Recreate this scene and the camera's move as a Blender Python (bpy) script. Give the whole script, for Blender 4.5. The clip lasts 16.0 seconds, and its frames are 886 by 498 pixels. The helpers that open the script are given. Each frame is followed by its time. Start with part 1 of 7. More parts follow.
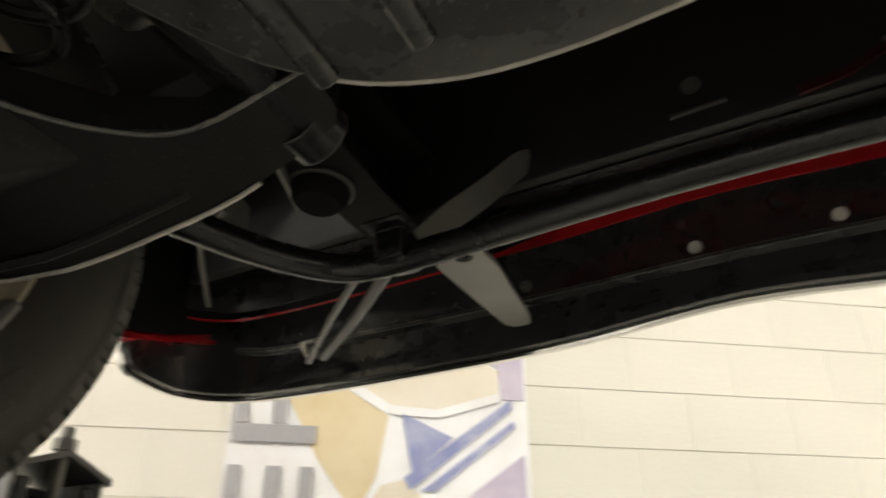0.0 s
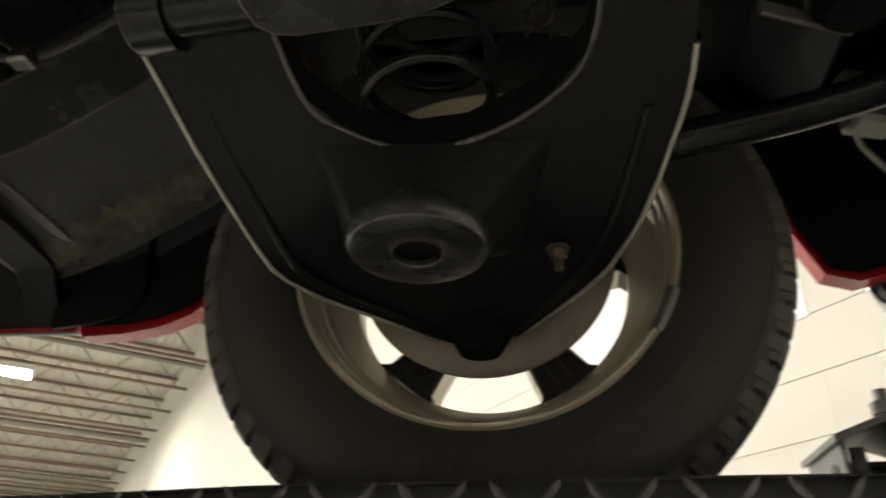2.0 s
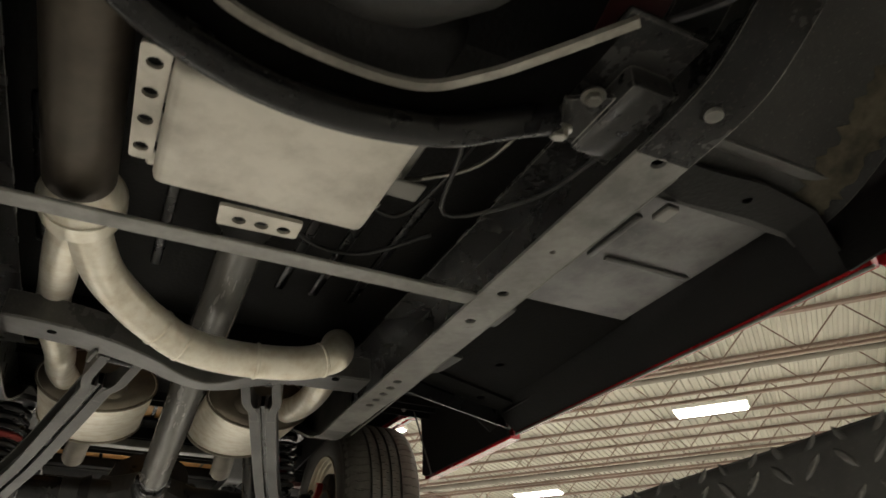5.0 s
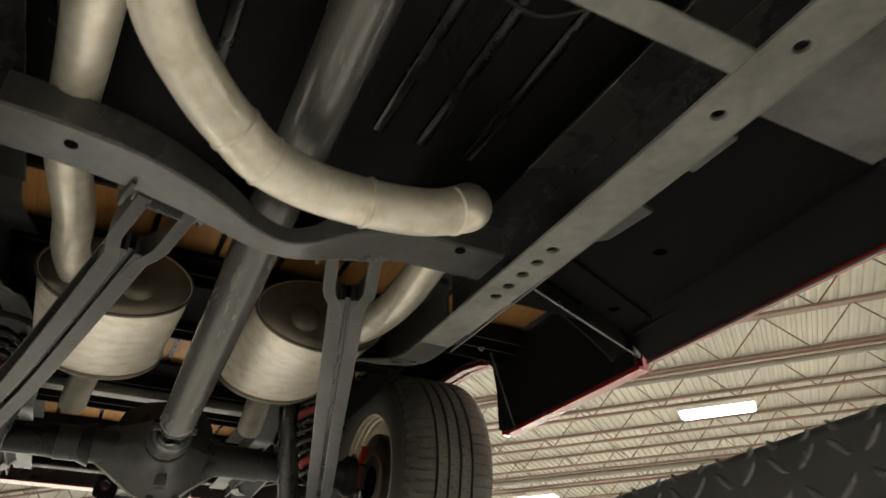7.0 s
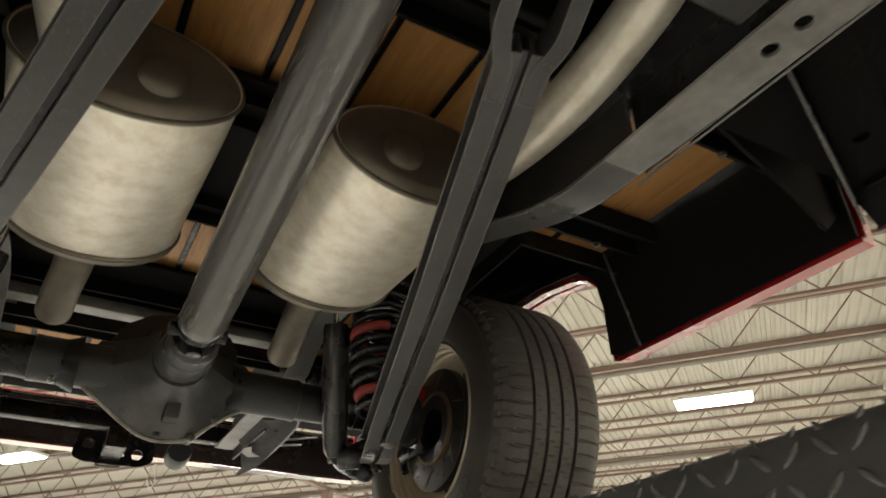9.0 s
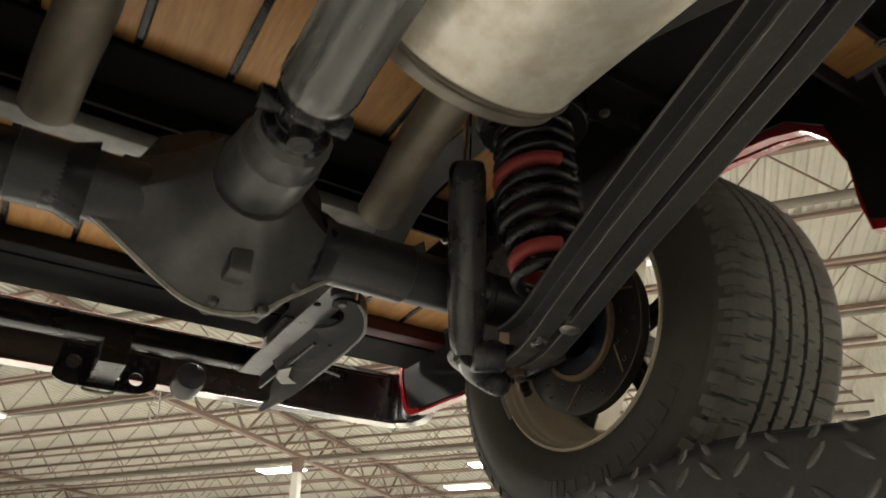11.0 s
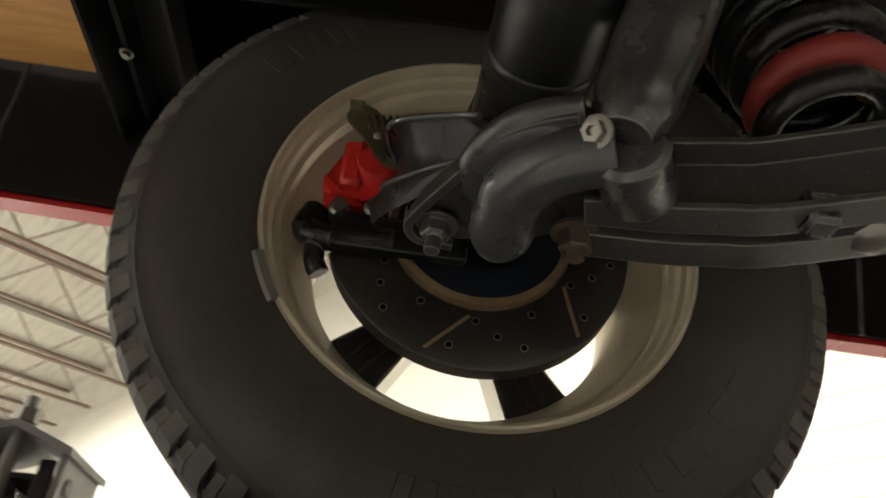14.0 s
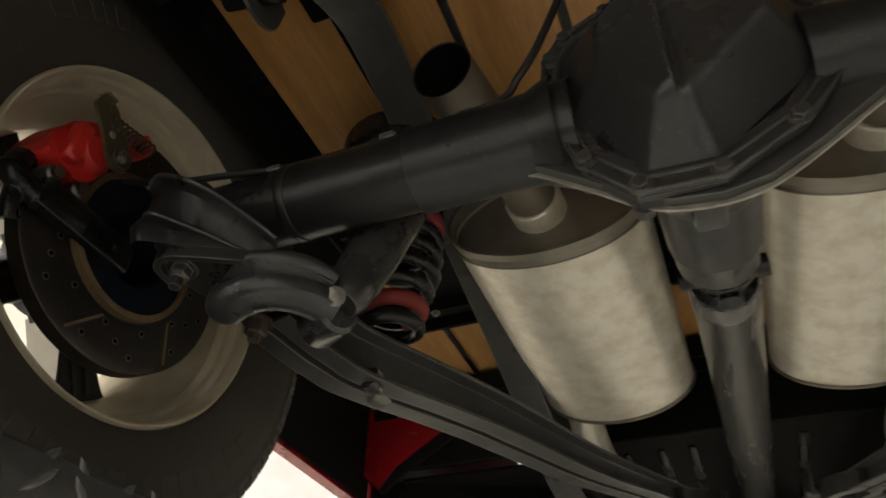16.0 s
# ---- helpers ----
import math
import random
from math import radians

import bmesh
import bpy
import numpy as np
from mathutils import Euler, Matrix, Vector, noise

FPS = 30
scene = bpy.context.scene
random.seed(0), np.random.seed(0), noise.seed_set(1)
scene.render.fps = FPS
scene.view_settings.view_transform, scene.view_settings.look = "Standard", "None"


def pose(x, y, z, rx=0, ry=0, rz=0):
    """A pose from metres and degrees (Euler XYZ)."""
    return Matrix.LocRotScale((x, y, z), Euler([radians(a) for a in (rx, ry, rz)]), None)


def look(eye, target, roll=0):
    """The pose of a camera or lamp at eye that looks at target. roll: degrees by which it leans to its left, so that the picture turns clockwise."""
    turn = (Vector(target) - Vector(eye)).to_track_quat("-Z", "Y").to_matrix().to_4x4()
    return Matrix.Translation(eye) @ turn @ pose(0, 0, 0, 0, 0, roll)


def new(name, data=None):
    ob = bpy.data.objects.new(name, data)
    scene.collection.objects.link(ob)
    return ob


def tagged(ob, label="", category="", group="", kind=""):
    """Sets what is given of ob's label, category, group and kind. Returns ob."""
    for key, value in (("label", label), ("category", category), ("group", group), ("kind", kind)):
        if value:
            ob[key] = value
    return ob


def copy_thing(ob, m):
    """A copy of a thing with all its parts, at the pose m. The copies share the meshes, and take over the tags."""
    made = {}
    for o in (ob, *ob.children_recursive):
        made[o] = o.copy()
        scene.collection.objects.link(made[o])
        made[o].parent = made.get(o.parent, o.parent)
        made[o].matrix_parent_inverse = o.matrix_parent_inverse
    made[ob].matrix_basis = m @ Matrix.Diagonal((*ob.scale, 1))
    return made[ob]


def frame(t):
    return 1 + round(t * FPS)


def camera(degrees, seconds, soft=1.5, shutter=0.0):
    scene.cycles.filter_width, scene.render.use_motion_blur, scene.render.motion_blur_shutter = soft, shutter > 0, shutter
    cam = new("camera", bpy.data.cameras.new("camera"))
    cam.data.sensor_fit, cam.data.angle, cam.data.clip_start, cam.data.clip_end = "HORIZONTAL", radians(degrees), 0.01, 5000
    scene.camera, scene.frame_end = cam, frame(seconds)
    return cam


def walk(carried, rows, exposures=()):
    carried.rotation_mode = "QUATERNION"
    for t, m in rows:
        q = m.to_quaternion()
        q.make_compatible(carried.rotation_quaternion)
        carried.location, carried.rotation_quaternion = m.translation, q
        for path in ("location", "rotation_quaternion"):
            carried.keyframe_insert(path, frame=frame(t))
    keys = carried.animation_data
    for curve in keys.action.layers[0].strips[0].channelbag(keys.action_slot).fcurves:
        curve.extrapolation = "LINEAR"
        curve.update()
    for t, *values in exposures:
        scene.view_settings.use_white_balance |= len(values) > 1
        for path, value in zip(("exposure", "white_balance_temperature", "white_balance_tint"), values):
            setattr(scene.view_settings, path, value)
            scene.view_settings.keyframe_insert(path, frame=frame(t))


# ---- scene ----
EXPOSURES = [(0.0, 0.2), (1.0, 0.25), (1.5, 0.14), (3.0, 0.08), (4.5, 0.02), (7.0, 0.30), (9.5, 0.40), (12.0, 0.25), (13.0, 0.58), (13.6, 0.54), (14.5, 0.43), (15.2, 0.22), (16.0, 0.04)]
cam = camera(64.56, 16.0, soft=1.6, shutter=0.4)

# seconds, eye, heading from the truck's left side towards its tail, pitch, roll
PATH = [
    (0, -0.060, 0.141, -0.018, -60.98, 29.19, 0.08),
    (0.5, -0.082, 0.076, -0.067, -40.57, 30.94, 1.97),
    (1, -0.042, 0.011, -0.079, -21.71, 30.53, 1.96),
    (1.5, -0.050, -0.047, -0.070, -3.08, 30.48, 1.99),
    (2, -0.083, -0.077, -0.074, 9.79, 30.12, 1.37),
    (2.5, -0.087, -0.057, -0.068, 23.21, 30.22, 0.77),
    (3, -0.076, -0.025, -0.076, 35.64, 30.27, 0.41),
    (3.5, -0.082, -0.027, -0.106, 46.11, 30.66, 0.20),
    (4, -0.094, -0.024, -0.128, 58.05, 30.95, -0.18),
    (4.5, -0.120, 0.034, -0.148, 64.35, 31.01, -0.13),
    (6.8, -0.159, 0.676, -0.194, 63.39, 31.58, -0.00),
    (7, -0.168, 0.744, -0.196, 63.10, 31.69, 0.10),
    (7.5, -0.202, 0.908, -0.191, 62.18, 31.78, 0.00),
    (8, -0.200, 1.020, -0.192, 61.61, 31.83, -0.00),
    (8.5, -0.169, 1.202, -0.191, 61.30, 31.76, -0.10),
    (9, -0.157, 1.377, -0.194, 61.00, 31.49, -0.20),
    (9.5, -0.171, 1.560, -0.196, 60.84, 31.11, -0.20),
    (9.7, -0.178, 1.629, -0.187, 60.84, 30.91, -0.20),
    (11.8, -0.120, 2.366, -0.128, 49.80, 28.04, 2.56),
    (12, -0.092, 2.443, -0.115, 46.23, 27.97, 3.49),
    (12.5, -0.033, 2.599, -0.084, 37.69, 28.17, 3.65),
    (13, 0.001, 2.769, -0.063, 27.43, 29.69, 3.51),
    (13.2, 0.009, 2.836, -0.064, 21.84, 30.95, 4.17),
    (13.5, 0.021, 2.937, -0.066, 10.32, 32.60, 5.17),
    (13.7, 0.057, 2.986, -0.064, 4.73, 33.22, 5.21),
    (14, 0.112, 3.060, -0.061, -4.47, 33.84, 5.26),
    (14.2, 0.127, 3.114, -0.061, -10.73, 34.74, 5.06),
    (14.5, 0.149, 3.195, -0.061, -18.08, 36.42, 4.77),
    (14.7, 0.151, 3.235, -0.079, -23.96, 35.81, 4.51),
    (15, 0.153, 3.294, -0.105, -35.17, 37.78, 4.12),
    (15.2, 0.136, 3.326, -0.112, -42.37, 38.48, 3.80),
    (15.5, 0.110, 3.374, -0.123, -49.90, 38.49, 3.33),
    (15.7, 0.098, 3.407, -0.144, -59.73, 39.11, 2.77),
    (16, 0.079, 3.457, -0.175, -67.01, 39.06, 1.92),
]


def eye_pose(x, y, z, heading, pitch, roll):
    h, p = radians(heading), radians(pitch)
    way = Vector((math.cos(h) * math.cos(p), math.sin(h) * math.cos(p), math.sin(p)))
    eye = Vector((x, y, z))
    return look(eye, eye + way, roll)


walk(cam, [(r[0], eye_pose(*r[1:])) for r in PATH], exposures=EXPOSURES)
# ---- light: the hall is closed; its ceiling lamps are built with the hall ----
world = bpy.data.worlds.new("hall_air")
scene.world = world
world.use_nodes = True
world.node_tree.nodes["Background"].inputs[0].default_value = (0.9, 0.88, 0.82, 1)
world.node_tree.nodes["Background"].inputs[1].default_value = 0.02
LAMP_WATTS = 490.0
LAMP_COLOUR = (1.0, 0.955, 0.87)
# ---- materials ----
def material(name, base, rough=0.5, metal=0.0, grain=0.15, scale=40.0, bump=0.15, stain=None, stain_scale=4.0,
             stain_amount=0.5, rough_var=0.12, coat=0.0, stretch=(1, 1, 1), random_tint=0.0, bump_distance=0.002, speck=0.0, edge=0.0, spec=0.5):
    m = bpy.data.materials.new(name)
    m.use_nodes = True
    nt = m.node_tree
    b = nt.nodes["Principled BSDF"]
    tc = nt.nodes.new("ShaderNodeTexCoord")
    mp = nt.nodes.new("ShaderNodeMapping")
    mp.inputs["Scale"].default_value = stretch
    nt.links.new(tc.outputs["Object"], mp.inputs[0])
    fine = nt.nodes.new("ShaderNodeTexNoise")
    fine.inputs["Scale"].default_value, fine.inputs["Detail"].default_value = scale, 6
    big = nt.nodes.new("ShaderNodeTexNoise")
    big.inputs["Scale"].default_value, big.inputs["Detail"].default_value = stain_scale, 5
    big.inputs["Roughness"].default_value = 0.65
    nt.links.new(mp.outputs[0], fine.inputs[0])
    nt.links.new(mp.outputs[0], big.inputs[0])
    ramp = nt.nodes.new("ShaderNodeValToRGB")
    ramp.color_ramp.elements[0].position, ramp.color_ramp.elements[1].position = 0.42, 0.68
    nt.links.new(big.outputs[0], ramp.inputs[0])
    mix1 = nt.nodes.new("ShaderNodeMix")
    mix1.data_type = "RGBA"
    mix1.inputs["A"].default_value = (*[c * (1 - grain) for c in base], 1)
    mix1.inputs["B"].default_value = (*[min(1, c * (1 + grain)) for c in base], 1)
    nt.links.new(fine.outputs[0], mix1.inputs["Factor"])
    mix2 = nt.nodes.new("ShaderNodeMix")
    mix2.data_type = "RGBA"
    s = stain if stain else [c * 0.7 for c in base]
    mix2.inputs["B"].default_value = (*s, 1)
    fac = nt.nodes.new("ShaderNodeMath")
    fac.operation = "MULTIPLY"
    fac.inputs[1].default_value = stain_amount
    nt.links.new(ramp.outputs[0], fac.inputs[0])
    nt.links.new(fac.outputs[0], mix2.inputs["Factor"])
    nt.links.new(mix1.outputs["Result"], mix2.inputs["A"])
    out = mix2.outputs["Result"]
    if speck:
        # settled dust grains and small chips
        dust = nt.nodes.new("ShaderNodeTexNoise")
        dust.inputs["Scale"].default_value, dust.inputs["Detail"].default_value = 260, 3
        nt.links.new(mp.outputs[0], dust.inputs[0])
        dr = nt.nodes.new("ShaderNodeValToRGB")
        dr.color_ramp.elements[0].position, dr.color_ramp.elements[1].position = 0.60, 0.74
        nt.links.new(dust.outputs[0], dr.inputs[0])
        dm_ = nt.nodes.new("ShaderNodeMath")
        dm_.operation = "MULTIPLY"
        dm_.inputs[1].default_value = speck
        nt.links.new(dr.outputs[0], dm_.inputs[0])
        mix3 = nt.nodes.new("ShaderNodeMix")
        mix3.data_type = "RGBA"
        mix3.inputs["B"].default_value = (0.20, 0.185, 0.155, 1)
        nt.links.new(dm_.outputs[0], mix3.inputs["Factor"])
        nt.links.new(out, mix3.inputs["A"])
        out = mix3.outputs["Result"]
    soft = None
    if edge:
        # a paler colour mixed in along the edges
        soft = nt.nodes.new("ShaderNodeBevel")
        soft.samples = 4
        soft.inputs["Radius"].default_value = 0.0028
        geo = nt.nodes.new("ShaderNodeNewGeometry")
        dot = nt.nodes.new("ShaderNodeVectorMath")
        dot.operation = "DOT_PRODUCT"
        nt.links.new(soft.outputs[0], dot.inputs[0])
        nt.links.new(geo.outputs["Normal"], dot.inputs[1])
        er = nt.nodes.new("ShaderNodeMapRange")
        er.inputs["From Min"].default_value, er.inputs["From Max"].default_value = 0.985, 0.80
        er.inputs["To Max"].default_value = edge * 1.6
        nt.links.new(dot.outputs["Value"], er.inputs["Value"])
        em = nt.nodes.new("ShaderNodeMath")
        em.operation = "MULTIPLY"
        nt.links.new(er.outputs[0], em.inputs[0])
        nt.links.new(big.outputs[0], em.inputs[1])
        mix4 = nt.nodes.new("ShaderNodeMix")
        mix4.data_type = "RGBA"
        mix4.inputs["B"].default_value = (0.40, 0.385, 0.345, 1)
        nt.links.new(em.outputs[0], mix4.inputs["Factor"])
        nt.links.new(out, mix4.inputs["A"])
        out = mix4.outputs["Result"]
    if random_tint:
        info = nt.nodes.new("ShaderNodeObjectInfo")
        hsv = nt.nodes.new("ShaderNodeHueSaturation")
        mr = nt.nodes.new("ShaderNodeMapRange")
        mr.inputs["To Min"].default_value, mr.inputs["To Max"].default_value = 1 - random_tint, 1 + random_tint
        nt.links.new(info.outputs["Random"], mr.inputs["Value"])
        nt.links.new(mr.outputs[0], hsv.inputs["Value"])
        nt.links.new(out, hsv.inputs["Color"])
        out = hsv.outputs[0]
    nt.links.new(out, b.inputs["Base Color"])
    rr = nt.nodes.new("ShaderNodeMapRange")
    rr.inputs["To Min"].default_value, rr.inputs["To Max"].default_value = max(0.05, rough - rough_var), min(1, rough + rough_var)
    nt.links.new(big.outputs[0], rr.inputs["Value"])
    nt.links.new(rr.outputs[0], b.inputs["Roughness"])
    b.inputs["Metallic"].default_value = metal
    b.inputs["Coat Weight"].default_value = coat
    b.inputs["Coat Roughness"].default_value = 0.14
    b.inputs["Specular IOR Level"].default_value = spec
    if bump:
        bp = nt.nodes.new("ShaderNodeBump")
        bp.inputs["Strength"].default_value, bp.inputs["Distance"].default_value = bump, bump_distance
        nt.links.new(fine.outputs[0], bp.inputs["Height"])
        if soft:
            nt.links.new(soft.outputs[0], bp.inputs["Normal"])
        nt.links.new(bp.outputs[0], b.inputs["Normal"])
    return m


def glow(name, colour, strength):
    m = bpy.data.materials.new(name)
    m.use_nodes = True
    b = m.node_tree.nodes["Principled BSDF"]
    b.inputs["Base Color"].default_value = (0.9, 0.9, 0.9, 1)
    b.inputs["Emission Color"].default_value = (*colour, 1)
    b.inputs["Emission Strength"].default_value = strength
    return m


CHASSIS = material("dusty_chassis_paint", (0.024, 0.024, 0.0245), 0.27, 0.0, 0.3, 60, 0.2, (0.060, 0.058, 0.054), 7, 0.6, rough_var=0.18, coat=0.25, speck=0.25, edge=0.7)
BLACK = material("black_satin_paint", (0.0075, 0.0075, 0.0085), 0.27, 0.0, 0.3, 70, 0.2, (0.012, 0.0115, 0.011), 6, 0.5, rough_var=0.16, speck=0.06, edge=0.25, spec=0.36)
UNDERCOAT = material("black_undercoating", (0.0075, 0.0073, 0.0072), 0.62, 0.0, 0.35, 120, 0.6, (0.014, 0.0133, 0.0125), 5, 0.5, speck=0.04, edge=0, spec=0.16)
FLOORPAN = material("dusty_floor_pan", (0.085, 0.083, 0.079), 0.40, 0.0, 0.3, 50, 0.3, (0.012, 0.012, 0.012), 7, 0.9, rough_var=0.2, speck=0.3, edge=0.4)
DIRT = material("dried_road_film", (0.105, 0.092, 0.063), 0.85, 0.0, 0.5, 60, 0.6, (0.03, 0.026, 0.02), 16, 0.85)
TOE = material("dusty_black_toe_panel", (0.021, 0.0205, 0.0195), 0.5, 0.0, 0.3, 45, 0.4, (0.012, 0.012, 0.0115), 5, 0.7, rough_var=0.2, speck=0.25, edge=0.25)
EXHAUST = material("aluminised_steel", (0.88, 0.84, 0.73), 0.38, 0.45, 0.08, 25, 0.10, (0.60, 0.51, 0.365), 26, 0.6, rough_var=0.14)
EXHAUST_DULL = material("heat_dulled_steel", (0.20, 0.175, 0.135), 0.5, 0.6, 0.15, 30, 0.12, (0.12, 0.10, 0.08), 9, 0.6)
SHAFT = material("grey_painted_shaft", (0.175, 0.172, 0.164), 0.25, 0.45, 0.12, 50, 0.05, (0.085, 0.084, 0.080), 6, 0.5, stretch=(6, 0.5, 6), speck=0.15)
CASTING = material("black_cast_iron_paint", (0.062, 0.062, 0.060), 0.38, 0.1, 0.25, 80, 0.25, (0.011, 0.011, 0.0115), 8, 0.6, rough_var=0.16, coat=0.2, speck=0.2, edge=0.5)
HUB = material("dusty_black_axle_paint", (0.036, 0.037, 0.039), 0.29, 0.0, 0.25, 80, 0.22, (0.020, 0.020, 0.021), 9, 0.6, rough_var=0.16, coat=0.2, speck=0.2, edge=0.55)
RAIL = material("dusty_rail_paint", (0.082, 0.081, 0.079), 0.32, 0.0, 0.25, 60, 0.22, (0.036, 0.0355, 0.0345), 8, 0.6, rough_var=0.18, coat=0.1, speck=0.3, edge=0.7)
REAR_ARM = material("dusty_black_arm_paint", (0.042, 0.0415, 0.040), 0.34, 0.0, 0.25, 60, 0.22, (0.024, 0.0235, 0.023), 8, 0.6, rough_var=0.18, speck=0.3, edge=0.6)
FLANGE_PALE = material("pale_flange_paint", (0.26, 0.255, 0.24), 0.34, 0.0, 0.3, 55, 0.22, (0.085, 0.083, 0.078), 9, 0.7, rough_var=0.18, speck=0.35, edge=0.6)
END_CAP = material("pale_bare_metal", (0.30, 0.275, 0.23), 0.42, 0.5, 0.15, 30, 0.1, (0.19, 0.17, 0.14), 9, 0.6)
RING_BROWN = material("brown_rusted_ring", (0.21, 0.145, 0.085), 0.6, 0.3, 0.3, 120, 0.2, (0.12, 0.075, 0.045), 20, 0.6)
HUB_PLAIN = material("dusty_black_pressed_steel", (0.040, 0.041, 0.043), 0.30, 0.0, 0.25, 80, 0.22, (0.022, 0.022, 0.023), 9, 0.6, rough_var=0.16, coat=0.2, speck=0.2)
PALE_EDGE = material("pale_edge_metal", (0.46, 0.44, 0.385), 0.40, 0.45, 0.3, 90, 0.25, (0.20, 0.19, 0.165), 14, 0.6)
ALLOY = material("bare_pan_aluminium", (0.66, 0.63, 0.565), 0.5, 0.5, 0.1, 40, 0.12, (0.28, 0.26, 0.22), 10, 0.6)
STEEL = material("zinc_bolt_steel", (0.24, 0.232, 0.21), 0.34, 0.9, 0.15, 120, 0.1)
RUSTY = material("rusty_bolt_steel", (0.085, 0.062, 0.046), 0.65, 0.4, 0.3, 150, 0.3)
ARM = material("dull_black_stamped_steel", (0.0078, 0.0078, 0.008), 0.42, 0.0, 0.3, 60, 0.22, (0.012, 0.0118, 0.0112), 9, 0.6, rough_var=0.14, speck=0.08, spec=0.18)
RIM = material("beige_wheel_inner_paint", (0.60, 0.535, 0.405), 0.4, 0.25, 0.08, 30, 0.08, (0.34, 0.29, 0.21), 6, 0.5, speck=0.15, edge=0)
SPOKE = material("charcoal_wheel_paint", (0.03, 0.028, 0.026), 0.45, 0.2, 0.2, 60, 0.1, speck=0.1, edge=0.3)
SPOKE_EDGE = material("machined_spoke_edge", (0.5, 0.48, 0.43), 0.35, 0.7, 0.06, 60, 0.05)
ROTOR = material("worn_brake_iron", (0.024, 0.021, 0.019), 0.38, 0.4, 0.2, 90, 0.15, (0.040, 0.031, 0.024), 10, 0.5, speck=0.15, edge=0.6)
AXLE_PAINT = material("black_axle_tube_paint", (0.017, 0.0175, 0.0185), 0.31, 0.0, 0.25, 80, 0.2, (0.028, 0.028, 0.027), 9, 0.5, rough_var=0.14, speck=0.15, edge=0.4)
MATT_BLACK = material("matt_black_surface", (0.0058, 0.0056, 0.0055), 0.85, 0.0, 0.4, 110, 0.6, (0.011, 0.0105, 0.010), 5, 0.5, spec=0.06)
BRASS = material("tarnished_brass_plating", (0.16, 0.145, 0.085), 0.36, 0.6, 0.2, 90, 0.1, (0.06, 0.052, 0.035), 18, 0.6)
HAT = material("dark_blue_hat_paint", (0.007, 0.010, 0.017), 0.35, 0.0, 0.2, 60, 0.1, (0.012, 0.014, 0.018), 9, 0.5)
RUBBER = material("tyre_rubber", (0.044, 0.040, 0.034), 0.62, 0.0, 0.2, 90, 0.2, (0.055, 0.050, 0.043), 5, 0.6, speck=0.12, edge=0)
TREAD = material("dusty_tread_rubber", (0.112, 0.107, 0.096), 0.8, 0.0, 0.2, 110, 0.35, (0.05, 0.046, 0.04), 8, 0.7, speck=0.2, edge=0)
RED = material("red_body_paint", (0.42, 0.012, 0.018), 0.25, 0.0, 0.08, 30, 0.03, (0.30, 0.008, 0.012), 5, 0.4, coat=0.7)
RED_MATT = material("red_caliper_paint", (0.55, 0.022, 0.018), 0.45, 0.0, 0.12, 60, 0.1, (0.35, 0.012, 0.012), 20, 0.5)
# darker copy of the red body paint, for red surfaces lying in shade
RED_SHADED = material("shaded_red_paint", (0.060, 0.006, 0.007), 0.5, 0.0, 0.2, 40, 0.1, (0.022, 0.004, 0.0045), 6, 0.6)
RED_RUBBER = material("red_spring_sleeve", (0.22, 0.022, 0.018), 0.6, 0.0, 0.15, 60, 0.1, (0.2, 0.02, 0.018), 14, 0.6)
BUMPER_BLACK = material("glossy_black_bumper_paint", (0.026, 0.026, 0.0275), 0.15, 0.0, 0.3, 40, 0.05, (0.060, 0.058, 0.055), 5, 0.6, rough_var=0.12, coat=0.9)
CHROME = material("bright_bumper_chrome", (0.8, 0.79, 0.76), 0.12, 1.0, 0.02, 30, 0.0)
WOOD = material("varnished_pine_board", (0.62, 0.325, 0.105), 0.42, 0.0, 0.28, 26, 0.1, (0.44, 0.20, 0.058), 5, 0.7, stretch=(9, 0.9, 9), random_tint=0.12)
PLATE = material("black_tread_plate", (0.060, 0.060, 0.060), 0.36, 0.2, 0.3, 60, 0.2, (0.05, 0.05, 0.048), 6, 0.7, speck=0.25, edge=0)
PLATE_WORN = material("worn_tread_lug", (0.12, 0.12, 0.119), 0.26, 0.4, 0.3, 80, 0.15, (0.09, 0.088, 0.084), 12, 0.5, speck=0, edge=0.6)
POSTGREY = material("grey_lift_paint", (0.17, 0.17, 0.165), 0.45, 0.0, 0.1, 40, 0.1)
WALLPAINT = material("cream_block_paint", (0.66, 0.645, 0.575), 0.6, 0.0, 0.03, 60, 0.35, (0.63, 0.61, 0.535), 2.2, 0.35, random_tint=0.012)
MORTAR = material("cream_painted_mortar", (0.62, 0.60, 0.53), 0.8, 0.0, 0.06, 90, 0.4)
PLAINWALL = material("pale_hall_wall", (0.72, 0.70, 0.64), 0.75, 0.0, 0.04, 20, 0.1, (0.62, 0.59, 0.5), 1.2, 0.4)
CONCRETE = material("polished_concrete", (0.43, 0.42, 0.39), 0.32, 0.0, 0.12, 18, 0.08, (0.28, 0.272, 0.255), 1.3, 0.6)
DECK = material("cream_roof_deck", (0.50, 0.485, 0.42), 0.6, 0.1, 0.05, 20, 0.05, (0.42, 0.40, 0.34), 0.8, 0.5)
JOIST = material("primer_brown_steel", (0.22, 0.15, 0.12), 0.6, 0.1, 0.15, 40, 0.1, (0.24, 0.20, 0.17), 1.5, 0.5)
PIPE_BROWN = material("brown_heated_pipe", (0.09, 0.075, 0.058), 0.5, 0.5, 0.2, 30, 0.12, (0.05, 0.04, 0.032), 9, 0.6)
PIPE_GREY = material("grey_service_pipe", (0.22, 0.2, 0.17), 0.55, 0.2, 0.1, 30, 0.1)
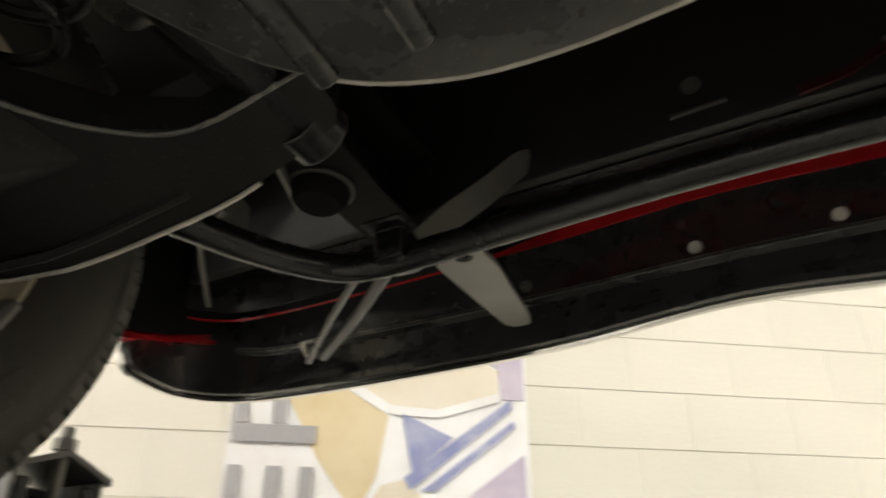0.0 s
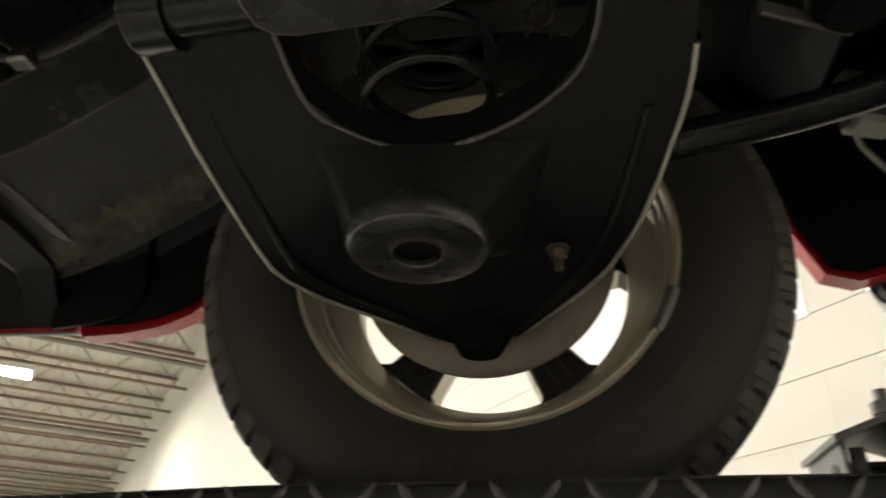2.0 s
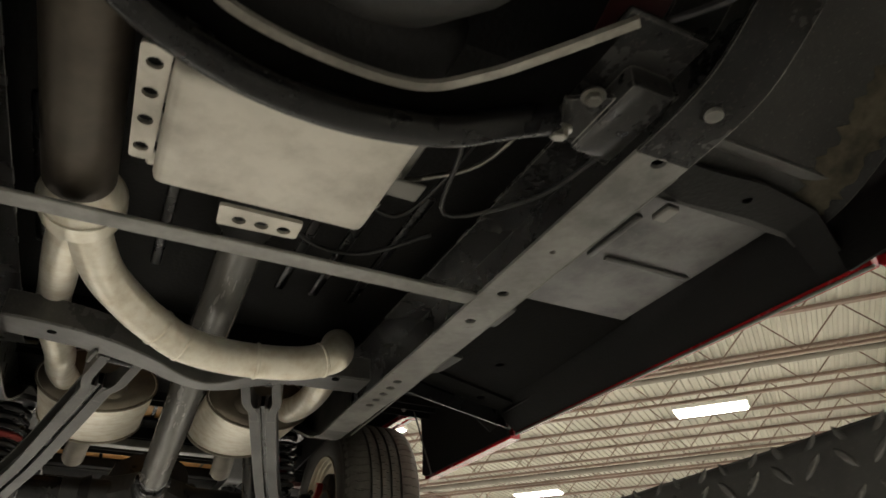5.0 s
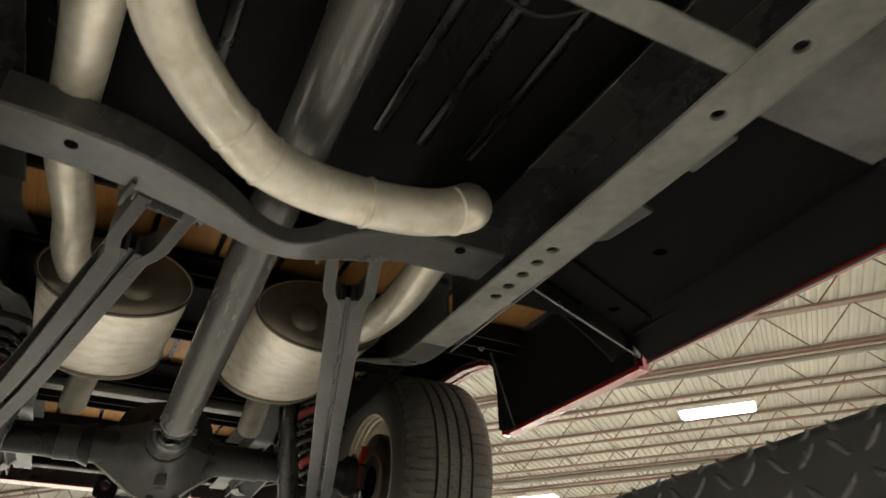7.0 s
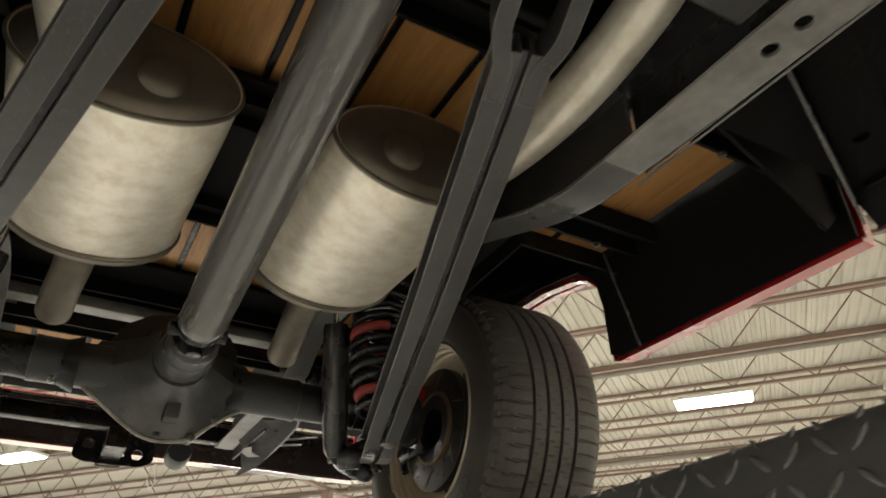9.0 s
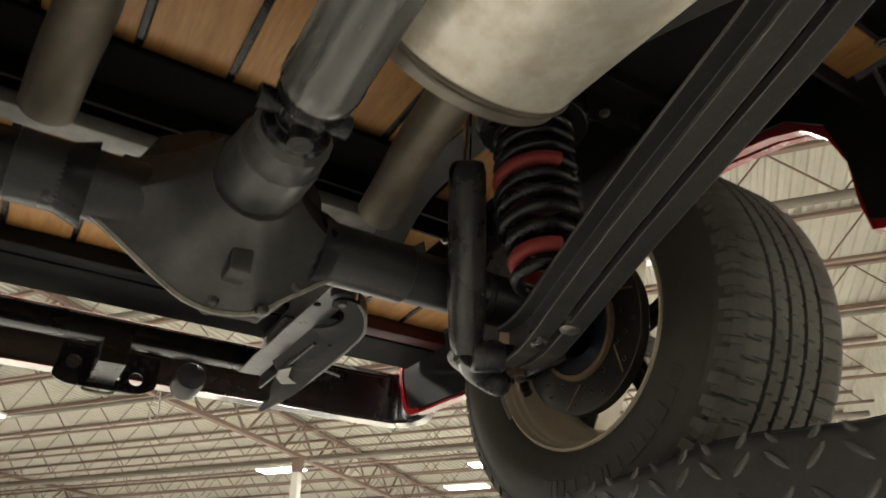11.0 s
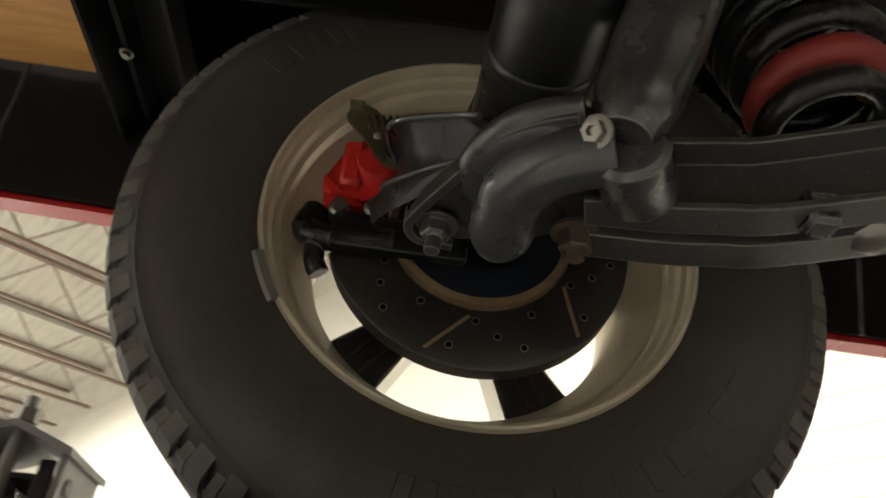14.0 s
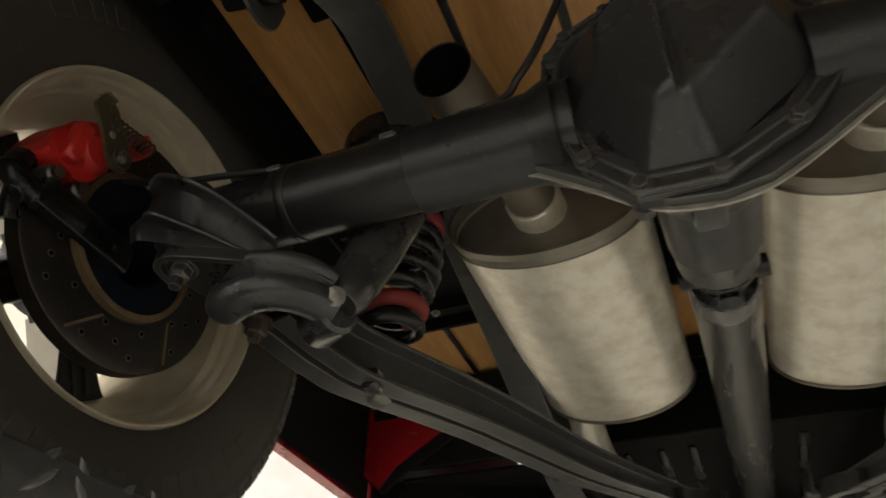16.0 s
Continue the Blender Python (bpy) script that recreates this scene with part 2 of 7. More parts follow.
COLUMN = material("white_column_paint", (0.75, 0.73, 0.68), 0.5, 0.0, 0.03, 40, 0.1)
GALV = material("galvanised_bracket", (0.20, 0.196, 0.18), 0.42, 0.5, 0.15, 40, 0.15, (0.14, 0.133, 0.118), 10, 0.6)
CABLE = material("black_rubber_hose", (0.018, 0.018, 0.018), 0.5, 0.0, 0.2, 90, 0.1)
SIGN_TAN = material("printed_tan", (0.60, 0.50, 0.30), 0.5, 0.0, 0.05, 12, 0, (0.68, 0.61, 0.45), 2.5, 0.8)
SIGN_CREAM = material("printed_cream", (0.66, 0.60, 0.48), 0.5, 0.0, 0.05, 12, 0, (0.72, 0.68, 0.60), 2.5, 0.8)
SIGN_WHITE = material("printed_white", (0.80, 0.81, 0.83), 0.5, 0.0, 0.03, 12, 0, (0.6, 0.58, 0.55), 3, 0.5)
SIGN_BLUE = material("printed_blue", (0.22, 0.25, 0.46), 0.5, 0.0, 0.2, 30, 0, (0.45, 0.47, 0.60), 9, 0.8)
SIGN_PALE = material("printed_pale_blue", (0.56, 0.60, 0.74), 0.5, 0.0, 0.05, 12, 0, (0.68, 0.70, 0.76), 3, 0.7)
SIGN_GREY = material("printed_grey", (0.36, 0.36, 0.38), 0.5, 0.0, 0.04, 12, 0)
SIGN_PURPLE = material("printed_mauve", (0.46, 0.41, 0.53), 0.5, 0.0, 0.1, 12, 0, (0.62, 0.58, 0.63), 3, 0.7)
# flat black for the shade inside holes that are not cut
HOLE_SHADE = material("hole_shade_black", (0.002, 0.002, 0.002), 0.95, 0.0, 0.1, 50, 0.0, spec=0.05)
TUBE = glow("lamp_tube", (1.0, 0.96, 0.88), 24.0)
# ---- building helpers ----
def finish(name, bm, mat, smooth=40):
    me = bpy.data.meshes.new(name)
    bmesh.ops.recalc_face_normals(bm, faces=bm.faces)
    bm.to_mesh(me)
    bm.free()
    me.materials.append(mat)
    if smooth:
        me.polygons.foreach_set("use_smooth", [True] * len(me.polygons))
        me.set_sharp_from_angle(angle=radians(smooth))
    return me


def thing(name, label, category, group="", kind="", loc=(0, 0, 0)):
    ob = new(name)
    ob.location = loc
    ob.empty_display_size = 0.2
    return tagged(ob, label, category, group, kind)


def part(name, bm, mat, parent, label="", smooth=40):
    ob = new(name, finish(name, bm, mat, smooth))
    ob.parent = parent
    return tagged(ob, label)


def solo(name, bm, mat, label, category, group="", kind="", smooth=40):
    return tagged(new(name, finish(name, bm, mat, smooth)), label, category, group, kind)


def join(*bms):
    out = bms[0]
    for b in bms[1:]:
        me = bpy.data.meshes.new("tmp")
        b.to_mesh(me)
        b.free()
        out.from_mesh(me)
        bpy.data.meshes.remove(me)
    return out


def box(lo, hi, bevel=0.0, segs=2, m=None):
    bm = bmesh.new()
    bmesh.ops.create_cube(bm, size=1)
    for v in bm.verts:
        v.co = Vector([(a + b) / 2 + c * (b - a) for a, b, c in zip(lo, hi, v.co)])
    if bevel:
        bmesh.ops.bevel(bm, geom=bm.edges[:], offset=bevel, segments=segs, profile=0.5, affect="EDGES")
    if m is not None:
        bm.transform(m)
    return bm


def curve(pts, k=6):
    """A smooth run of points through pts."""
    p = [Vector(q) for q in pts]
    p = [2 * p[0] - p[1]] + p + [2 * p[-1] - p[-2]]
    out = []
    for i in range(1, len(p) - 2):
        a, b, c, d = p[i - 1:i + 3]
        for j in range(k):
            t = j / k
            out.append(0.5 * (2 * b + (c - a) * t + (2 * a - 5 * b + 4 * c - d) * t * t + (3 * b - a - 3 * c + d) * t ** 3))
    return out + [p[-2]]


def sweep(path, profile, up=(0, 0, 1), caps=True, scales=None, loop=True, close=False, heights=None):
    path = [Vector(p) for p in path]
    up = Vector(up)
    bm, rings = bmesh.new(), []
    n = len(path)
    for i, p in enumerate(path):
        if close:
            t = (path[(i + 1) % n] - path[i - 1]).normalized()
        else:
            t = (path[min(i + 1, n - 1)] - path[max(i - 1, 0)]).normalized()
        side = t.cross(up).normalized()
        u = side.cross(t)
        k = scales[i] if scales else 1.0
        h = heights[i] if heights else 1.0
        rings.append([bm.verts.new(p + side * a * k + u * b * k * h) for a, b in profile])
    m = len(profile)
    for i in range(n if close else n - 1):
        a, b = rings[i], rings[(i + 1) % n]
        for j in range(m if loop else m - 1):
            bm.faces.new((a[j], a[(j + 1) % m], b[(j + 1) % m], b[j]))
    if caps and loop and not close:
        bm.faces.new(rings[0][::-1])
        bm.faces.new(rings[-1])
    return bm


def ring(r, n=16, rz=None):
    return [(r * math.cos(2 * math.pi * i / n), (rz or r) * math.sin(2 * math.pi * i / n)) for i in range(n)]


def tube(pts, r, n=14, k=6, up=(0, 0, 1), scales=None, smooth=True):
    path = curve(pts, k) if smooth and len(pts) > 2 else pts
    return sweep(path, ring(r, n), up, True, scales)


def lathe(profile, n, m=None, closed=False, wobble=None):
    """Turns (along, radius) points round the local X axis."""
    bm, rings = bmesh.new(), []
    for i in range(n):
        a = 2 * math.pi * i / n
        row = []
        for j, (x, r) in enumerate(profile):
            rr = r + (wobble(i, j) if wobble else 0)
            row.append(bm.verts.new((x, rr * math.cos(a), rr * math.sin(a))))
        rings.append(row)
    m2 = len(profile)
    for i in range(n):
        a, b = rings[i], rings[(i + 1) % n]
        for j in range(m2 if closed else m2 - 1):
            bm.faces.new((a[j], b[j], b[(j + 1) % m2], a[(j + 1) % m2]))
    if m is not None:
        bm.transform(m)
    bmesh.ops.remove_doubles(bm, verts=bm.verts, dist=1e-6)
    return bm


def plate(outline, thick, m=None, holes=()):
    """A flat plate in local XY from z=0 to z=thick, with round holes (x, y, radius)."""
    bm = bmesh.new()
    loops = [list(outline)] + [[(hx + hr * math.cos(2 * math.pi * i / 14), hy + hr * math.sin(2 * math.pi * i / 14)) for i in range(14)]
                               for hx, hy, hr in holes]
    edges = []
    for lp in loops:
        vs = [bm.verts.new((x, y, 0)) for x, y in lp]
        edges += [bm.edges.new((vs[i], vs[(i + 1) % len(vs)])) for i in range(len(vs))]
    bmesh.ops.triangle_fill(bm, use_beauty=True, use_dissolve=False, edges=edges)
    got = bmesh.ops.extrude_face_region(bm, geom=bm.faces[:])
    bmesh.ops.translate(bm, vec=(0, 0, thick), verts=[g for g in got["geom"] if isinstance(g, bmesh.types.BMVert)])
    if m is not None:
        bm.transform(m)
    return bm


def frame3(o, x, y):
    """A matrix with its origin at o, local X along x and local Y near y."""
    x = Vector(x).normalized()
    z = x.cross(Vector(y)).normalized()
    y = z.cross(x)
    return Matrix(((x.x, y.x, z.x, o[0]), (x.y, y.y, z.y, o[1]), (x.z, y.z, z.z, o[2]), (0, 0, 0, 1)))


def facing(o, x):
    """A matrix at o whose local X points along x."""
    x = Vector(x)
    return frame3(o, x, (0, 0, 1) if abs(x.normalized().z) < 0.9 else (0, 1, 0))


def bolt(o, way, r=0.011, h=0.012, shank=0.0):
    """A hexagon head on a washer, pointing along way, with a bit of thread."""
    m = facing(o, way)
    b = lathe([(0, 0), (0, r * 1.45), (0.003, r * 1.45), (0.003, 0)], 16, m)
    b = join(b, lathe([(0.003, 0), (0.003, r), (h, r), (h + 0.0015, r * 0.85), (h + 0.0015, 0)], 6, m))
    if shank:
        b = join(b, lathe([(h, 0), (h, r * 0.55), (h + shank, r * 0.55), (h + shank, 0)], 10, m))
    return b


def flat_strip(path, width, thick, up=(0, 0, 1)):
    w, t = width / 2, thick / 2
    return sweep(path, [(-w, -t), (w, -t), (w, t), (-w, t)], up)


def rounded(outline, r=0.02, k=4):
    """The outline with its corners rounded."""
    out, n = [], len(outline)
    for i in range(n):
        a, b, c = (Vector(outline[j % n]).to_2d() for j in (i - 1, i, i + 1))
        p = b + (a - b).normalized() * min(r, (a - b).length * 0.45)
        q = b + (c - b).normalized() * min(r, (c - b).length * 0.45)
        for j in range(k + 1):
            t = j / k
            out.append(tuple((1 - t) ** 2 * p + 2 * t * (1 - t) * b + t * t * q))
    return out
# ---- the hall; its walls stand at 38 degrees to the truck ----
HALL = pose(0, 0, 0, 0, 0, 38)
FLOOR_Z, DECK_Z, JOIST_Z = -1.75, 5.6, 4.75
WALL_V = -2.13
U0, U1, V1 = -9.0, 40.0, 34.0

bm = bmesh.new()
bmesh.ops.create_grid(bm, x_segments=24, y_segments=20, size=0.5)
for v in bm.verts:
    v.co = Vector((U0 + (v.co.x + 0.5) * (U1 - U0), WALL_V + (v.co.y + 0.5) * (V1 - WALL_V), FLOOR_Z))
bm.transform(HALL)
solo("floor", bm, CONCRETE, "pale polished concrete hall floor", "floor", kind="structure")

# ceiling: a ribbed steel deck
bm = bmesh.new()
prev = None
k = 0
v = WALL_V - 0.2
while v < V1 + 0.2:
    z = DECK_Z + (0.0, 0.0, 0.045, 0.045)[k % 4]
    a, b = bm.verts.new((U0, v, z)), bm.verts.new((U1, v, z))
    if prev:
        bm.faces.new((prev[0], prev[1], b, a))
    prev = (a, b)
    v += (0.07, 0.02, 0.07, 0.02)[k % 4]
    k += 1
bm = join(bm, box((U0, WALL_V - 0.2, DECK_Z + 0.06), (U1, V1 + 0.2, DECK_Z + 0.16)))
bm.transform(HALL)
solo("ceiling", bm, DECK, "cream ribbed steel roof deck", "ceiling", kind="structure", smooth=0)


def stick(bm, a, b, w, h):
    """A square bar from a to b, added to bm."""
    a, b = Vector(a), Vector(b)
    t = (b - a).normalized()
    s = t.cross(Vector((0, 0, 1)) if abs(t.z) < 0.95 else Vector((1, 0, 0))).normalized()
    u = s.cross(t)
    vs = [[bm.verts.new(p + s * i * w / 2 + u * j * h / 2) for i, j in ((-1, -1), (1, -1), (1, 1), (-1, 1))] for p in (a, b)]
    for i in range(4):
        bm.faces.new((vs[0][i], vs[0][(i + 1) % 4], vs[1][(i + 1) % 4], vs[1][i]))
    bm.faces.new(vs[0][::-1])
    bm.faces.new(vs[1])


# open-web joists under the deck, across the hall
def joist(u):
    b = bmesh.new()
    stick(b, (u, WALL_V, JOIST_Z), (u, V1, JOIST_Z), 0.09, 0.05)
    stick(b, (u, WALL_V, DECK_Z - 0.05), (u, V1, DECK_Z - 0.05), 0.10, 0.06)
    w, i = WALL_V + 0.2, 0
    while w + 0.75 < V1:
        za, zb = (JOIST_Z, DECK_Z - 0.05) if i % 2 == 0 else (DECK_Z - 0.05, JOIST_Z)
        stick(b, (u, w, za), (u, w + 0.75, zb), 0.022, 0.022)
        w, i = w + 0.75, i + 1
    b.transform(HALL)
    return b


u = -7.5
while u < U1:
    solo("roof_joist", joist(u), JOIST, "brown primed open-web steel roof joist", "joist", "joists under the roof", "structure", smooth=0)
    u += 1.9

# girders along the hall, with their columns
for gv in (12.6, 27.0):
    b = bmesh.new()
    stick(b, (U0, gv, 4.55), (U1, gv, 4.55), 0.16, 0.10)
    stick(b, (U0, gv, DECK_Z - 0.12), (U1, gv, DECK_Z - 0.12), 0.16, 0.10)
    w, i = U0, 0
    while w + 0.9 < U1:
        za, zb = (4.55, DECK_Z - 0.12) if i % 2 == 0 else (DECK_Z - 0.12, 4.55)
        stick(b, (w, gv, za), (w + 0.9, gv, zb), 0.05, 0.05)
        w, i = w + 0.9, i + 1
    b.transform(HALL)
    solo("roof_girder", b, JOIST, "red-brown steel lattice girder under the roof", "girder", "girders under the roof", "structure", smooth=0)

for cu, cv in ((18.9, 12.6), (30.5, 12.6), (6.0, 27.0), (24.0, 27.0)):
    m = HALL @ Matrix.Translation((cu, cv, 0))
    col = thing("hall_column", "white painted square steel column on the concrete floor", "column", "hall columns", "structure")
    part("shaft", box((-0.11, -0.11, FLOOR_Z), (0.11, 0.11, 4.1), 0.012, 2, m), COLUMN, col)
    part("base_plate", box((-0.2, -0.2, FLOOR_Z), (0.2, 0.2, FLOOR_Z + 0.025), 0.004, 1, m), COLUMN, col)
    part("head", box((-0.13, -0.13, 4.1), (0.13, 0.13, 4.5), 0.01, 1, m), JOIST, col, "brown primed column head")

# service pipes under the joists
for pu, pz, r in ((9.3, 4.55, 0.06), (13.0, 4.5, 0.05), (19.4, 4.55, 0.07), (26.5, 4.5, 0.06)):
    b = tube([(pu, WALL_V + 0.1, pz), (pu, V1 - 0.1, pz)], r, 10, smooth=False)
    b.transform(HALL)
    solo("service_pipe", b, PIPE_GREY, "grey sprinkler pipe hung under the roof joists", "pipe", "pipes under the roof", "structure")

# closing walls
for nm, lo, hi in (("wall_east", (U1, WALL_V, FLOOR_Z), (U1 + 0.2, V1, DECK_Z)), ("wall_west", (U0 - 0.2, WALL_V, FLOOR_Z), (U0, V1, DECK_Z)),
                   ("wall_south", (U0 - 0.2, V1, FLOOR_Z), (U1 + 0.2, V1 + 0.2, DECK_Z))):
    solo(nm, box(lo, hi, m=HALL), PLAINWALL, "pale painted hall wall", "wall", kind="structure", smooth=0)

# ceiling lamps: long tray, glowing diffuser, and the light that they give
LAMPS = [(15.0, 1.5), (24.3, 2.4), (13.2, 8.5), (24.0, 9.2), (31.0, 10.0), (12.5, 17.5), (21.0, 7.4), (19.8, 13.7), (24.7, 18.4), (31.7, 19.4),
         # this row is unseen, added to light the hall round the truck
         (4.5, 2.6), (4.0, 9.5), (-4.5, 3.5), (-4.5, 10.5), (4.0, 17.5), (12.5, 25.5), (24.5, 26.5)]
lamp_m = HALL @ Matrix.Translation((LAMPS[0][0], LAMPS[0][1], 4.4))
lamp0 = thing("ceiling_lamp", "long white ceiling lamp, lit, hung under the roof joists", "lamp", "ceiling lamps")
lamp0.matrix_basis = lamp_m
for nm, bmx, mat, lb in (("tray", box((-0.30, -0.74, 0.03), (0.30, 0.74, 0.10), 0.012), COLUMN, ""),
                         ("diffuser", box((-0.27, -0.70, 0.0), (0.27, 0.70, 0.028), 0.012), TUBE, "bright glowing diffuser"),
                         ("hanger", tube([(0, -0.45, 0.1), (0, -0.45, 0.34)], 0.006, 6, up=(0, 1, 0), smooth=False), JOIST, ""),
                         ("hanger", tube([(0, 0.45, 0.1), (0, 0.45, 0.34)], 0.006, 6, up=(0, 1, 0), smooth=False), JOIST, "")):
    part(nm, bmx, mat, lamp0, lb)
for i, (lu, lv) in enumerate(LAMPS):
    m = HALL @ Matrix.Translation((lu, lv, 4.4))
    if i:
        copy_thing(lamp0, m)
    ld = bpy.data.lights.new("lamp_light", "AREA")
    ld.shape, ld.size, ld.size_y = "RECTANGLE", 0.54, 1.40
    ld.energy, ld.color = LAMP_WATTS, LAMP_COLOUR
    lo = new("lamp_light", ld)
    lo.matrix_basis = m @ Matrix.Translation((0, 0, -0.004))
# ---- the pickup truck; z = 0 is where its tyres stand, y runs to its tail, +x is the driver's side ----
truck = thing("pickup_truck", "red classic pickup truck standing on a four-post lift, seen from below", "truck")
AXLE_Y, WHEEL_Z = 2.908, 0.35


# wheels
def tyre_mesh(width, bead=1.0):
    """Carcass profile and tread profile; the tread has grooves round it and fine cross slots."""
    w, k = width, 1.0145
    inner = [(0.004, 0.2215), (-0.006, 0.2225), (-0.015, 0.236), (-0.024, 0.262), (-0.024, 0.284), (-0.0205, 0.300), (-0.0165, 0.310), (-0.0172, 0.3125), (-0.0135, 0.318), (-0.008, 0.325), (-0.003, 0.329)]
    outer = [(w - 0.044, 0.329), (w - 0.041, 0.324), (w - 0.034, 0.31), (w - 0.03, 0.284), (w - 0.03, 0.262), (w - 0.04, 0.236), (w - 0.052, 0.221), (w - 0.06, 0.213)]
    inner[:3] = [(x, r * bead) for x, r in inner[:3]]
    carcass = lathe([(x, r * k) for x, r in inner + [(0.006, 0.331), (w - 0.05, 0.331)] + outer], 180, None, True)
    prof, zone = [(0.003, 0.328), (-0.0015, 0.3325), (0.009, 0.3385), (0.020, 0.3425)], [0, 1, 1, 1]
    x0, x1 = 0.024, w - 0.072
    ribs = (0.23, 0.18, 0.18, 0.18, 0.23)
    a = x0
    for i, q in enumerate(ribs):
        b = a + q * (x1 - x0)
        prof += [(a + 0.0046, 0.3437), ((a + b) / 2, 0.3440), (b - 0.0046, 0.3437)]
        zone += [1, 1, 2] if i == 0 else ([2, 1, 1] if i == 4 else [3, 0, 4])
        if i < 4:
            prof += [(b - 0.0036, 0.3345), (b + 0.0036, 0.3345)]
            zone += [0, 0]
        a = b
    prof += [(w - 0.068, 0.3425), (w - 0.057, 0.3385), (w - 0.0465, 0.3325), (w - 0.051, 0.328)]
    zone += [1, 1, 1, 0]

    def wobble(i, j):
        z = zone[j]
        if z in (1, 2) and i % 12 == (0, 1, 1, 2, 2)[j % 5]:
            return -0.0055 if z == 1 else -0.003
        if z == 3 and i % 12 == 5 or z == 4 and i % 12 == 9:
            return -0.004
        return 0
    return carcass, lathe([(x, r * k) for x, r in prof], 864, None, True, wobble)


def wheel(name, side, cx, cy, cz, width, phase, rear):
    """Rim barrel with its tyre, spokes and brake; local X points outwards."""
    m = Matrix.Translation((side * cx, cy, cz)) @ (Matrix.Identity(4) if side > 0 else Matrix.Diagonal((-1, 1, 1, 1)))
    w = width - 0.05
    barrel = lathe([(bx_, br_ * (0.980 if rear else 1.03)) for bx_, br_ in [(-0.007, 0.2190), (-0.011, 0.2165), (-0.011, 0.2140), (-0.006, 0.2115), (0.004, 0.2110), (0.007, 0.2065), (0.018, 0.2050), (0.022, 0.2000), (0.036, 0.1985), (0.040, 0.194), (0.058, 0.191),
                    (0.066, 0.184), (0.086, 0.178), (0.094, 0.172), (0.118, 0.170), (w - 0.03, 0.178), (w - 0.008, 0.198), (w, 0.2185), (w - 0.008, 0.22),
                    (w - 0.02, 0.208), (0.118, 0.176), (0.09, 0.184), (0.03, 0.206), (0.014, 0.212), (0.008, 0.2185)]], 96, m, True)
    rim = part(name, barrel, RIM, truck, "alloy wheel with a beige painted inner barrel")
    ty, td = tyre_mesh(width + 0.03, 0.948 if rear else 1.0)
    ty.transform(m)
    td.transform(m)
    tyre = part("tyre", ty, RUBBER, rim, "black road tyre with raised sidewall blocks")
    part("tread", td, TREAD, tyre, "dusty grey ribbed tread", 24)
    # shoulder blocks that reach down the inner sidewall
    lug_v, lug_f, n_lug = [], [], 60
    for i in range(n_lug):
        half = 2 * math.pi / n_lug * 0.40
        for off, span, r0 in ((0.0, 0.62, 0.318), (0.66, 0.34, 0.3235)):
            a0 = 2 * math.pi * i / n_lug + off * 2 * half
            b0 = len(lug_v)
            for aa, twist in ((a0, 0.0), (a0 + span * 2 * half, 0.0)):
                for x, r in ((-0.0145 + (r0 - 0.318) * 0.9, r0), (-0.0065, 0.3355), (0.010, 0.3425), (0.012, 0.325)):
                    t = aa + twist + (0.345 - r) * 0.25
                    lug_v.append(m @ Vector((x, r * 1.0145 * math.cos(t), r * 1.0145 * math.sin(t))))
            lug_f += [(b0 + j, b0 + (j + 1) % 4, b0 + 4 + (j + 1) % 4, b0 + 4 + j) for j in range(4)] + [(b0, b0 + 3, b0 + 2, b0 + 1), (b0 + 4, b0 + 5, b0 + 6, b0 + 7)]
    lug_me = bpy.data.meshes.new("shoulder_lug_field")
    lug_me.from_pydata([tuple(v) for v in lug_v], [], lug_f)
    lug_me.materials.append(TREAD)
    lug_ob = new("shoulder_lug_field", lug_me)
    lug_ob.parent = tyre
    tagged(lug_ob, "dusty shoulder blocks of the tyre", kind="stuff")
    # raised blank lettering round the inner sidewall
    draw = random.Random(11)
    for a0, spread in ((250, 36), (70, 36)):
        ang = a0 - spread
        while ang < a0 + spread:
            hw = draw.choice((0.006, 0.009, 0.011, 0.012))
            a = radians(ang)
            mm = m @ Matrix(((1, 0, 0, -0.0242), (0, math.cos(a), -math.sin(a), 0.276 * math.cos(a)), (0, math.sin(a), math.cos(a), 0.276 * math.sin(a)), (0, 0, 0, 1)))
            part("raised_bar", box((-0.0007, -0.013, -hw), (0.002, 0.013, hw), 0.0007, 1, mm), RUBBER, tyre)
            ang += math.degrees((2 * hw + 0.007) / 0.276)
    # five spokes and the hub
    sp = [(0.045, -0.030), (0.075, -0.022), (0.10, -0.021), (0.150, -0.0295), (0.162, -0.034), (0.172, -0.048), (0.172, 0.048), (0.162, 0.034), (0.150, 0.0295), (0.10, 0.021), (0.075, 0.022), (0.045, 0.030)]
    for i in range(5):
        a = radians(phase + 72 * i)
        mm = m @ Matrix(((0, 0, 1, 0.108), (math.cos(a), -math.sin(a), 0, 0), (math.sin(a), math.cos(a), 0, 0), (0, 0, 0, 1)))
        s = part("spoke", plate(sp, 0.045, mm), SPOKE, rim, "dark charcoal wheel spoke")
        for sy in (-1, 1):
            e = [(0.06, sy * 0.0215), (0.10, sy * 0.0205), (0.17, sy * 0.0335), (0.17, sy * 0.0365), (0.10, sy * 0.0235), (0.06, sy * 0.0245)]
            part("spoke_rib", box((0.085, sy * 0.009 - 0.0025, -0.0035), (0.160, sy * 0.009 + 0.0025, 0.001), 0.001, 1, mm), SPOKE, rim)
            part("spoke_edge", plate(e, 0.05, mm @ Matrix.Translation((0, 0, 0.002))), SPOKE_EDGE, rim, "bright machined spoke edge")
    part("hub", lathe([(0.085, 0), (0.085, 0.05), (0.10, 0.062), (0.155, 0.062), (0.165, 0.05), (0.165, 0)], 40, m), HAT if rear else SPOKE, rim)
    # balance weight clipped to the lip
    a = radians(-27 if rear else -153)
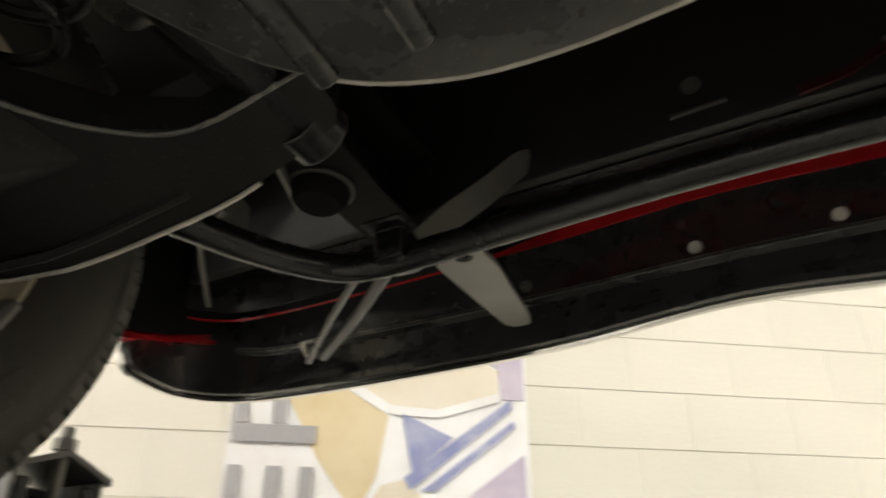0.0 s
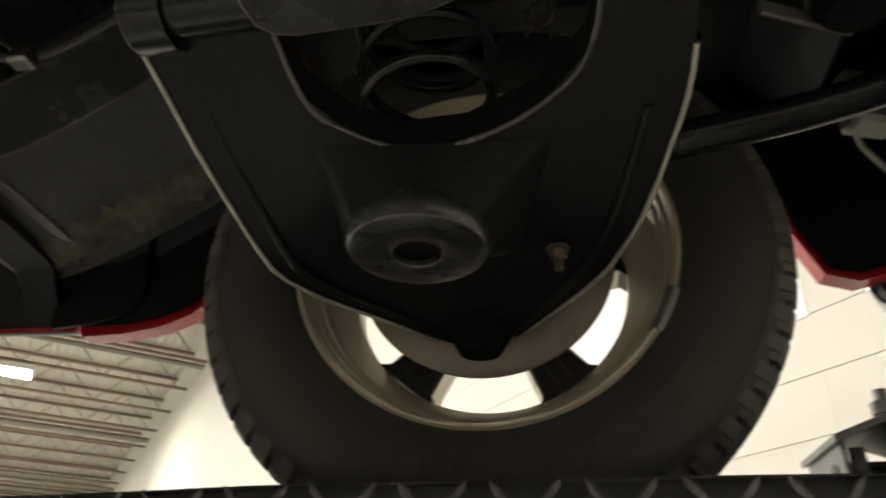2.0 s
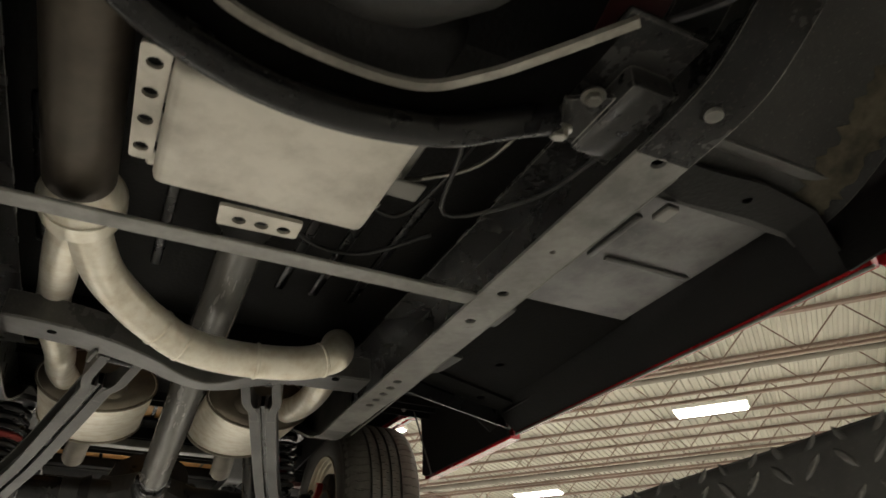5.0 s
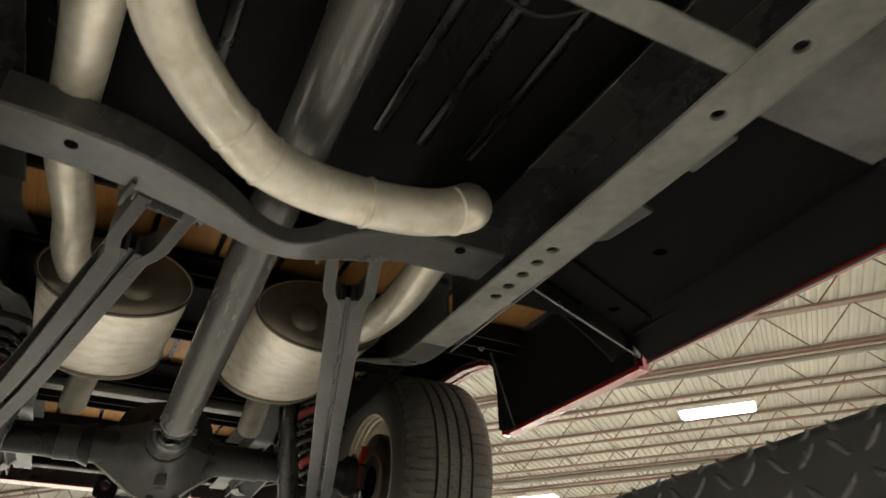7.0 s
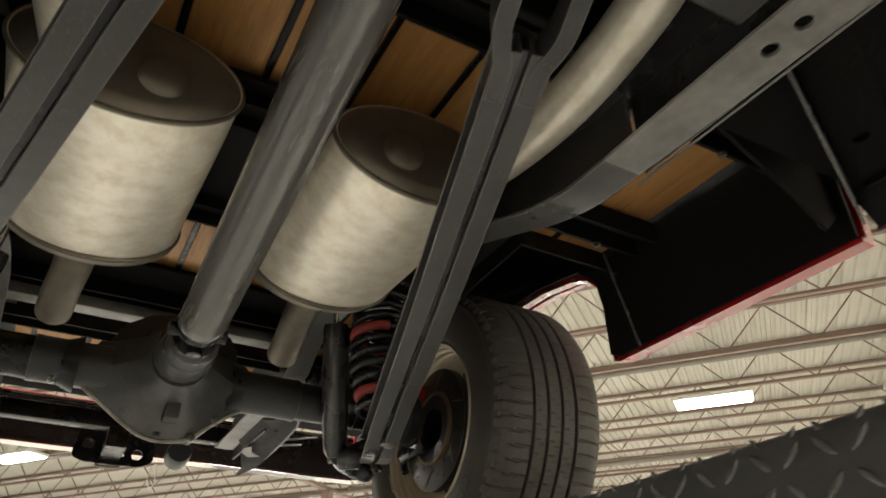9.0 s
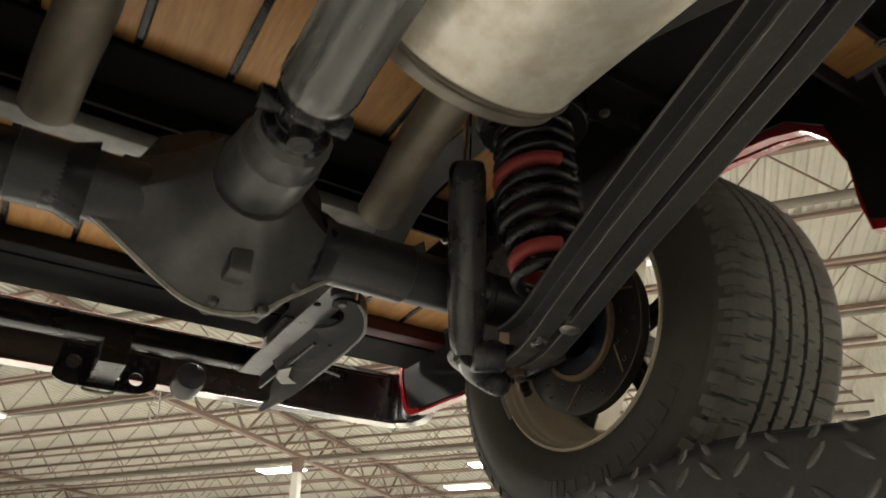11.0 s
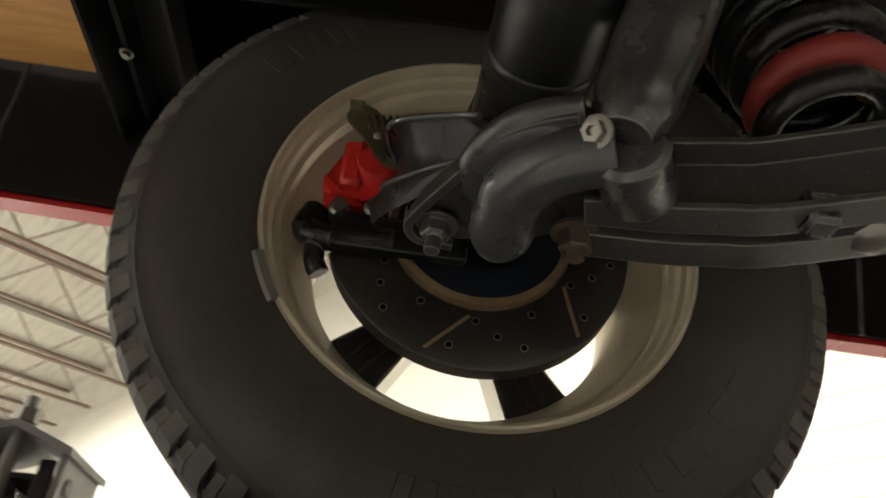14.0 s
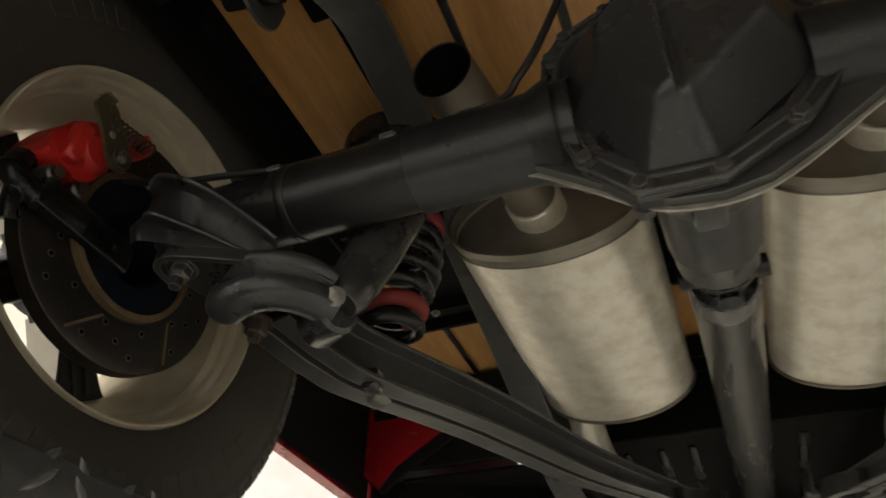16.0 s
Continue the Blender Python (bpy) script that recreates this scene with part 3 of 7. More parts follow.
    mm = m @ Matrix(((1, 0, 0, 0.003), (0, math.cos(a), -math.sin(a), 0), (0, math.sin(a), math.cos(a), 0), (0, 0, 0, 1)))
    wt = bmesh.new()
    for k in range(7):
        t = radians(-7 + k * 7 / 3)
        row = [wt.verts.new((x, r * math.cos(t), r * math.sin(t))) for x, r in ((-0.013, 0.2285), (-0.016, 0.2225), (-0.014, 0.2150), (0.004, 0.2125), (0.004, 0.2155), (-0.010, 0.2185))]
        if rear:
            for v in row:
                v.co.y, v.co.z = v.co.y * 0.976, v.co.z * 0.976
        if k:
            for j in range(6):
                wt.faces.new((prev_row[j], prev_row[(j + 1) % 6], row[(j + 1) % 6], row[j]))
        else:
            wt.faces.new(row[::-1])
        prev_row = row
    wt.faces.new(prev_row)
    wt.transform(mm)
    part("balance_weight", wt, GALV, rim, "grey clip-on balance weight")
    if rear:
        rot = lathe([(0.012, 0.092), (0.012, 0.147), (0.014, 0.151), (0.034, 0.151), (0.036, 0.147), (0.036, 0.092)], 72, m, True)
        rotor = part("brake_rotor", rot, ROTOR, rim, "drilled and slotted dark iron brake disc")
        for i in range(24):
            a = radians(15 * i)
            for k, rr in enumerate((0.104, 0.119, 0.133)):
                if (i + k) % 2 == 0 and i % 4 != 3:
                    aa = a + radians(5 * k)
                    hm = m @ Matrix.Translation((0, rr * math.cos(aa), rr * math.sin(aa)))
                    # black disc on the rotor face, as dark as a drilled hole
                    part("drilled_hole", lathe([(0.0112, 0), (0.0112, 0.0030), (0.0122, 0.0030)], 8, hm), HOLE_SHADE, rotor)
                    part("countersink", lathe([(0.0114, 0.0030), (0.0114, 0.0040), (0.0122, 0.0040), (0.0122, 0.0030)], 10, hm, True), GALV, rotor)
            if i % 4 == 3:
                mm = m @ Matrix(((0, 0, 1, 0.0108), (math.cos(a), -math.sin(a), 0, 0), (math.sin(a), math.cos(a), 0, 0), (0, 0, 0, 1)))
                part("slot", plate([(0.097, -0.018), (0.098, -0.0215), (0.144, 0.006), (0.143, 0.0095)], 0.001, mm), RING_BROWN, rotor)
        part("rotor_ring", lathe([(0.004, 0.083), (0.004, 0.0905), (0.014, 0.0915), (0.014, 0.083)], 60, m, True), RING_BROWN, rim, "brown edge ring of the brake hat")
        part("brake_hat", lathe([(0.008, 0.05), (0.008, 0.084), (0.085, 0.08), (0.085, 0.05)], 48, m, True), HAT, rim, "dark blue brake hat")
    else:
        part("brake_rotor", lathe([(0.030, 0.06), (0.030, 0.142), (0.033, 0.146), (0.052, 0.146), (0.056, 0.142), (0.056, 0.06)], 72, m, True), ROTOR, rim,
             "dark iron front brake disc")
        part("dust_shield", lathe([(0.012, 0.05), (0.016, 0.11), (0.02, 0.141), (0.030, 0.156), (0.034, 0.156), (0.026, 0.139), (0.020, 0.05)], 64, m, True), EXHAUST_DULL, rim,
             "dull beige pressed steel brake dust shield")
    return rim


for s in (1, -1):
    wheel("front_wheel", s, 0.628, 0.0, WHEEL_Z, 0.250, -123.5, False)
    wheel("rear_wheel", s, 0.658, AXLE_Y + 0.008, WHEEL_Z - 0.0085, 0.275, -119.5, True)


# ladder frame
def c_profile(w, h, t=0.006):
    """A channel, open to the inside: the flange runs from 0 to w, the web stands at w."""
    return [(0, 0), (w, 0), (w, h), (0, h), (0, h - t), (w - t, h - t), (w - t, t), (0, t)]


RAIL_IN, RAIL_OUT = 0.366, 0.446
RAIL_Z = [(-0.66, 0.47), (-0.40, 0.485), (-0.1, 0.53), (0.15, 0.545), (0.30, 0.525), (0.38, 0.465), (0.44, 0.424), (0.50, 0.392), (0.56, 0.380), (0.64, 0.376)]
RAIL_Z2 = [(1.90, 0.376), (1.99, 0.380), (2.08, 0.402), (2.18, 0.440), (2.30, 0.484), (2.42, 0.53), (2.56, 0.565), (2.75, 0.575), (2.93, 0.568), (3.02, 0.535),
           (3.10, 0.486), (3.18, 0.480), (3.40, 0.480), (3.70, 0.480), (3.86, 0.480)]
HOLES = [(0.552, 0.0105), (0.647, 0.010), (0.885, 0.005), (1.035, 0.010), (1.153, 0.010), (1.496, 0.0105), (1.539, 0.0105), (1.583, 0.0105), (1.627, 0.0105), (1.669, 0.0105)]
for s in (1, -1):
    rail = None
    for nm, zz in (("front", RAIL_Z[:5]), ("kick", RAIL_Z[4:]), ("rear", RAIL_Z2)):
        path = curve([(s * (RAIL_IN + (0.006 - 0.045 * min(1.0, max(0.0, (y - 2.5) / 0.5)) if nm == "rear" else 0.0)), y, z) for y, z in zz], 4)
        prof = [(s * a, b) for a, b in c_profile(0.060 if nm == "rear" else RAIL_OUT - RAIL_IN, 0.145)]
        b = sweep(path, prof)
        if rail is None:
            rail = part("frame_rail", b, UNDERCOAT, truck, "dusty black steel channel frame rail")
        else:
            part("kick_up" if nm == "kick" else "rear_section", b, CHASSIS if nm == "kick" else RAIL, rail)
    m = Matrix.Translation((0, 0, 0.376))
    a0, a1 = sorted((s * RAIL_IN, s * RAIL_OUT))
    out = [(s * 0.366, 0.64), (s * RAIL_OUT, 0.64), (s * RAIL_OUT, 1.50), (s * 0.432, 1.90), (s * 0.372, 1.90), (s * 0.372, 1.30)]
    # the lower flange takes a paler colour than the web
    part("lower_flange", plate(out, 0.006, m, [(s * 0.405, y, r) for y, r in HOLES]), FLANGE_PALE, rail)
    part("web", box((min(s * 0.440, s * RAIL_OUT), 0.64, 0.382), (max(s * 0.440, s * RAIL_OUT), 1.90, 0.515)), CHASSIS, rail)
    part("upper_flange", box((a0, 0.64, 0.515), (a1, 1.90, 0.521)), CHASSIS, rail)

# rolled lip along the outer edge of the driver's rail
part("rail_seam", tube([(0.4465, 0.66, 0.3765), (0.4465, 1.92, 0.3765)], 0.0018, 6, smooth=False), GALV, truck, "bright rail edge")

# cab outrigger and its hanger plates
for s in (1, -1):
    o = [(s * 0.45, 1.600), (s * 0.45, 1.672), (s * 0.52, 1.708), (s * 0.92, 1.876), (s * 0.92, 1.795), (s * 0.52, 1.628)]
    rig = part("cab_outrigger", plate(o, 0.008, Matrix.Translation((0, 0, 0.480)), [(s * 0.762, 1.772, 0.012)]), MATT_BLACK, truck,
               "black pressed steel cab outrigger")
    part("flange", flat_strip([(s * 0.45, 1.682, 0.466), (s * 0.52, 1.716, 0.466), (s * 0.92, 1.884, 0.466)], 0.005, 0.05), BLACK, rig)
    part("gusset", plate([(s * 0.447, 1.36), (s * 0.50, 1.37), (s * 0.49, 1.46), (s * 0.447, 1.50)], 0.006, Matrix.Translation((0, 0, 0.40))), TOE, truck, "flanged steel gusset on the rail")

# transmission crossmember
xm = part("transmission_crossmember", box((-0.372, 1.062, 0.378), (0.372, 1.100, 0.384), 0.0015, 1), FLANGE_PALE, truck, "pale grey steel-angle transmission crossmember")
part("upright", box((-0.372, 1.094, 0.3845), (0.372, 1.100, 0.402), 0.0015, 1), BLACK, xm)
part("mount_bracket", plate(rounded([(-0.070, 0.985), (0.048, 0.985), (0.048, 1.03), (-0.066, 1.035)], 0.006), 0.006, Matrix.Translation((0, 0, 0.385)),
                                    [(-0.038, 1.014, 0.010), (-0.006, 1.014, 0.010), (0.026, 1.014, 0.010)]), ALLOY, truck, "drilled grey mount bracket")
part("side_bracket", plate(rounded([(-0.198, 0.738), (-0.164, 0.738), (-0.166, 0.945), (-0.194, 0.945)], 0.006), 0.006, Matrix.Translation((0, 0, 0.40)),
                                    [(-0.181, 0.765, 0.0095), (-0.181, 0.815, 0.0095), (-0.181, 0.865, 0.0095), (-0.181, 0.92, 0.0095)]), ALLOY, truck, "drilled grey side bracket")

# transmission with its bare pan
trans = part("transmission", join(box((-0.16, 0.60, 0.42), (0.13, 1.0, 0.66), 0.03, 3), lathe([(0, 0.10), (0.10, 0.075), (0.25, 0.05), (0.25, 0)], 32, facing((0, 0.98, 0.545), (0, 1, -0.1)))),
             UNDERCOAT, truck, "black cast transmission case")
pan = part("transmission_pan", join(box((-0.162, 0.742, 0.378), (0.128, 0.966, 0.42), 0.014, 3), box((-0.174, 0.730, 0.414), (0.140, 0.978, 0.424), 0.004, 1)),
           ALLOY, truck, "bare grey transmission oil pan")
for bx, by in [(-0.168, 0.77), (-0.168, 0.85), (-0.168, 0.93), (0.134, 0.77), (0.134, 0.85), (0.134, 0.93), (-0.09, 0.972), (0.0, 0.972), (0.08, 0.972)]:
    part("pan_bolt", bolt((bx, by, 0.414), (0, 0, -1), 0.006, 0.007), STEEL, pan)
part("shift_bracket", join(box((0.13, 0.86, 0.41), (0.185, 0.90, 0.416), 0.002, 1), box((0.14, 0.78, 0.43), (0.16, 0.90, 0.47), 0.004, 1)), GALV, trans)
part("shift_rod", tube([(0.15, 0.88, 0.43), (0.20, 0.90, 0.46), (0.26, 0.80, 0.45), (0.30, 0.60, 0.50)], 0.004, 8), STEEL, trans)
for pts in ([(0.13, 0.72, 0.47), (0.20, 0.78, 0.44), (0.24, 0.92, 0.42), (0.33, 0.82, 0.41), (0.36, 0.70, 0.41)], [(0.10, 0.95, 0.47), (0.17, 1.0, 0.45), (0.22, 0.96, 0.46), (0.26, 0.70, 0.50)],
            [(0.0, 1.02, 0.48), (0.08, 1.15, 0.47), (0.2, 1.2, 0.49), (0.3, 1.1, 0.50)]):
    part("cooler_line", tube(pts, 0.0035, 8), CABLE, trans)

# bowed tube and strap below the bell housing, on brackets at the rails
tube_a = part("cross_tube", tube([(-0.30, 0.575, 0.405), (-0.262, 0.611, 0.392), (-0.22, 0.648, 0.374), (-0.165, 0.674, 0.362), (-0.073, 0.700, 0.356), (0.029, 0.706, 0.356), (0.131, 0.690, 0.362),
                                  (0.20, 0.664, 0.378), (0.255, 0.650, 0.395)], 0.0195, 16), BLACK, truck, "bowed black steel cross tube")
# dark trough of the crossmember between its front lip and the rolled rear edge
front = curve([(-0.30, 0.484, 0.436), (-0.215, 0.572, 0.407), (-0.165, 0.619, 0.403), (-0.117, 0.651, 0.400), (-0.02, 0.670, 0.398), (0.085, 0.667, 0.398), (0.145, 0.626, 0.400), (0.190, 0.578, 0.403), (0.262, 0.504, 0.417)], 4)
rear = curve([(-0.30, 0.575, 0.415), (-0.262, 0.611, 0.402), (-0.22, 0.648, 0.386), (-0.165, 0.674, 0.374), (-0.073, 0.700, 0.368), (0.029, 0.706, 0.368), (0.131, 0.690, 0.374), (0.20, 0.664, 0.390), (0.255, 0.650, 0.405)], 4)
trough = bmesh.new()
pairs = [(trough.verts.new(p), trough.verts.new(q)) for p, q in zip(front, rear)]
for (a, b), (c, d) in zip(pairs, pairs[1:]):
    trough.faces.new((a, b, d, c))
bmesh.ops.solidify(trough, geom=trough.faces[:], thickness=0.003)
part("trough", trough, MATT_BLACK, tube_a, "black inside of the bowed crossmember")
for bx, by, bz in ((0.262, 0.652, 0.385), (-0.285, 0.592, 0.385)):
    part("tube_bolt", bolt((bx, by, bz), (0, 0.3, -1), 0.011, 0.012), STEEL, tube_a)
part("cross_strap", flat_strip(curve([(-0.30, 0.48, 0.43), (-0.215, 0.568, 0.400), (-0.165, 0.615, 0.396), (-0.117, 0.648, 0.393), (-0.02, 0.667, 0.391), (0.085, 0.664, 0.391), (0.145, 0.622, 0.393),
                                      (0.190, 0.574, 0.396), (0.262, 0.500, 0.410)]), 0.012, 0.007), PALE_EDGE, truck, "bowed bright-edged cross strap")
for s in (1, -1):
    bk = part("crossmember_bracket", join(box((min(s * .255, s * .366), 0.50, 0.425), (max(s * .255, s * .366), 0.665, 0.435), 0.003, 1),
                                          plate([(s * 0.25, 0.62), (s * 0.366, 0.56), (s * 0.366, 0.70), (s * 0.28, 0.675)], 0.007, Matrix.Translation((0, 0, 0.398))),
                                          box((min(s * .30, s * .366), 0.56, 0.39), (max(s * .30, s * .366), 0.69, 0.43), 0.012, 2)), CHASSIS, truck, "angular dusty frame bracket")
    part("bracket_bolt", bolt((s * 0.275, 0.60, 0.398), (0, 0, -1), 0.010, 0.01), STEEL, bk)

# trailing-arm crossmember, dipping under the shaft
dip = [(-0.372, 1.605, 0.412, 1.0), (-0.30, 1.610, 0.411, 1.0), (-0.20, 1.622, 0.405, 0.95), (-0.10, 1.640, 0.388, 0.75), (-0.03, 1.655, 0.368, 0.55), (0.025, 1.660, 0.362, 0.5), (0.075, 1.655, 0.370, 0.6), (0.13, 1.642, 0.388, 0.85),
       (0.20, 1.632, 0.402, 1.0), (0.30, 1.630, 0.404, 1.0), (0.372, 1.630, 0.406, 1.0)]
dpath = curve([d[:3] for d in dip], 4)
dk = [p.x for p in curve([(d[3], 0, 0) for d in dip], 4)]
acm = part("trailing_arm_crossmember", sweep(dpath, [(-0.042, -0.004), (0.042, -0.004), (0.046, 0.0), (0.046, 0.05), (0.041, 0.05), (0.040, 0.004), (-0.040, 0.004), (-0.041, 0.05), (-0.046, 0.05), (-0.046, 0.0)], scales=dk),
           RAIL, truck, "dusty pressed steel trailing-arm crossmember")
# black discs laid on the crossmember imitate the dark of its holes
part("cross_hole", lathe([(0, 0.009), (0.0022, 0.009), (0.0022, 0)], 14, facing((0.294, 1.593, 0.3985), (0, 0, -1))), HOLE_SHADE, acm)
part("cross_hole", lathe([(0, 0.009), (0.0022, 0.009), (0.0022, 0)], 14, facing((-0.282, 1.603, 0.4075), (0, 0, -1))), HOLE_SHADE, acm)

# open shaft to the rear axle
SH0, SH1 = Vector((0.005, 1.20, 0.525)), Vector((0.025, 2.590, 0.350))
way = (SH1 - SH0).normalized()
L = (SH1 - SH0).length
shaft = part("driveshaft", lathe([(0, 0), (0, 0.036), (0.05, 0.042), (L - 0.03, 0.042), (L - 0.028, 0.0435), (L - 0.005, 0.0435), (L + 0.008, 0.036), (L + 0.012, 0.03), (L + 0.012, 0)], 48, facing(SH0, way)),
             SHAFT, truck, "long grey steel driveshaft")
part("universal_joint", join(lathe([(0, 0), (0, 0.034), (0.01, 0.040), (0.018, 0.040), (0.024, 0.030), (0.05, 0.028), (0.056, 0.040), (0.066, 0.040), (0.070, 0.03), (0.07, 0)], 32, facing(SH1, way)),
                             tube([(-0.027, 2.626, 0.346), (0.077, 2.626, 0.346)], 0.014, 14, smooth=False), tube([(0.025, 2.626, 0.300), (0.025, 2.626, 0.394)], 0.014, 14, up=(0, 1, 0), smooth=False)),
     BLACK, shaft, "black universal joint with bearing caps")

# rear axle
axle = part("rear_axle", lathe([(0.15, 0.058), (0.18, 0.046), (0.26, 0.0425), (0.56, 0.0425), (0.575, 0.06), (0.60, 0.062), (0.60, 0), (0.15, 0)], 40, Matrix.Translation((0, AXLE_Y, WHEEL_Z))), AXLE_PAINT, truck,
            "black steel rear axle housing")
part("axle_tube", lathe([(-0.15, 0.058), (-0.18, 0.046), (-0.26, 0.0425), (-0.56, 0.0425), (-0.575, 0.06), (-0.60, 0.062), (-0.60, 0), (-0.15, 0)], 40, Matrix.Translation((0, AXLE_Y, WHEEL_Z))), BLACK, axle)
# differential: a ten-sided carrier that narrows to the pinion, and its creased cover
FLANGE = [(0.164, 0.400), (0.157, 0.338), (0.137, 0.274), (0.093, 0.226), (0.023, 0.223), (-0.049, 0.263), (-0.100, 0.322), (-0.110, 0.398), (-0.087, 0.455), (-0.035, 0.490),
          (0.028, 0.503), (0.093, 0.497), (0.141, 0.470), (0.159, 0.440)]
FC = (0.028, 0.366)


def loft(rows, cap0=True, cap1=True):
    bm = bmesh.new()
    vs = [[bm.verts.new(p) for p in r] for r in rows]
    n = len(rows[0])
    for a, b in zip(vs, vs[1:]):
        for j in range(n):
            bm.faces.new((a[j], a[(j + 1) % n], b[(j + 1) % n], b[j]))
    if cap0:
        bm.faces.new(vs[0][::-1])
    if cap1:
        bm.faces.new(vs[-1])
    return bm


def ring_row(y, k, cx, cz, r):
    """The flange outline shrunk by k, drawn towards a circle of radius r as k falls."""
    out = []
    n = len(FLANGE)
    for i, (x, z) in enumerate(FLANGE):
        a = -2 * math.pi * i / n
        fx, fz = FC[0] + (x - FC[0]) * k, FC[1] + (z - FC[1]) * k
        q = max(0.0, min(1.0, (1.0 - k) / 0.45)) if r else 0.0
        out.append((fx * (1 - q) + (cx + (r or 0) * math.cos(a)) * q, y, fz * (1 - q) + (cz + (r or 0) * math.sin(a)) * q))
    return out


# one casting: nose and wings coloured as lit, the carrier as shaded
rows = [ring_row(y, k, 0.028, z, r) for y, k, z, r in ((2.652, 0.3, 0.344, 0.040), (2.662, 0.3, 0.344, 0.047), (2.695, 0.3, 0.344, 0.048), (2.70, 0.3, 0.345, 0.052), (2.73, 0.3, 0.348, 0.053),
                                                        (2.765, 0.3, 0.354, 0.056), (2.80, 0.3, 0.360, 0.055), (2.84, 0.3, 0.368, 0.056), (2.862, 0.3, 0.373, 0.057))]
part("pinion_nose", loft(rows), CASTING, axle, "grey cast pinion nose", smooth=30)
rows = rows[-1:] + [ring_row(y, k, 0, 0, None) for y, k in ((2.896, 0.70), (2.9055, 0.93), (2.907, 0.985), (2.918, 0.985))]
part("differential_carrier", loft(rows), AXLE_PAINT, axle, "cast differential carrier, coloured darker for shade", smooth=30)
crow = [ring_row(y, k, 0, 0, None) for y, k in ((2.919, 0.99), (2.925, 0.998), (2.929, 0.985), (2.930, 0.80), (2.924, 0.78))]
cover = part("differential_cover", loft(crow), HUB, axle, "black pressed differential cover with bolted flange", smooth=26)


def dome_height(x, z):
    """The pressed bulge: steep facets rising from the foot to two broad panels that meet in a vertical crease."""
    h = 0.058 + 0.10 * (z - FC[1]) if x < 0.044 else 0.070 + 0.16 * (z - FC[1]) - 0.42 * (x - 0.044)
    h = min(h, 0.050 + 0.85 * (z - 0.270))
    foot = [FLANGE[k] for k in (1, 3, 4, 6, 7, 9, 11, 13)]
    for (ax, az), (bx, bz) in zip(foot, foot[1:] + foot[:1]):
        ax, az, bx, bz = [FC[q % 2] + (v - FC[q % 2]) * 0.83 for q, v in enumerate((ax, az, bx, bz))]
        nx, nz = bz - az, -(bx - ax)
        d = abs((x - ax) * nx + (z - az) * nz) / math.hypot(nx, nz)
        h = min(h, 1.35 * d)
    return h - 0.004 * math.exp(-((x - 0.041) / 0.003) ** 2) * min(1.0, h / 0.05)


b = bmesh.new()
nr, na = 26, 112
centre = b.verts.new((FC[0], 2.930 + dome_height(*FC), FC[1]))
foot = [FLANGE[k] for k in (1, 3, 4, 6, 7, 9, 11, 13)]
rim_pts = []
for k in range(na):
    u = k / na * len(foot)
    (ax, az), (bx, bz) = foot[int(u)], foot[(int(u) + 1) % len(foot)]
    rim_pts.append((ax + (bx - ax) * (u % 1), az + (bz - az) * (u % 1)))
last = None
for r in range(1, nr + 1):
    q = 0.83 * r / nr
    row = []
    for x, z in rim_pts:
        px_, pz_ = FC[0] + (x - FC[0]) * q, FC[1] + (z - FC[1]) * q
        row.append(b.verts.new((px_, 2.929 + dome_height(px_, pz_), pz_)))
    for k in range(na):
        if last:
            b.faces.new((last[k], last[(k + 1) % na], row[(k + 1) % na], row[k]))
        else:
            b.faces.new((centre, row[(k + 1) % na], row[k]))
    last = row
part("cover_dome", b, HUB, cover, "pressed bulge with a vertical crease", smooth=50)
for q, rr in ((0.885, 0.0032), (0.985, 0.0026)):
    part("flange_bead", sweep([(FC[0] + (x - FC[0]) * q, 2.930, FC[1] + (z - FC[1]) * q) for x, z in FLANGE], ring(rr, 8), up=(0, 1, 0), close=True), HUB, cover)
low = [(0.262, 0.326), (0.224, 0.320), (0.180, 0.304), (0.148, 0.280), (0.119, 0.258), (0.092, 0.236), (0.066, 0.224), (0.026, 0.219), (-0.012, 0.227), (-0.057, 0.253), (-0.128, 0.302), (-0.173, 0.328)]
part("housing_web", plate(low[::-1] + [(0.18, 0.41), (-0.12, 0.41)], 0.012, frame3((0, 2.918, 0), (1, 0, 0), (0, 0, 1))), CASTING, axle, "thin cast web between nose and axle tubes")
# ribbed wings of the casting, from the nose out to the flange
rows = []
for step in range(9):
    f_ = step / 8
    g_ = 0.45 * f_ + 0.55 * f_ ** 2
    row = []
    for k, (x, z) in enumerate(low):
        a = math.pi * k / (len(low) - 1)
        nx, nz = 0.028 + 0.057 * math.cos(a), 0.352 - 0.056 * math.sin(a)
        row.append((nx + (x - nx) * g_, 2.790 + (2.909 - 2.790) * f_, nz + (z - nz) * g_))
    row += [(row[-1][0] * 0.7, row[-1][1], 0.405), (row[0][0] * 0.7, row[0][1], 0.405)]
    rows.append(row)
part("carrier_wing", loft(rows), CASTING, axle, "concave cast wings between nose and flange", smooth=24)
part("nose_pad", box((0.022, 2.835, 0.246), (0.052, 2.875, 0.30), 0.006, 2), CASTING, axle)
part("flange_edge", sweep(curve([(x, 2.9065, z - 0.001) for x, z in low], 3), [(-0.0028, -0.0012), (0.0028, -0.0012), (0.0028, 0.0016), (-0.0028, 0.0016)], (0, 1, 0)), PALE_EDGE, axle, "bright lower edge of the flange")
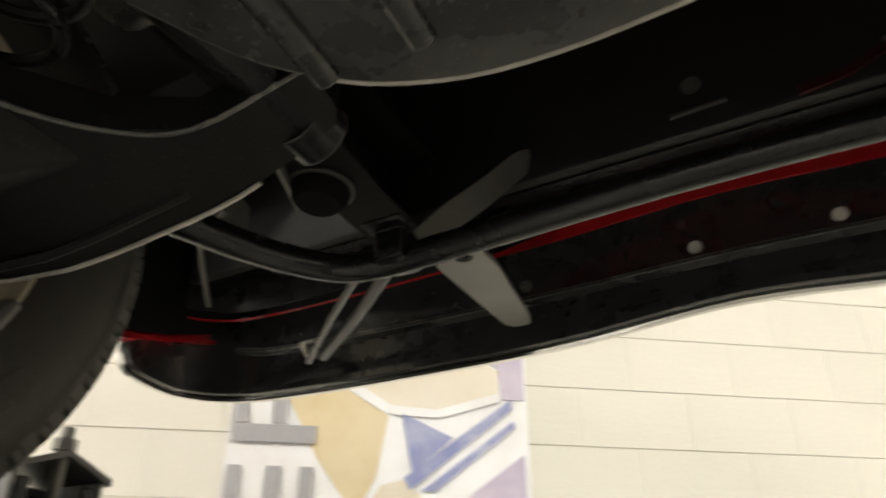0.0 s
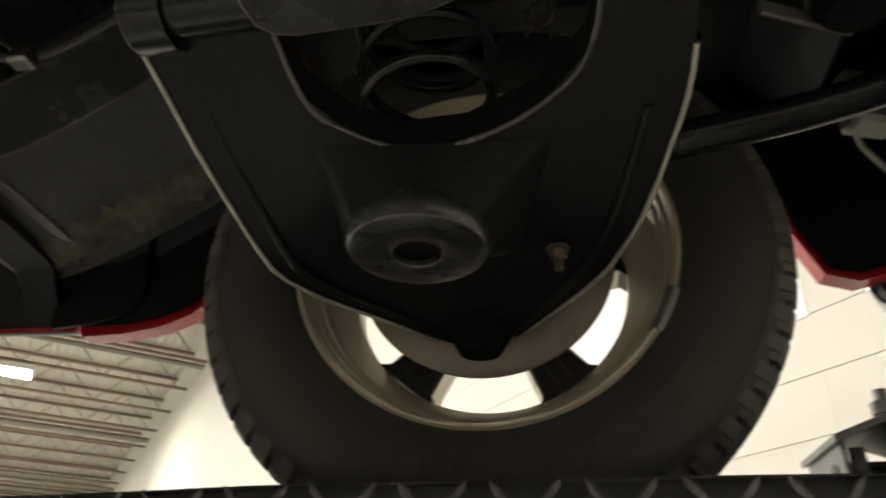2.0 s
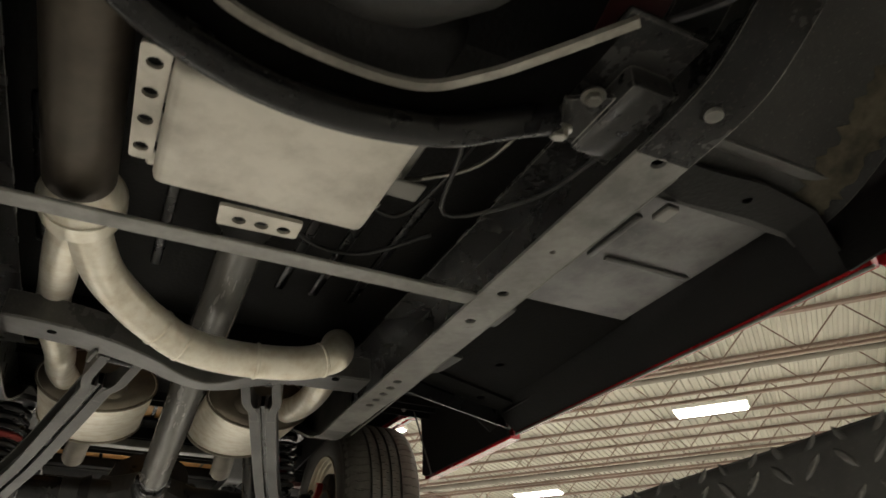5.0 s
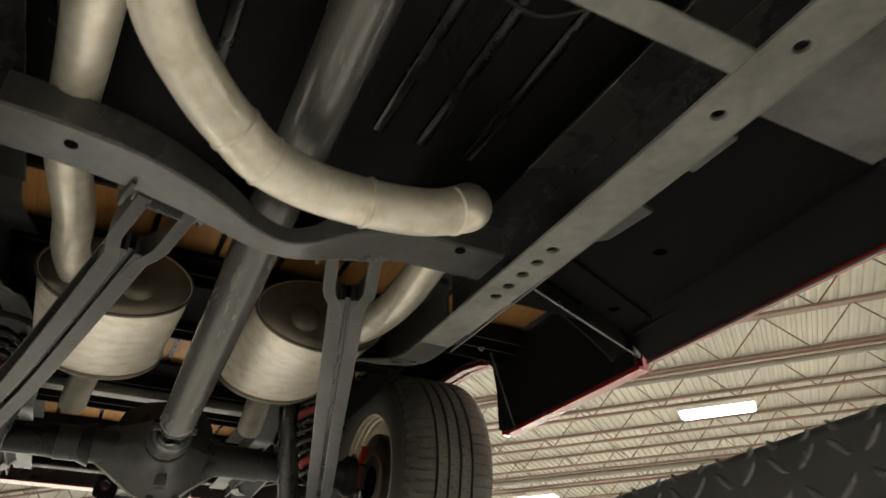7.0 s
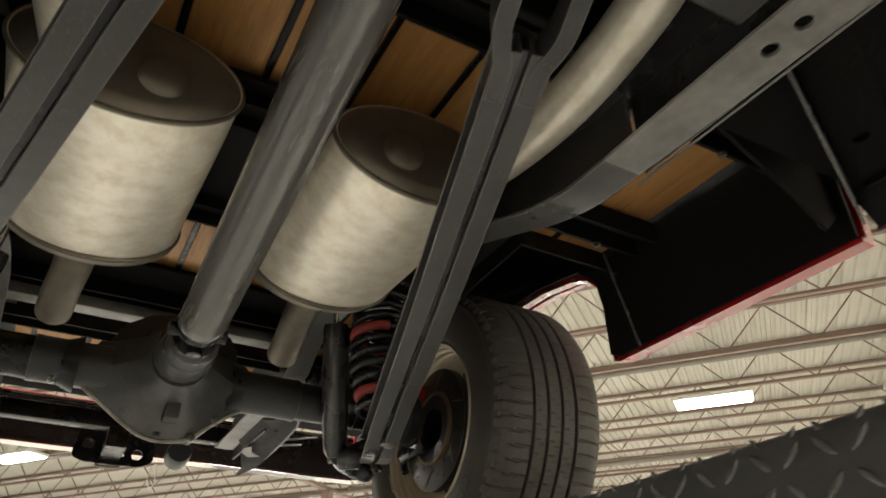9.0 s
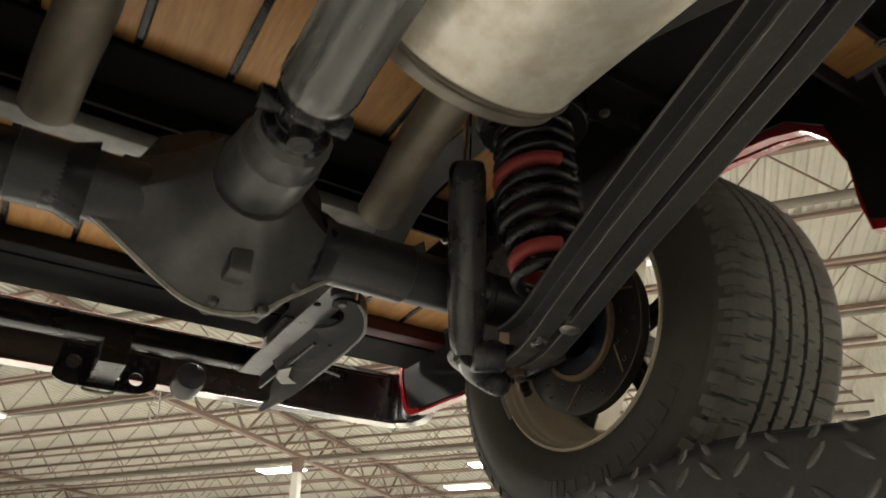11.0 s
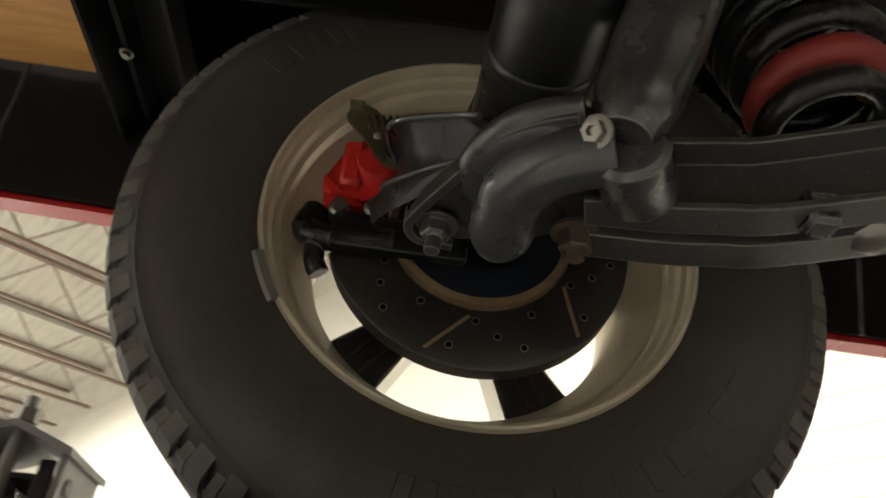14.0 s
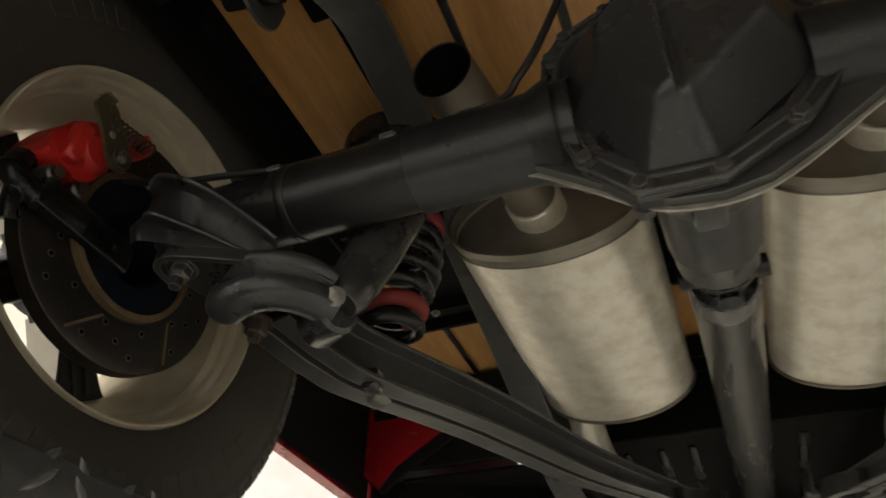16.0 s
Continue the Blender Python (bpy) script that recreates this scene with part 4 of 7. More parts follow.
for i, (x, z) in enumerate(FLANGE):
    q = 0.935
    mm = facing((FC[0] + (x - FC[0]) * q, 2.929, FC[1] + (z - FC[1]) * q), (0, 1, 0))
    part("cover_bolt", join(lathe([(0, 0), (0, 0.0105), (0.0025, 0.0105), (0.0025, 0)], 12, mm), lathe([(0.0025, 0), (0.0025, 0.0075), (0.009, 0.0075), (0.009, 0)], 6, mm)), CASTING, cover)
    if 1 <= i <= 7:
        part("bolt_boss", lathe([(0, 0), (0, 0.0085), (0.009, 0.0085), (0.012, 0.005), (0.012, 0)], 12, facing((FC[0] + (x - FC[0]) * 0.95, 2.906, FC[1] + (z - FC[1]) * 0.95), (0, -1, 0))), CASTING, axle)
for k in (-1, 1):
    ex = 0.034 + k * 0.10
    part("axle_neck", lathe([(0.0, 0.050), (0.02, 0.0485), (0.045, 0.047), (0.06, 0.0462), (0.15, 0.0458), (0.17, 0.047), (0.17, 0.0425)], 36, Matrix.Translation((ex, AXLE_Y, WHEEL_Z)) @ Matrix.Diagonal((k, 1, 1, 1))), AXLE_PAINT, axle)
part("brake_line", tube([(0.70, 2.99, 0.385), (0.66, 2.962, 0.405), (0.60, 2.952, 0.393), (0.54, 2.942, 0.392), (0.47, 2.930, 0.390), (0.38, 2.934, 0.381), (0.285, 2.934, 0.381), (0.205, 2.940, 0.384), (0.18, 2.955, 0.392), (0.158, 2.962, 0.42), (0.13, 2.962, 0.49)], 0.0042, 8), CABLE, axle, "thin black brake line along the axle")
for cx in (0.47, 0.33, 0.24):
    part("line_clip", box((cx - 0.009, 2.929, 0.378), (cx + 0.009, 2.941, 0.388), 0.002, 1), GALV, axle)
part("tube_seam", lathe([(-0.004, 0.0438), (0.004, 0.0438), (0.006, 0.0425), (-0.006, 0.0425)], 36, Matrix.Translation((0.45, AXLE_Y, WHEEL_Z)), True), AXLE_PAINT, axle)


# trailing arms, springs, dampers
def rear_suspension(s):
    A, B = Vector((s * 0.152, 1.700, 0.408)), Vector((s * 0.43, 2.69, 0.243))
    ends = [A.lerp(B, 0.10), A.lerp(B, 0.5), B, Vector((s * 0.462, 2.79, 0.238)), Vector((s * 0.486, 2.865, 0.25))]
    path = curve(ends, 5)
    tall = [0.62 + 0.38 * min(1.0, i / 10) for i in range(len(path))]
    arm = part("trailing_arm", sweep(path, [(0.0055, -0.03), (0.033, -0.03), (0.033, -0.025), (0.011, -0.025), (0.011, 0.025), (0.033, 0.025), (0.033, 0.03), (0.0055, 0.03)], heights=tall), REAR_ARM, truck,
               "dusty grey trailing arm of two steel channels")
    part("channel", sweep(path, [(-0.0055, 0.03), (-0.033, 0.03), (-0.033, 0.025), (-0.011, 0.025), (-0.011, -0.025), (-0.033, -0.025), (-0.033, -0.03), (-0.0055, -0.03)], heights=tall), REAR_ARM, arm)
    part("web_pack", sweep(path, [(-0.0055, -0.018), (0.0055, -0.018), (0.0055, 0.026), (-0.0055, 0.026)], heights=tall), BLACK, arm)
    dirn = (B - A).normalized()
    sid = dirn.cross(Vector((0, 0, 1))).normalized()
    for k in (-1, 1):
        f = curve([A + dirn * u + sid * (k * v) + Vector((0, 0, w)) for u, v, w in ((0.17, 0.020, -0.001), (0.125, 0.021, 0.0), (0.10, 0.029, 0.0), (0.075, 0.035, 0.001), (0.03, 0.035, 0.002), (-0.02, 0.035, 0.004))], 4)
        part("fork", sweep(f, [(-0.0105, -0.020), (0.0105, -0.020), (0.0105, 0.020), (-0.0105, 0.020)]), REAR_ARM, arm)
        part("fork_bolt", bolt(A - dirn * 0.008 + sid * (k * 0.046) + Vector((0, 0, 0.0)), sid * k, 0.0095, 0.014, 0.010), GALV, arm)
        part("hanger_ear", box((-0.004, -0.03, -0.018), (0.004, 0.022, 0.034), 0.002, 1, frame3(A - dirn * 0.012 + sid * (k * 0.060) + Vector((0, 0, 0.012)), sid * k, dirn)), REAR_ARM, arm)
    part("pivot_sleeve", tube([A - dirn * 0.008 - sid * 0.028, A - dirn * 0.008 + sid * 0.028], 0.017, 18, smooth=False), BLACK, arm, "black rubber pivot sleeve")
    part("arm_bolt", bolt((s * 0.444, 2.692, 0.222), (-s * 0.2, 0.1, -1), 0.015, 0.012), STEEL, arm)
    part("channel_spacer", box((0.418, 2.728, 0.200), (0.438, 2.750, 0.225), 0.003, 1, Matrix.Diagonal((s, 1, 1, 1))), CHASSIS, arm)
    # axle saddle: a pressed pan round the tube, a flat mount plate and the cast shock elbow
    mir = Matrix.Diagonal((s, 1, 1, 1))
    rows_ = [[(0.566, 3.006, 0.322), (0.546, 3.014, 0.328), (0.492, 3.010, 0.299), (0.452, 2.968, 0.275), (0.430, 2.955, 0.256)],
             [(0.566, 2.998, 0.316), (0.546, 3.004, 0.320), (0.494, 2.999, 0.291), (0.455, 2.958, 0.267), (0.434, 2.946, 0.252)],
             [(0.566, 2.998, 0.286), (0.545, 3.004, 0.283), (0.500, 2.987, 0.266), (0.463, 2.954, 0.252), (0.440, 2.944, 0.249)],
             [(0.552, 3.010, 0.278), (0.537, 3.012, 0.274), (0.497, 2.985, 0.260), (0.464, 2.957, 0.249), (0.442, 2.948, 0.247)],
             [(0.557, 3.017, 0.258), (0.538, 3.021, 0.255), (0.508, 2.998, 0.252), (0.474, 2.962, 0.247), (0.447, 2.944, 0.245)],
             [(0.553, 3.012, 0.240), (0.537, 3.016, 0.237), (0.513, 2.996, 0.240), (0.480, 2.958, 0.243), (0.450, 2.930, 0.242)]]
    grid = [curve(r, 5) for r in rows_]
    b = bmesh.new()
    gv = [[b.verts.new(p) for p in r] for r in grid]
    for ra, rb_ in zip(gv, gv[1:]):
        for j in range(len(ra) - 1):
            b.faces.new((ra[j], ra[j + 1], rb_[j + 1], rb_[j]))
    bmesh.ops.solidify(b, geom=b.faces[:], thickness=0.003)
    b.transform(mir)
    sad = part("axle_saddle", b, HUB_PLAIN, axle, "black pressed axle saddle wrapped round the tube", smooth=35)
    for r_ in (0, 3):
        part("pan_edge", sweep([Vector((s * p.x, p.y, p.z)) for p in grid[r_]], ring(0.0026, 8)), HUB_PLAIN, sad)
    lipo = [(0.548, 2.955), (0.545, 2.980), (0.530, 2.990), (0.510, 2.985), (0.456, 2.958), (0.424, 2.940), (0.406, 2.920), (0.397, 2.900), (0.412, 2.868), (0.46, 2.85), (0.50, 2.85), (0.535, 2.90)]
    part("mount_plate", plate(rounded([(s * x, y) for x, y in lipo], 0.008), 0.008, Matrix.Translation((0, 0, 0.240))), HUB, sad)
    part("plate_lip", sweep(curve([(s * x, y, 0.237) for x, y in lipo[:8]], 5), [(-0.0035, -0.006), (0.0035, -0.006), (0.0035, 0.008), (-0.0035, 0.008)]), HUB, sad)
    cl = curve([(s * 0.412, 2.872, 0.228), (s * 0.424, 2.895, 0.228), (s * 0.438, 2.912, 0.227), (s * 0.460, 2.925, 0.224), (s * 0.484, 2.928, 0.218), (s * 0.501, 2.924, 0.211), (s * 0.512, 2.919, 0.206)], 6)
    elbow = part("shock_elbow", sweep(cl, ring(0.023, 22, 0.022), scales=[1.0 if i < 26 else (1.0 - ((i - 25) / 11.5) ** 2) ** 0.5 for i in range(37)]), HUB, sad, "smooth black cast shock mount elbow")
    part("elbow_shoulder", sweep([p + Vector((-s * 0.007, 0.010, 0.013)) for p in cl[2:28]], ring(0.029, 20, 0.013), scales=[0.75 + 0.25 * math.sin(math.pi * min(1, (i + 1) / 10) / 2) if i < 18 else 1 - 0.07 * (i - 17) for i in range(26)]), HUB, sad)
    fl_m = facing((s * 0.397, 2.889, 0.224), (-s * 0.55, 0.68, -0.5))
    part("eye_bolt", join(lathe([(0, 0), (0, 0.0105), (0.0025, 0.0105), (0.003, 0.009), (0.003, 0)], 20, fl_m), lathe([(0.003, 0), (0.003, 0.0072), (0.009, 0.0072), (0.0095, 0.0055), (0.0095, 0.0035), (0.006, 0.003), (0.006, 0)], 6, fl_m)), STEEL, elbow)
    part("saddle_bolt", bolt((s * 0.524, 2.969, 0.236), (0, 0.1, -1), 0.011, 0.013, 0.013), HUB, sad)
    part("u_bolt_end", bolt((s * 0.497, 2.874, 0.226), (0.05, 0, -1), 0.012, 0.016, 0.008), RUSTY, sad)
    # damper
    lo, hi = Vector((s * 0.396, 2.870, 0.236)), Vector((s * 0.345, 2.785, 0.495))
    d = (hi - lo).normalized()
    sh = part("shock_absorber", lathe([(-0.012, 0), (-0.012, 0.017), (0.0, 0.024), (0.02, 0.0275), (0.055, 0.0285), (0.057, 0.0295), (0.27, 0.0295), (0.283, 0.026), (0.285, 0.010), (0.285, 0)], 32, facing(lo, d)), CHASSIS, truck,
              "black telescopic shock absorber")
    part("piston_rod", tube([hi, hi + d * 0.16], 0.0065, 12, smooth=False), CHROME, sh, "bright chromed piston rod")
    part("lower_eye", lathe([(-0.024, 0), (-0.024, 0.020), (-0.020, 0.024), (0.020, 0.024), (0.026, 0.020), (0.026, 0)], 28, facing((s * 0.424, 2.857, 0.222), (s * 0.88, -0.46, 0))), HUB, sh)
    # coil spring with red sleeve turns
    c = Vector((s * 0.426, 2.718, 0.282))
    turns, pitch, wire = 10.0, 0.0272, 0.0098

    def coil(t0, t1, wr):
        """Beehive spring: narrow below, wider above the third turn."""
        n = max(6, int((t1 - t0) * 26))
        pts = []
        for i in range(n + 1):
            t = t0 + (t1 - t0) * i / n
            r = 0.038 + 0.020 * min(1.0, max(0.0, (t - 1.2) / 2.8)) - 0.004 * max(0.0, (t - 5.0) / 5.0)
            pts.append(c + Vector((r * math.cos(2 * math.pi * t), s * r * math.sin(2 * math.pi * t), pitch * t)))
        return sweep(pts, ring(wr, 10))
    sp = part("coil_spring", coil(0, turns, wire), BLACK, truck, "heavy black coil spring")
    for t0 in (1.08, 6.08):
        part("red_band", coil(t0, t0 + 0.66, wire * 1.13), RED_RUBBER, sp, "red sleeve on one spring turn")
    part("upper_seat", lathe([(0, 0.03), (0, 0.085), (0.01, 0.09), (0.05, 0.09), (0.05, 0.03)], 36, facing(c + Vector((0, 0, 0.275)), (0, 0, 1)), True), BLACK, sp)
    # red floating calliper with its return spring
    cp = [(3.074, 0.342), (3.076, 0.368), (3.060, 0.408), (3.040, 0.428), (2.975, 0.472), (2.955, 0.462), (2.968, 0.436), (3.004, 0.398), (3.014, 0.356), (3.034, 0.335)]
    b = plate(rounded(cp, 0.008), 0.05, frame3((min(s * 0.652, s * 0.702), 0, 0), (0, 1, 0), (0, 0, 1)))
    bmesh.ops.bevel(b, geom=[e for e in b.edges if len(e.link_faces) == 2 and e.calc_face_angle(0) > 0.9], offset=0.005, segments=2, affect="EDGES")
    cal = part("brake_calliper", b, RED_MATT, axle, "red painted rear brake calliper")
    part("piston_boss", lathe([(0, 0.024), (0.012, 0.022), (0.020, 0.017), (0.020, 0)], 24, facing((s * 0.654, 3.028, 0.380), (-s, 0, 0))), RED_MATT, cal)
    part("calliper_rib", box((0.636, 3.040, 0.350), (0.655, 3.060, 0.405), 0.004, 1, mir), RED_MATT, cal)
    lp = [(3.058, 0.418), (3.064, 0.424), (3.060, 0.440), (3.050, 0.446), (3.036, 0.440), (3.010, 0.414), (2.996, 0.396), (2.994, 0.380), (3.006, 0.368), (3.022, 0.372), (3.040, 0.398)]
    part("cable_lever", plate(rounded(lp, 0.004), 0.005, frame3((min(s * 0.626, s * 0.631), 0, 0), (0, 1, 0), (0, 0, 1))), BRASS, cal, "tarnished brass parking brake lever")
    part("lever_nut", bolt((s * 0.626, 3.008, 0.386), (-s, 0, 0), 0.0085, 0.008, 0.004), STEEL, cal)
    part("lever_rivet", lathe([(0, 0.0042), (0.002, 0.0034), (0.003, 0)], 14, facing((s * 0.626, 3.030, 0.404), (-s, 0, 0))), PALE_EDGE, cal)
    part("lever_lip", box((0.616, 3.046, 0.436), (0.631, 3.062, 0.440), 0.001, 1, mir), BRASS, cal)
    part("return_spring", sweep([(s * (0.63 + 0.0085 * math.cos(i * 0.62)), 3.044 - i * 0.0007, 0.420 + i * 0.00014 + 0.0085 * math.sin(i * 0.62)) for i in range(100)], ring(0.0016, 6)), RUSTY, cal)
    for by, bz in ((3.056, 0.329), (3.024, 0.334)):
        part("slide_pin", lathe([(0, 0), (0, 0.010), (0.02, 0.010), (0.022, 0.007), (0.028, 0.007), (0.028, 0)], 14, facing((s * 0.668, by, bz), (-s, -0.05, -0.05))), STEEL, cal)
    part("calliper_bracket", join(tube([(s * 0.67, 3.078, 0.335), (s * 0.665, 3.084, 0.310), (s * 0.66, 3.06, 0.300), (s * 0.655, 3.0, 0.300)], 0.014, 12), tube([(s * 0.665, 3.075, 0.30), (s * 0.665, 3.070, 0.275), (s * 0.667, 3.064, 0.264)], 0.010, 12), box((0.645, 2.93, 0.285), (0.66, 3.06, 0.325), 0.006, 2, mir)), BLACK, cal)


for s in (1, -1):
    rear_suspension(s)
# ---- exhaust ----
def muffler(cx, cz, y0, y1, side):
    L = y1 - y0
    a, b = 0.148, 0.083
    body = sweep([(cx, y0 + L * i / 12, cz + 0.01 * i / 12) for i in range(13)], ring(a, 56, b))
    mf = part("muffler", body, EXHAUST, truck, "oval bare aluminised steel muffler")
    for yy in (y0 + 0.004, y1 - 0.004):
        part("rolled_seam", sweep([(cx + (a + 0.001) * math.cos(2 * math.pi * i / 56), yy, cz + 0.01 * (yy - y0) / L + (b + 0.001) * math.sin(2 * math.pi * i / 56)) for i in range(56)], ring(0.004, 8), up=(0, 1, 0), close=True), EXHAUST_DULL, mf)
    for yy, k in ((y0, -1), (y1, 1)):
        cap = sweep([(cx, yy + k * d, cz) for d in (0.0, 0.004, 0.010, 0.013)], ring(a * 0.985, 56, b * 0.985), scales=[1, 0.97, 0.90, 0.80] if k < 0 else [0.97, 0.95, 0.90, 0.80])
        if k > 0:
            hoop = [(cx + a * 0.985 * math.cos(2 * math.pi * i / 56), yy + 0.010, cz + 0.01 + b * 0.985 * math.sin(2 * math.pi * i / 56)) for i in range(56)]
            part("end_rim", sweep(hoop, [(-0.0025, -0.013), (0.0025, -0.013), (0.0025, 0.013), (-0.0025, 0.013)], up=(0, 1, 0), close=True), END_CAP, mf, "bare rolled rim round the end cap")
            part("outlet_collar", lathe([(0, 0.041), (0.045, 0.041), (0.047, 0.039), (0.047, 0.034), (0, 0.034)], 32, facing((cx + side * 0.005, yy + 0.004, cz + 0.010), (side * 0.06, 1, -0.06)), True), EXHAUST, mf)
        # front cap darker, rear cap paler: the difference in light is in the colour
        part("end_cap", cap, EXHAUST_DULL if k < 0 else END_CAP, mf, "dull pressed muffler end cap")
    part("dimple", lathe([(0.0, 0.034), (0.005, 0.033), (0.012, 0.026), (0.016, 0.014), (0.017, 0)], 28, facing((cx - side * 0.042, y0 - 0.012, cz - 0.018), (0, -1, 0))), EXHAUST_DULL, mf, "dull round boss on the end cap")
    return mf


muffler(0.240, 0.515, 2.155, 2.60, 1)
muffler(-0.195, 0.512, 2.165, 2.61, -1)
XP = [(-0.255, 1.12, 0.452), (-0.235, 1.25, 0.440), (-0.205, 1.345, 0.425), (-0.145, 1.420, 0.405), (-0.098, 1.456, 0.391), (-0.050, 1.487, 0.380), (0.020, 1.508, 0.377), (0.100, 1.512, 0.378), (0.180, 1.508, 0.385), (0.232, 1.500, 0.398),
      (0.266, 1.512, 0.420), (0.284, 1.556, 0.462), (0.300, 1.64, 0.495), (0.322, 1.75, 0.480), (0.328, 1.90, 0.464), (0.326, 2.05, 0.475), (0.312, 2.17, 0.495)]
xp = part("exhaust_pipe", tube(XP, 0.035, 24), EXHAUST, truck, "bare bent exhaust pipe crossing under the cab")
for i, r in ((4, 0.0375), (5, 0.0372), (7, 0.0378), (9, 0.0375)):
    d = (Vector(XP[i + 1]) - Vector(XP[i - 1])).normalized()
    part("weld_seam", lathe([(-0.004, r - 0.003), (-0.002, r - 0.0003), (0.002, r - 0.0003), (0.004, r - 0.003)], 28, facing(XP[i], d)), EXHAUST, xp)
part("exhaust_pipe", tube([(-0.255, 1.18, 0.455), (-0.273, 1.30, 0.452), (-0.281, 1.40, 0.457), (-0.291, 1.52, 0.480), (-0.301, 1.64, 0.495), (-0.300, 1.74, 0.484), (-0.280, 1.88, 0.468), (-0.283, 2.03, 0.484), (-0.27, 2.18, 0.505)], 0.033, 24), EXHAUST, truck,
     "bare bent exhaust pipe on the passenger side")
for yy, zz, xx in ((1.15, 0.455, -0.252),):
    part("collector", join(lathe([(0, 0.036), (0.02, 0.05), (0.06, 0.062), (0.10, 0.06), (0.10, 0.0)], 28, facing((xx, yy - 0.05, zz), (0, 1, 0))), lathe([(0.055, 0.064), (0.075, 0.064), (0.075, 0.05), (0.055, 0.05)], 28, facing((xx, yy - 0.05, zz), (0, 1, 0)), True)),
         EXHAUST, truck, "welded exhaust collector")
part("front_pipe", tube([(-0.262, 0.42, 0.52), (-0.262, 0.60, 0.475), (-0.26, 0.80, 0.46), (-0.258, 1.10, 0.455)], 0.050, 24), PIPE_BROWN, truck, "dull brown front exhaust pipe")
for cx, s in ((0.240, 1), (-0.195, -1)):
    t = part("tail_pipe", sweep(curve([(cx + s * 0.005, 2.60, 0.525), (cx + s * 0.01, 2.68, 0.520), (cx + s * 0.015, 2.78, 0.503), (cx + s * 0.024, 2.86, 0.487), (cx + s * 0.030, 2.94, 0.467)], 5), ring(0.036, 24), caps=False),
             EXHAUST_DULL, truck, "dull exhaust tail pipe with an open end")
    # inner wall in matt black: the shade inside the pipe is its colour
    part("inner_wall", sweep(curve([(cx + s * 0.005, 2.60, 0.525), (cx + s * 0.01, 2.68, 0.520), (cx + s * 0.015, 2.78, 0.503), (cx + s * 0.024, 2.86, 0.487), (cx + s * 0.030, 2.94, 0.467)], 5), ring(0.033, 24), caps=False), MATT_BLACK, t)

# ---- front suspension ----
def front_suspension(s):
    def z_at(x, y=0.0):
        return 0.236 + max(0.0, 0.47 - x) * (0.33 if y < 0 else 0.33 + 0.6 * min(y, 0.2))

    outer = [(0.20, 0.236), (0.264, 0.224), (0.36, 0.208), (0.455, 0.184), (0.52, 0.155), (0.60, 0.085), (0.672, 0.035), (0.682, 0.0), (0.66, -0.03), (0.60, -0.070), (0.52, -0.120), (0.42, -0.162), (0.316, -0.188), (0.20, -0.186)]
    inner = [(0.20, -0.128), (0.285, -0.115), (0.325, -0.075), (0.348, -0.02), (0.352, 0.03), (0.335, 0.075), (0.305, 0.105), (0.20, 0.118)]
    oo = rounded(outer, 0.03, 3)
    bm = plate([(x, y) for x, y in oo + inner], 0.03)
    for v in bm.verts:
        v.co = Vector((s * v.co.x, v.co.y, v.co.z + z_at(v.co.x, v.co.y)))
    arm = part("lower_control_arm", bm, ARM, truck, "black stamped steel lower control arm")
    rim = [Vector((s * x, y, z_at(x, y) + 0.004)) for x, y in oo[4:-4]]
    part("rolled_edge", sweep(rim, [(-0.0035, -0.004), (0.0035, -0.004), (0.005, 0.03), (-0.005, 0.03)]), ARM, arm, "rolled edge of the arm")
    part("worn_rim", sweep([p + Vector((0, 0, -0.0055)) for p in rim], ring(0.0021, 8)), PALE_EDGE, arm, "thin bright rim")
    crease = [Vector((s * (0.40 + (x - 0.40) * 0.93), 0.01 + (y - 0.01) * 0.86, z_at(x, y) - 0.001)) for x, y in oo[6:-6]]
    part("inner_crease", sweep(crease, ring(0.0045, 8)), ARM, arm)
    # pressed skirt that runs from the pocket out to a four-cornered seat on the arm
    seat = rounded([(0.345, 0.108), (0.350, -0.086), (0.462, -0.052), (0.470, 0.098)], 0.012, 3)
    seat = [(a[0] + (b[0] - a[0]) * q / 3, a[1] + (b[1] - a[1]) * q / 3) for a, b in zip(seat, seat[1:] + seat[:1]) for q in range(3)]
    low_row = []
    for x, y in seat:
        a = math.atan2(y - 0.030, x - 0.412)
        low_row.append((s * (0.412 + 0.061 * math.cos(a)), 0.030 + 0.061 * math.sin(a), 0.224))
    top_row = [(s * x, y, z_at(x, y) - 0.001) for x, y in seat]
    mid_row = [((a[0] + b[0]) / 2, (a[1] + b[1]) / 2, (a[2] + b[2]) / 2 + 0.003) for a, b in zip(top_row, low_row)]
    part("pocket_skirt", loft([top_row, mid_row, low_row]), ARM, arm, "pressed skirt round the spring pocket", smooth=30)
    rim2 = [Vector((s * x, y, z_at(x, y))) for x, y in [tuple(p.to_2d()) for p in curve([(a, b, 0) for a, b in inner], 4)]]
    part("inner_edge", sweep(rim2, ring(0.0022, 8)), CHASSIS, arm)
    # spring pocket: a cone with a flanged hole
    m = facing((s * 0.412, 0.030, 0.212), (0, 0, 1))
    part("spring_pocket", lathe([(0.002, 0.021), (0.0, 0.024), (0.0, 0.048), (0.004, 0.058), (0.014, 0.063), (0.022, 0.062), (0.05, 0.052), (0.09, 0.048), (0.09, 0.040), (0.03, 0.046), (0.012, 0.045), (0.008, 0.021)], 48, m, True), CHASSIS, arm,
         "round stamped spring pocket with a centre hole")
    part("grease_fitting", bolt((s * 0.458, -0.086, 0.238), (0, 0, -1), 0.007, 0.010, 0.012), RUSTY, arm)
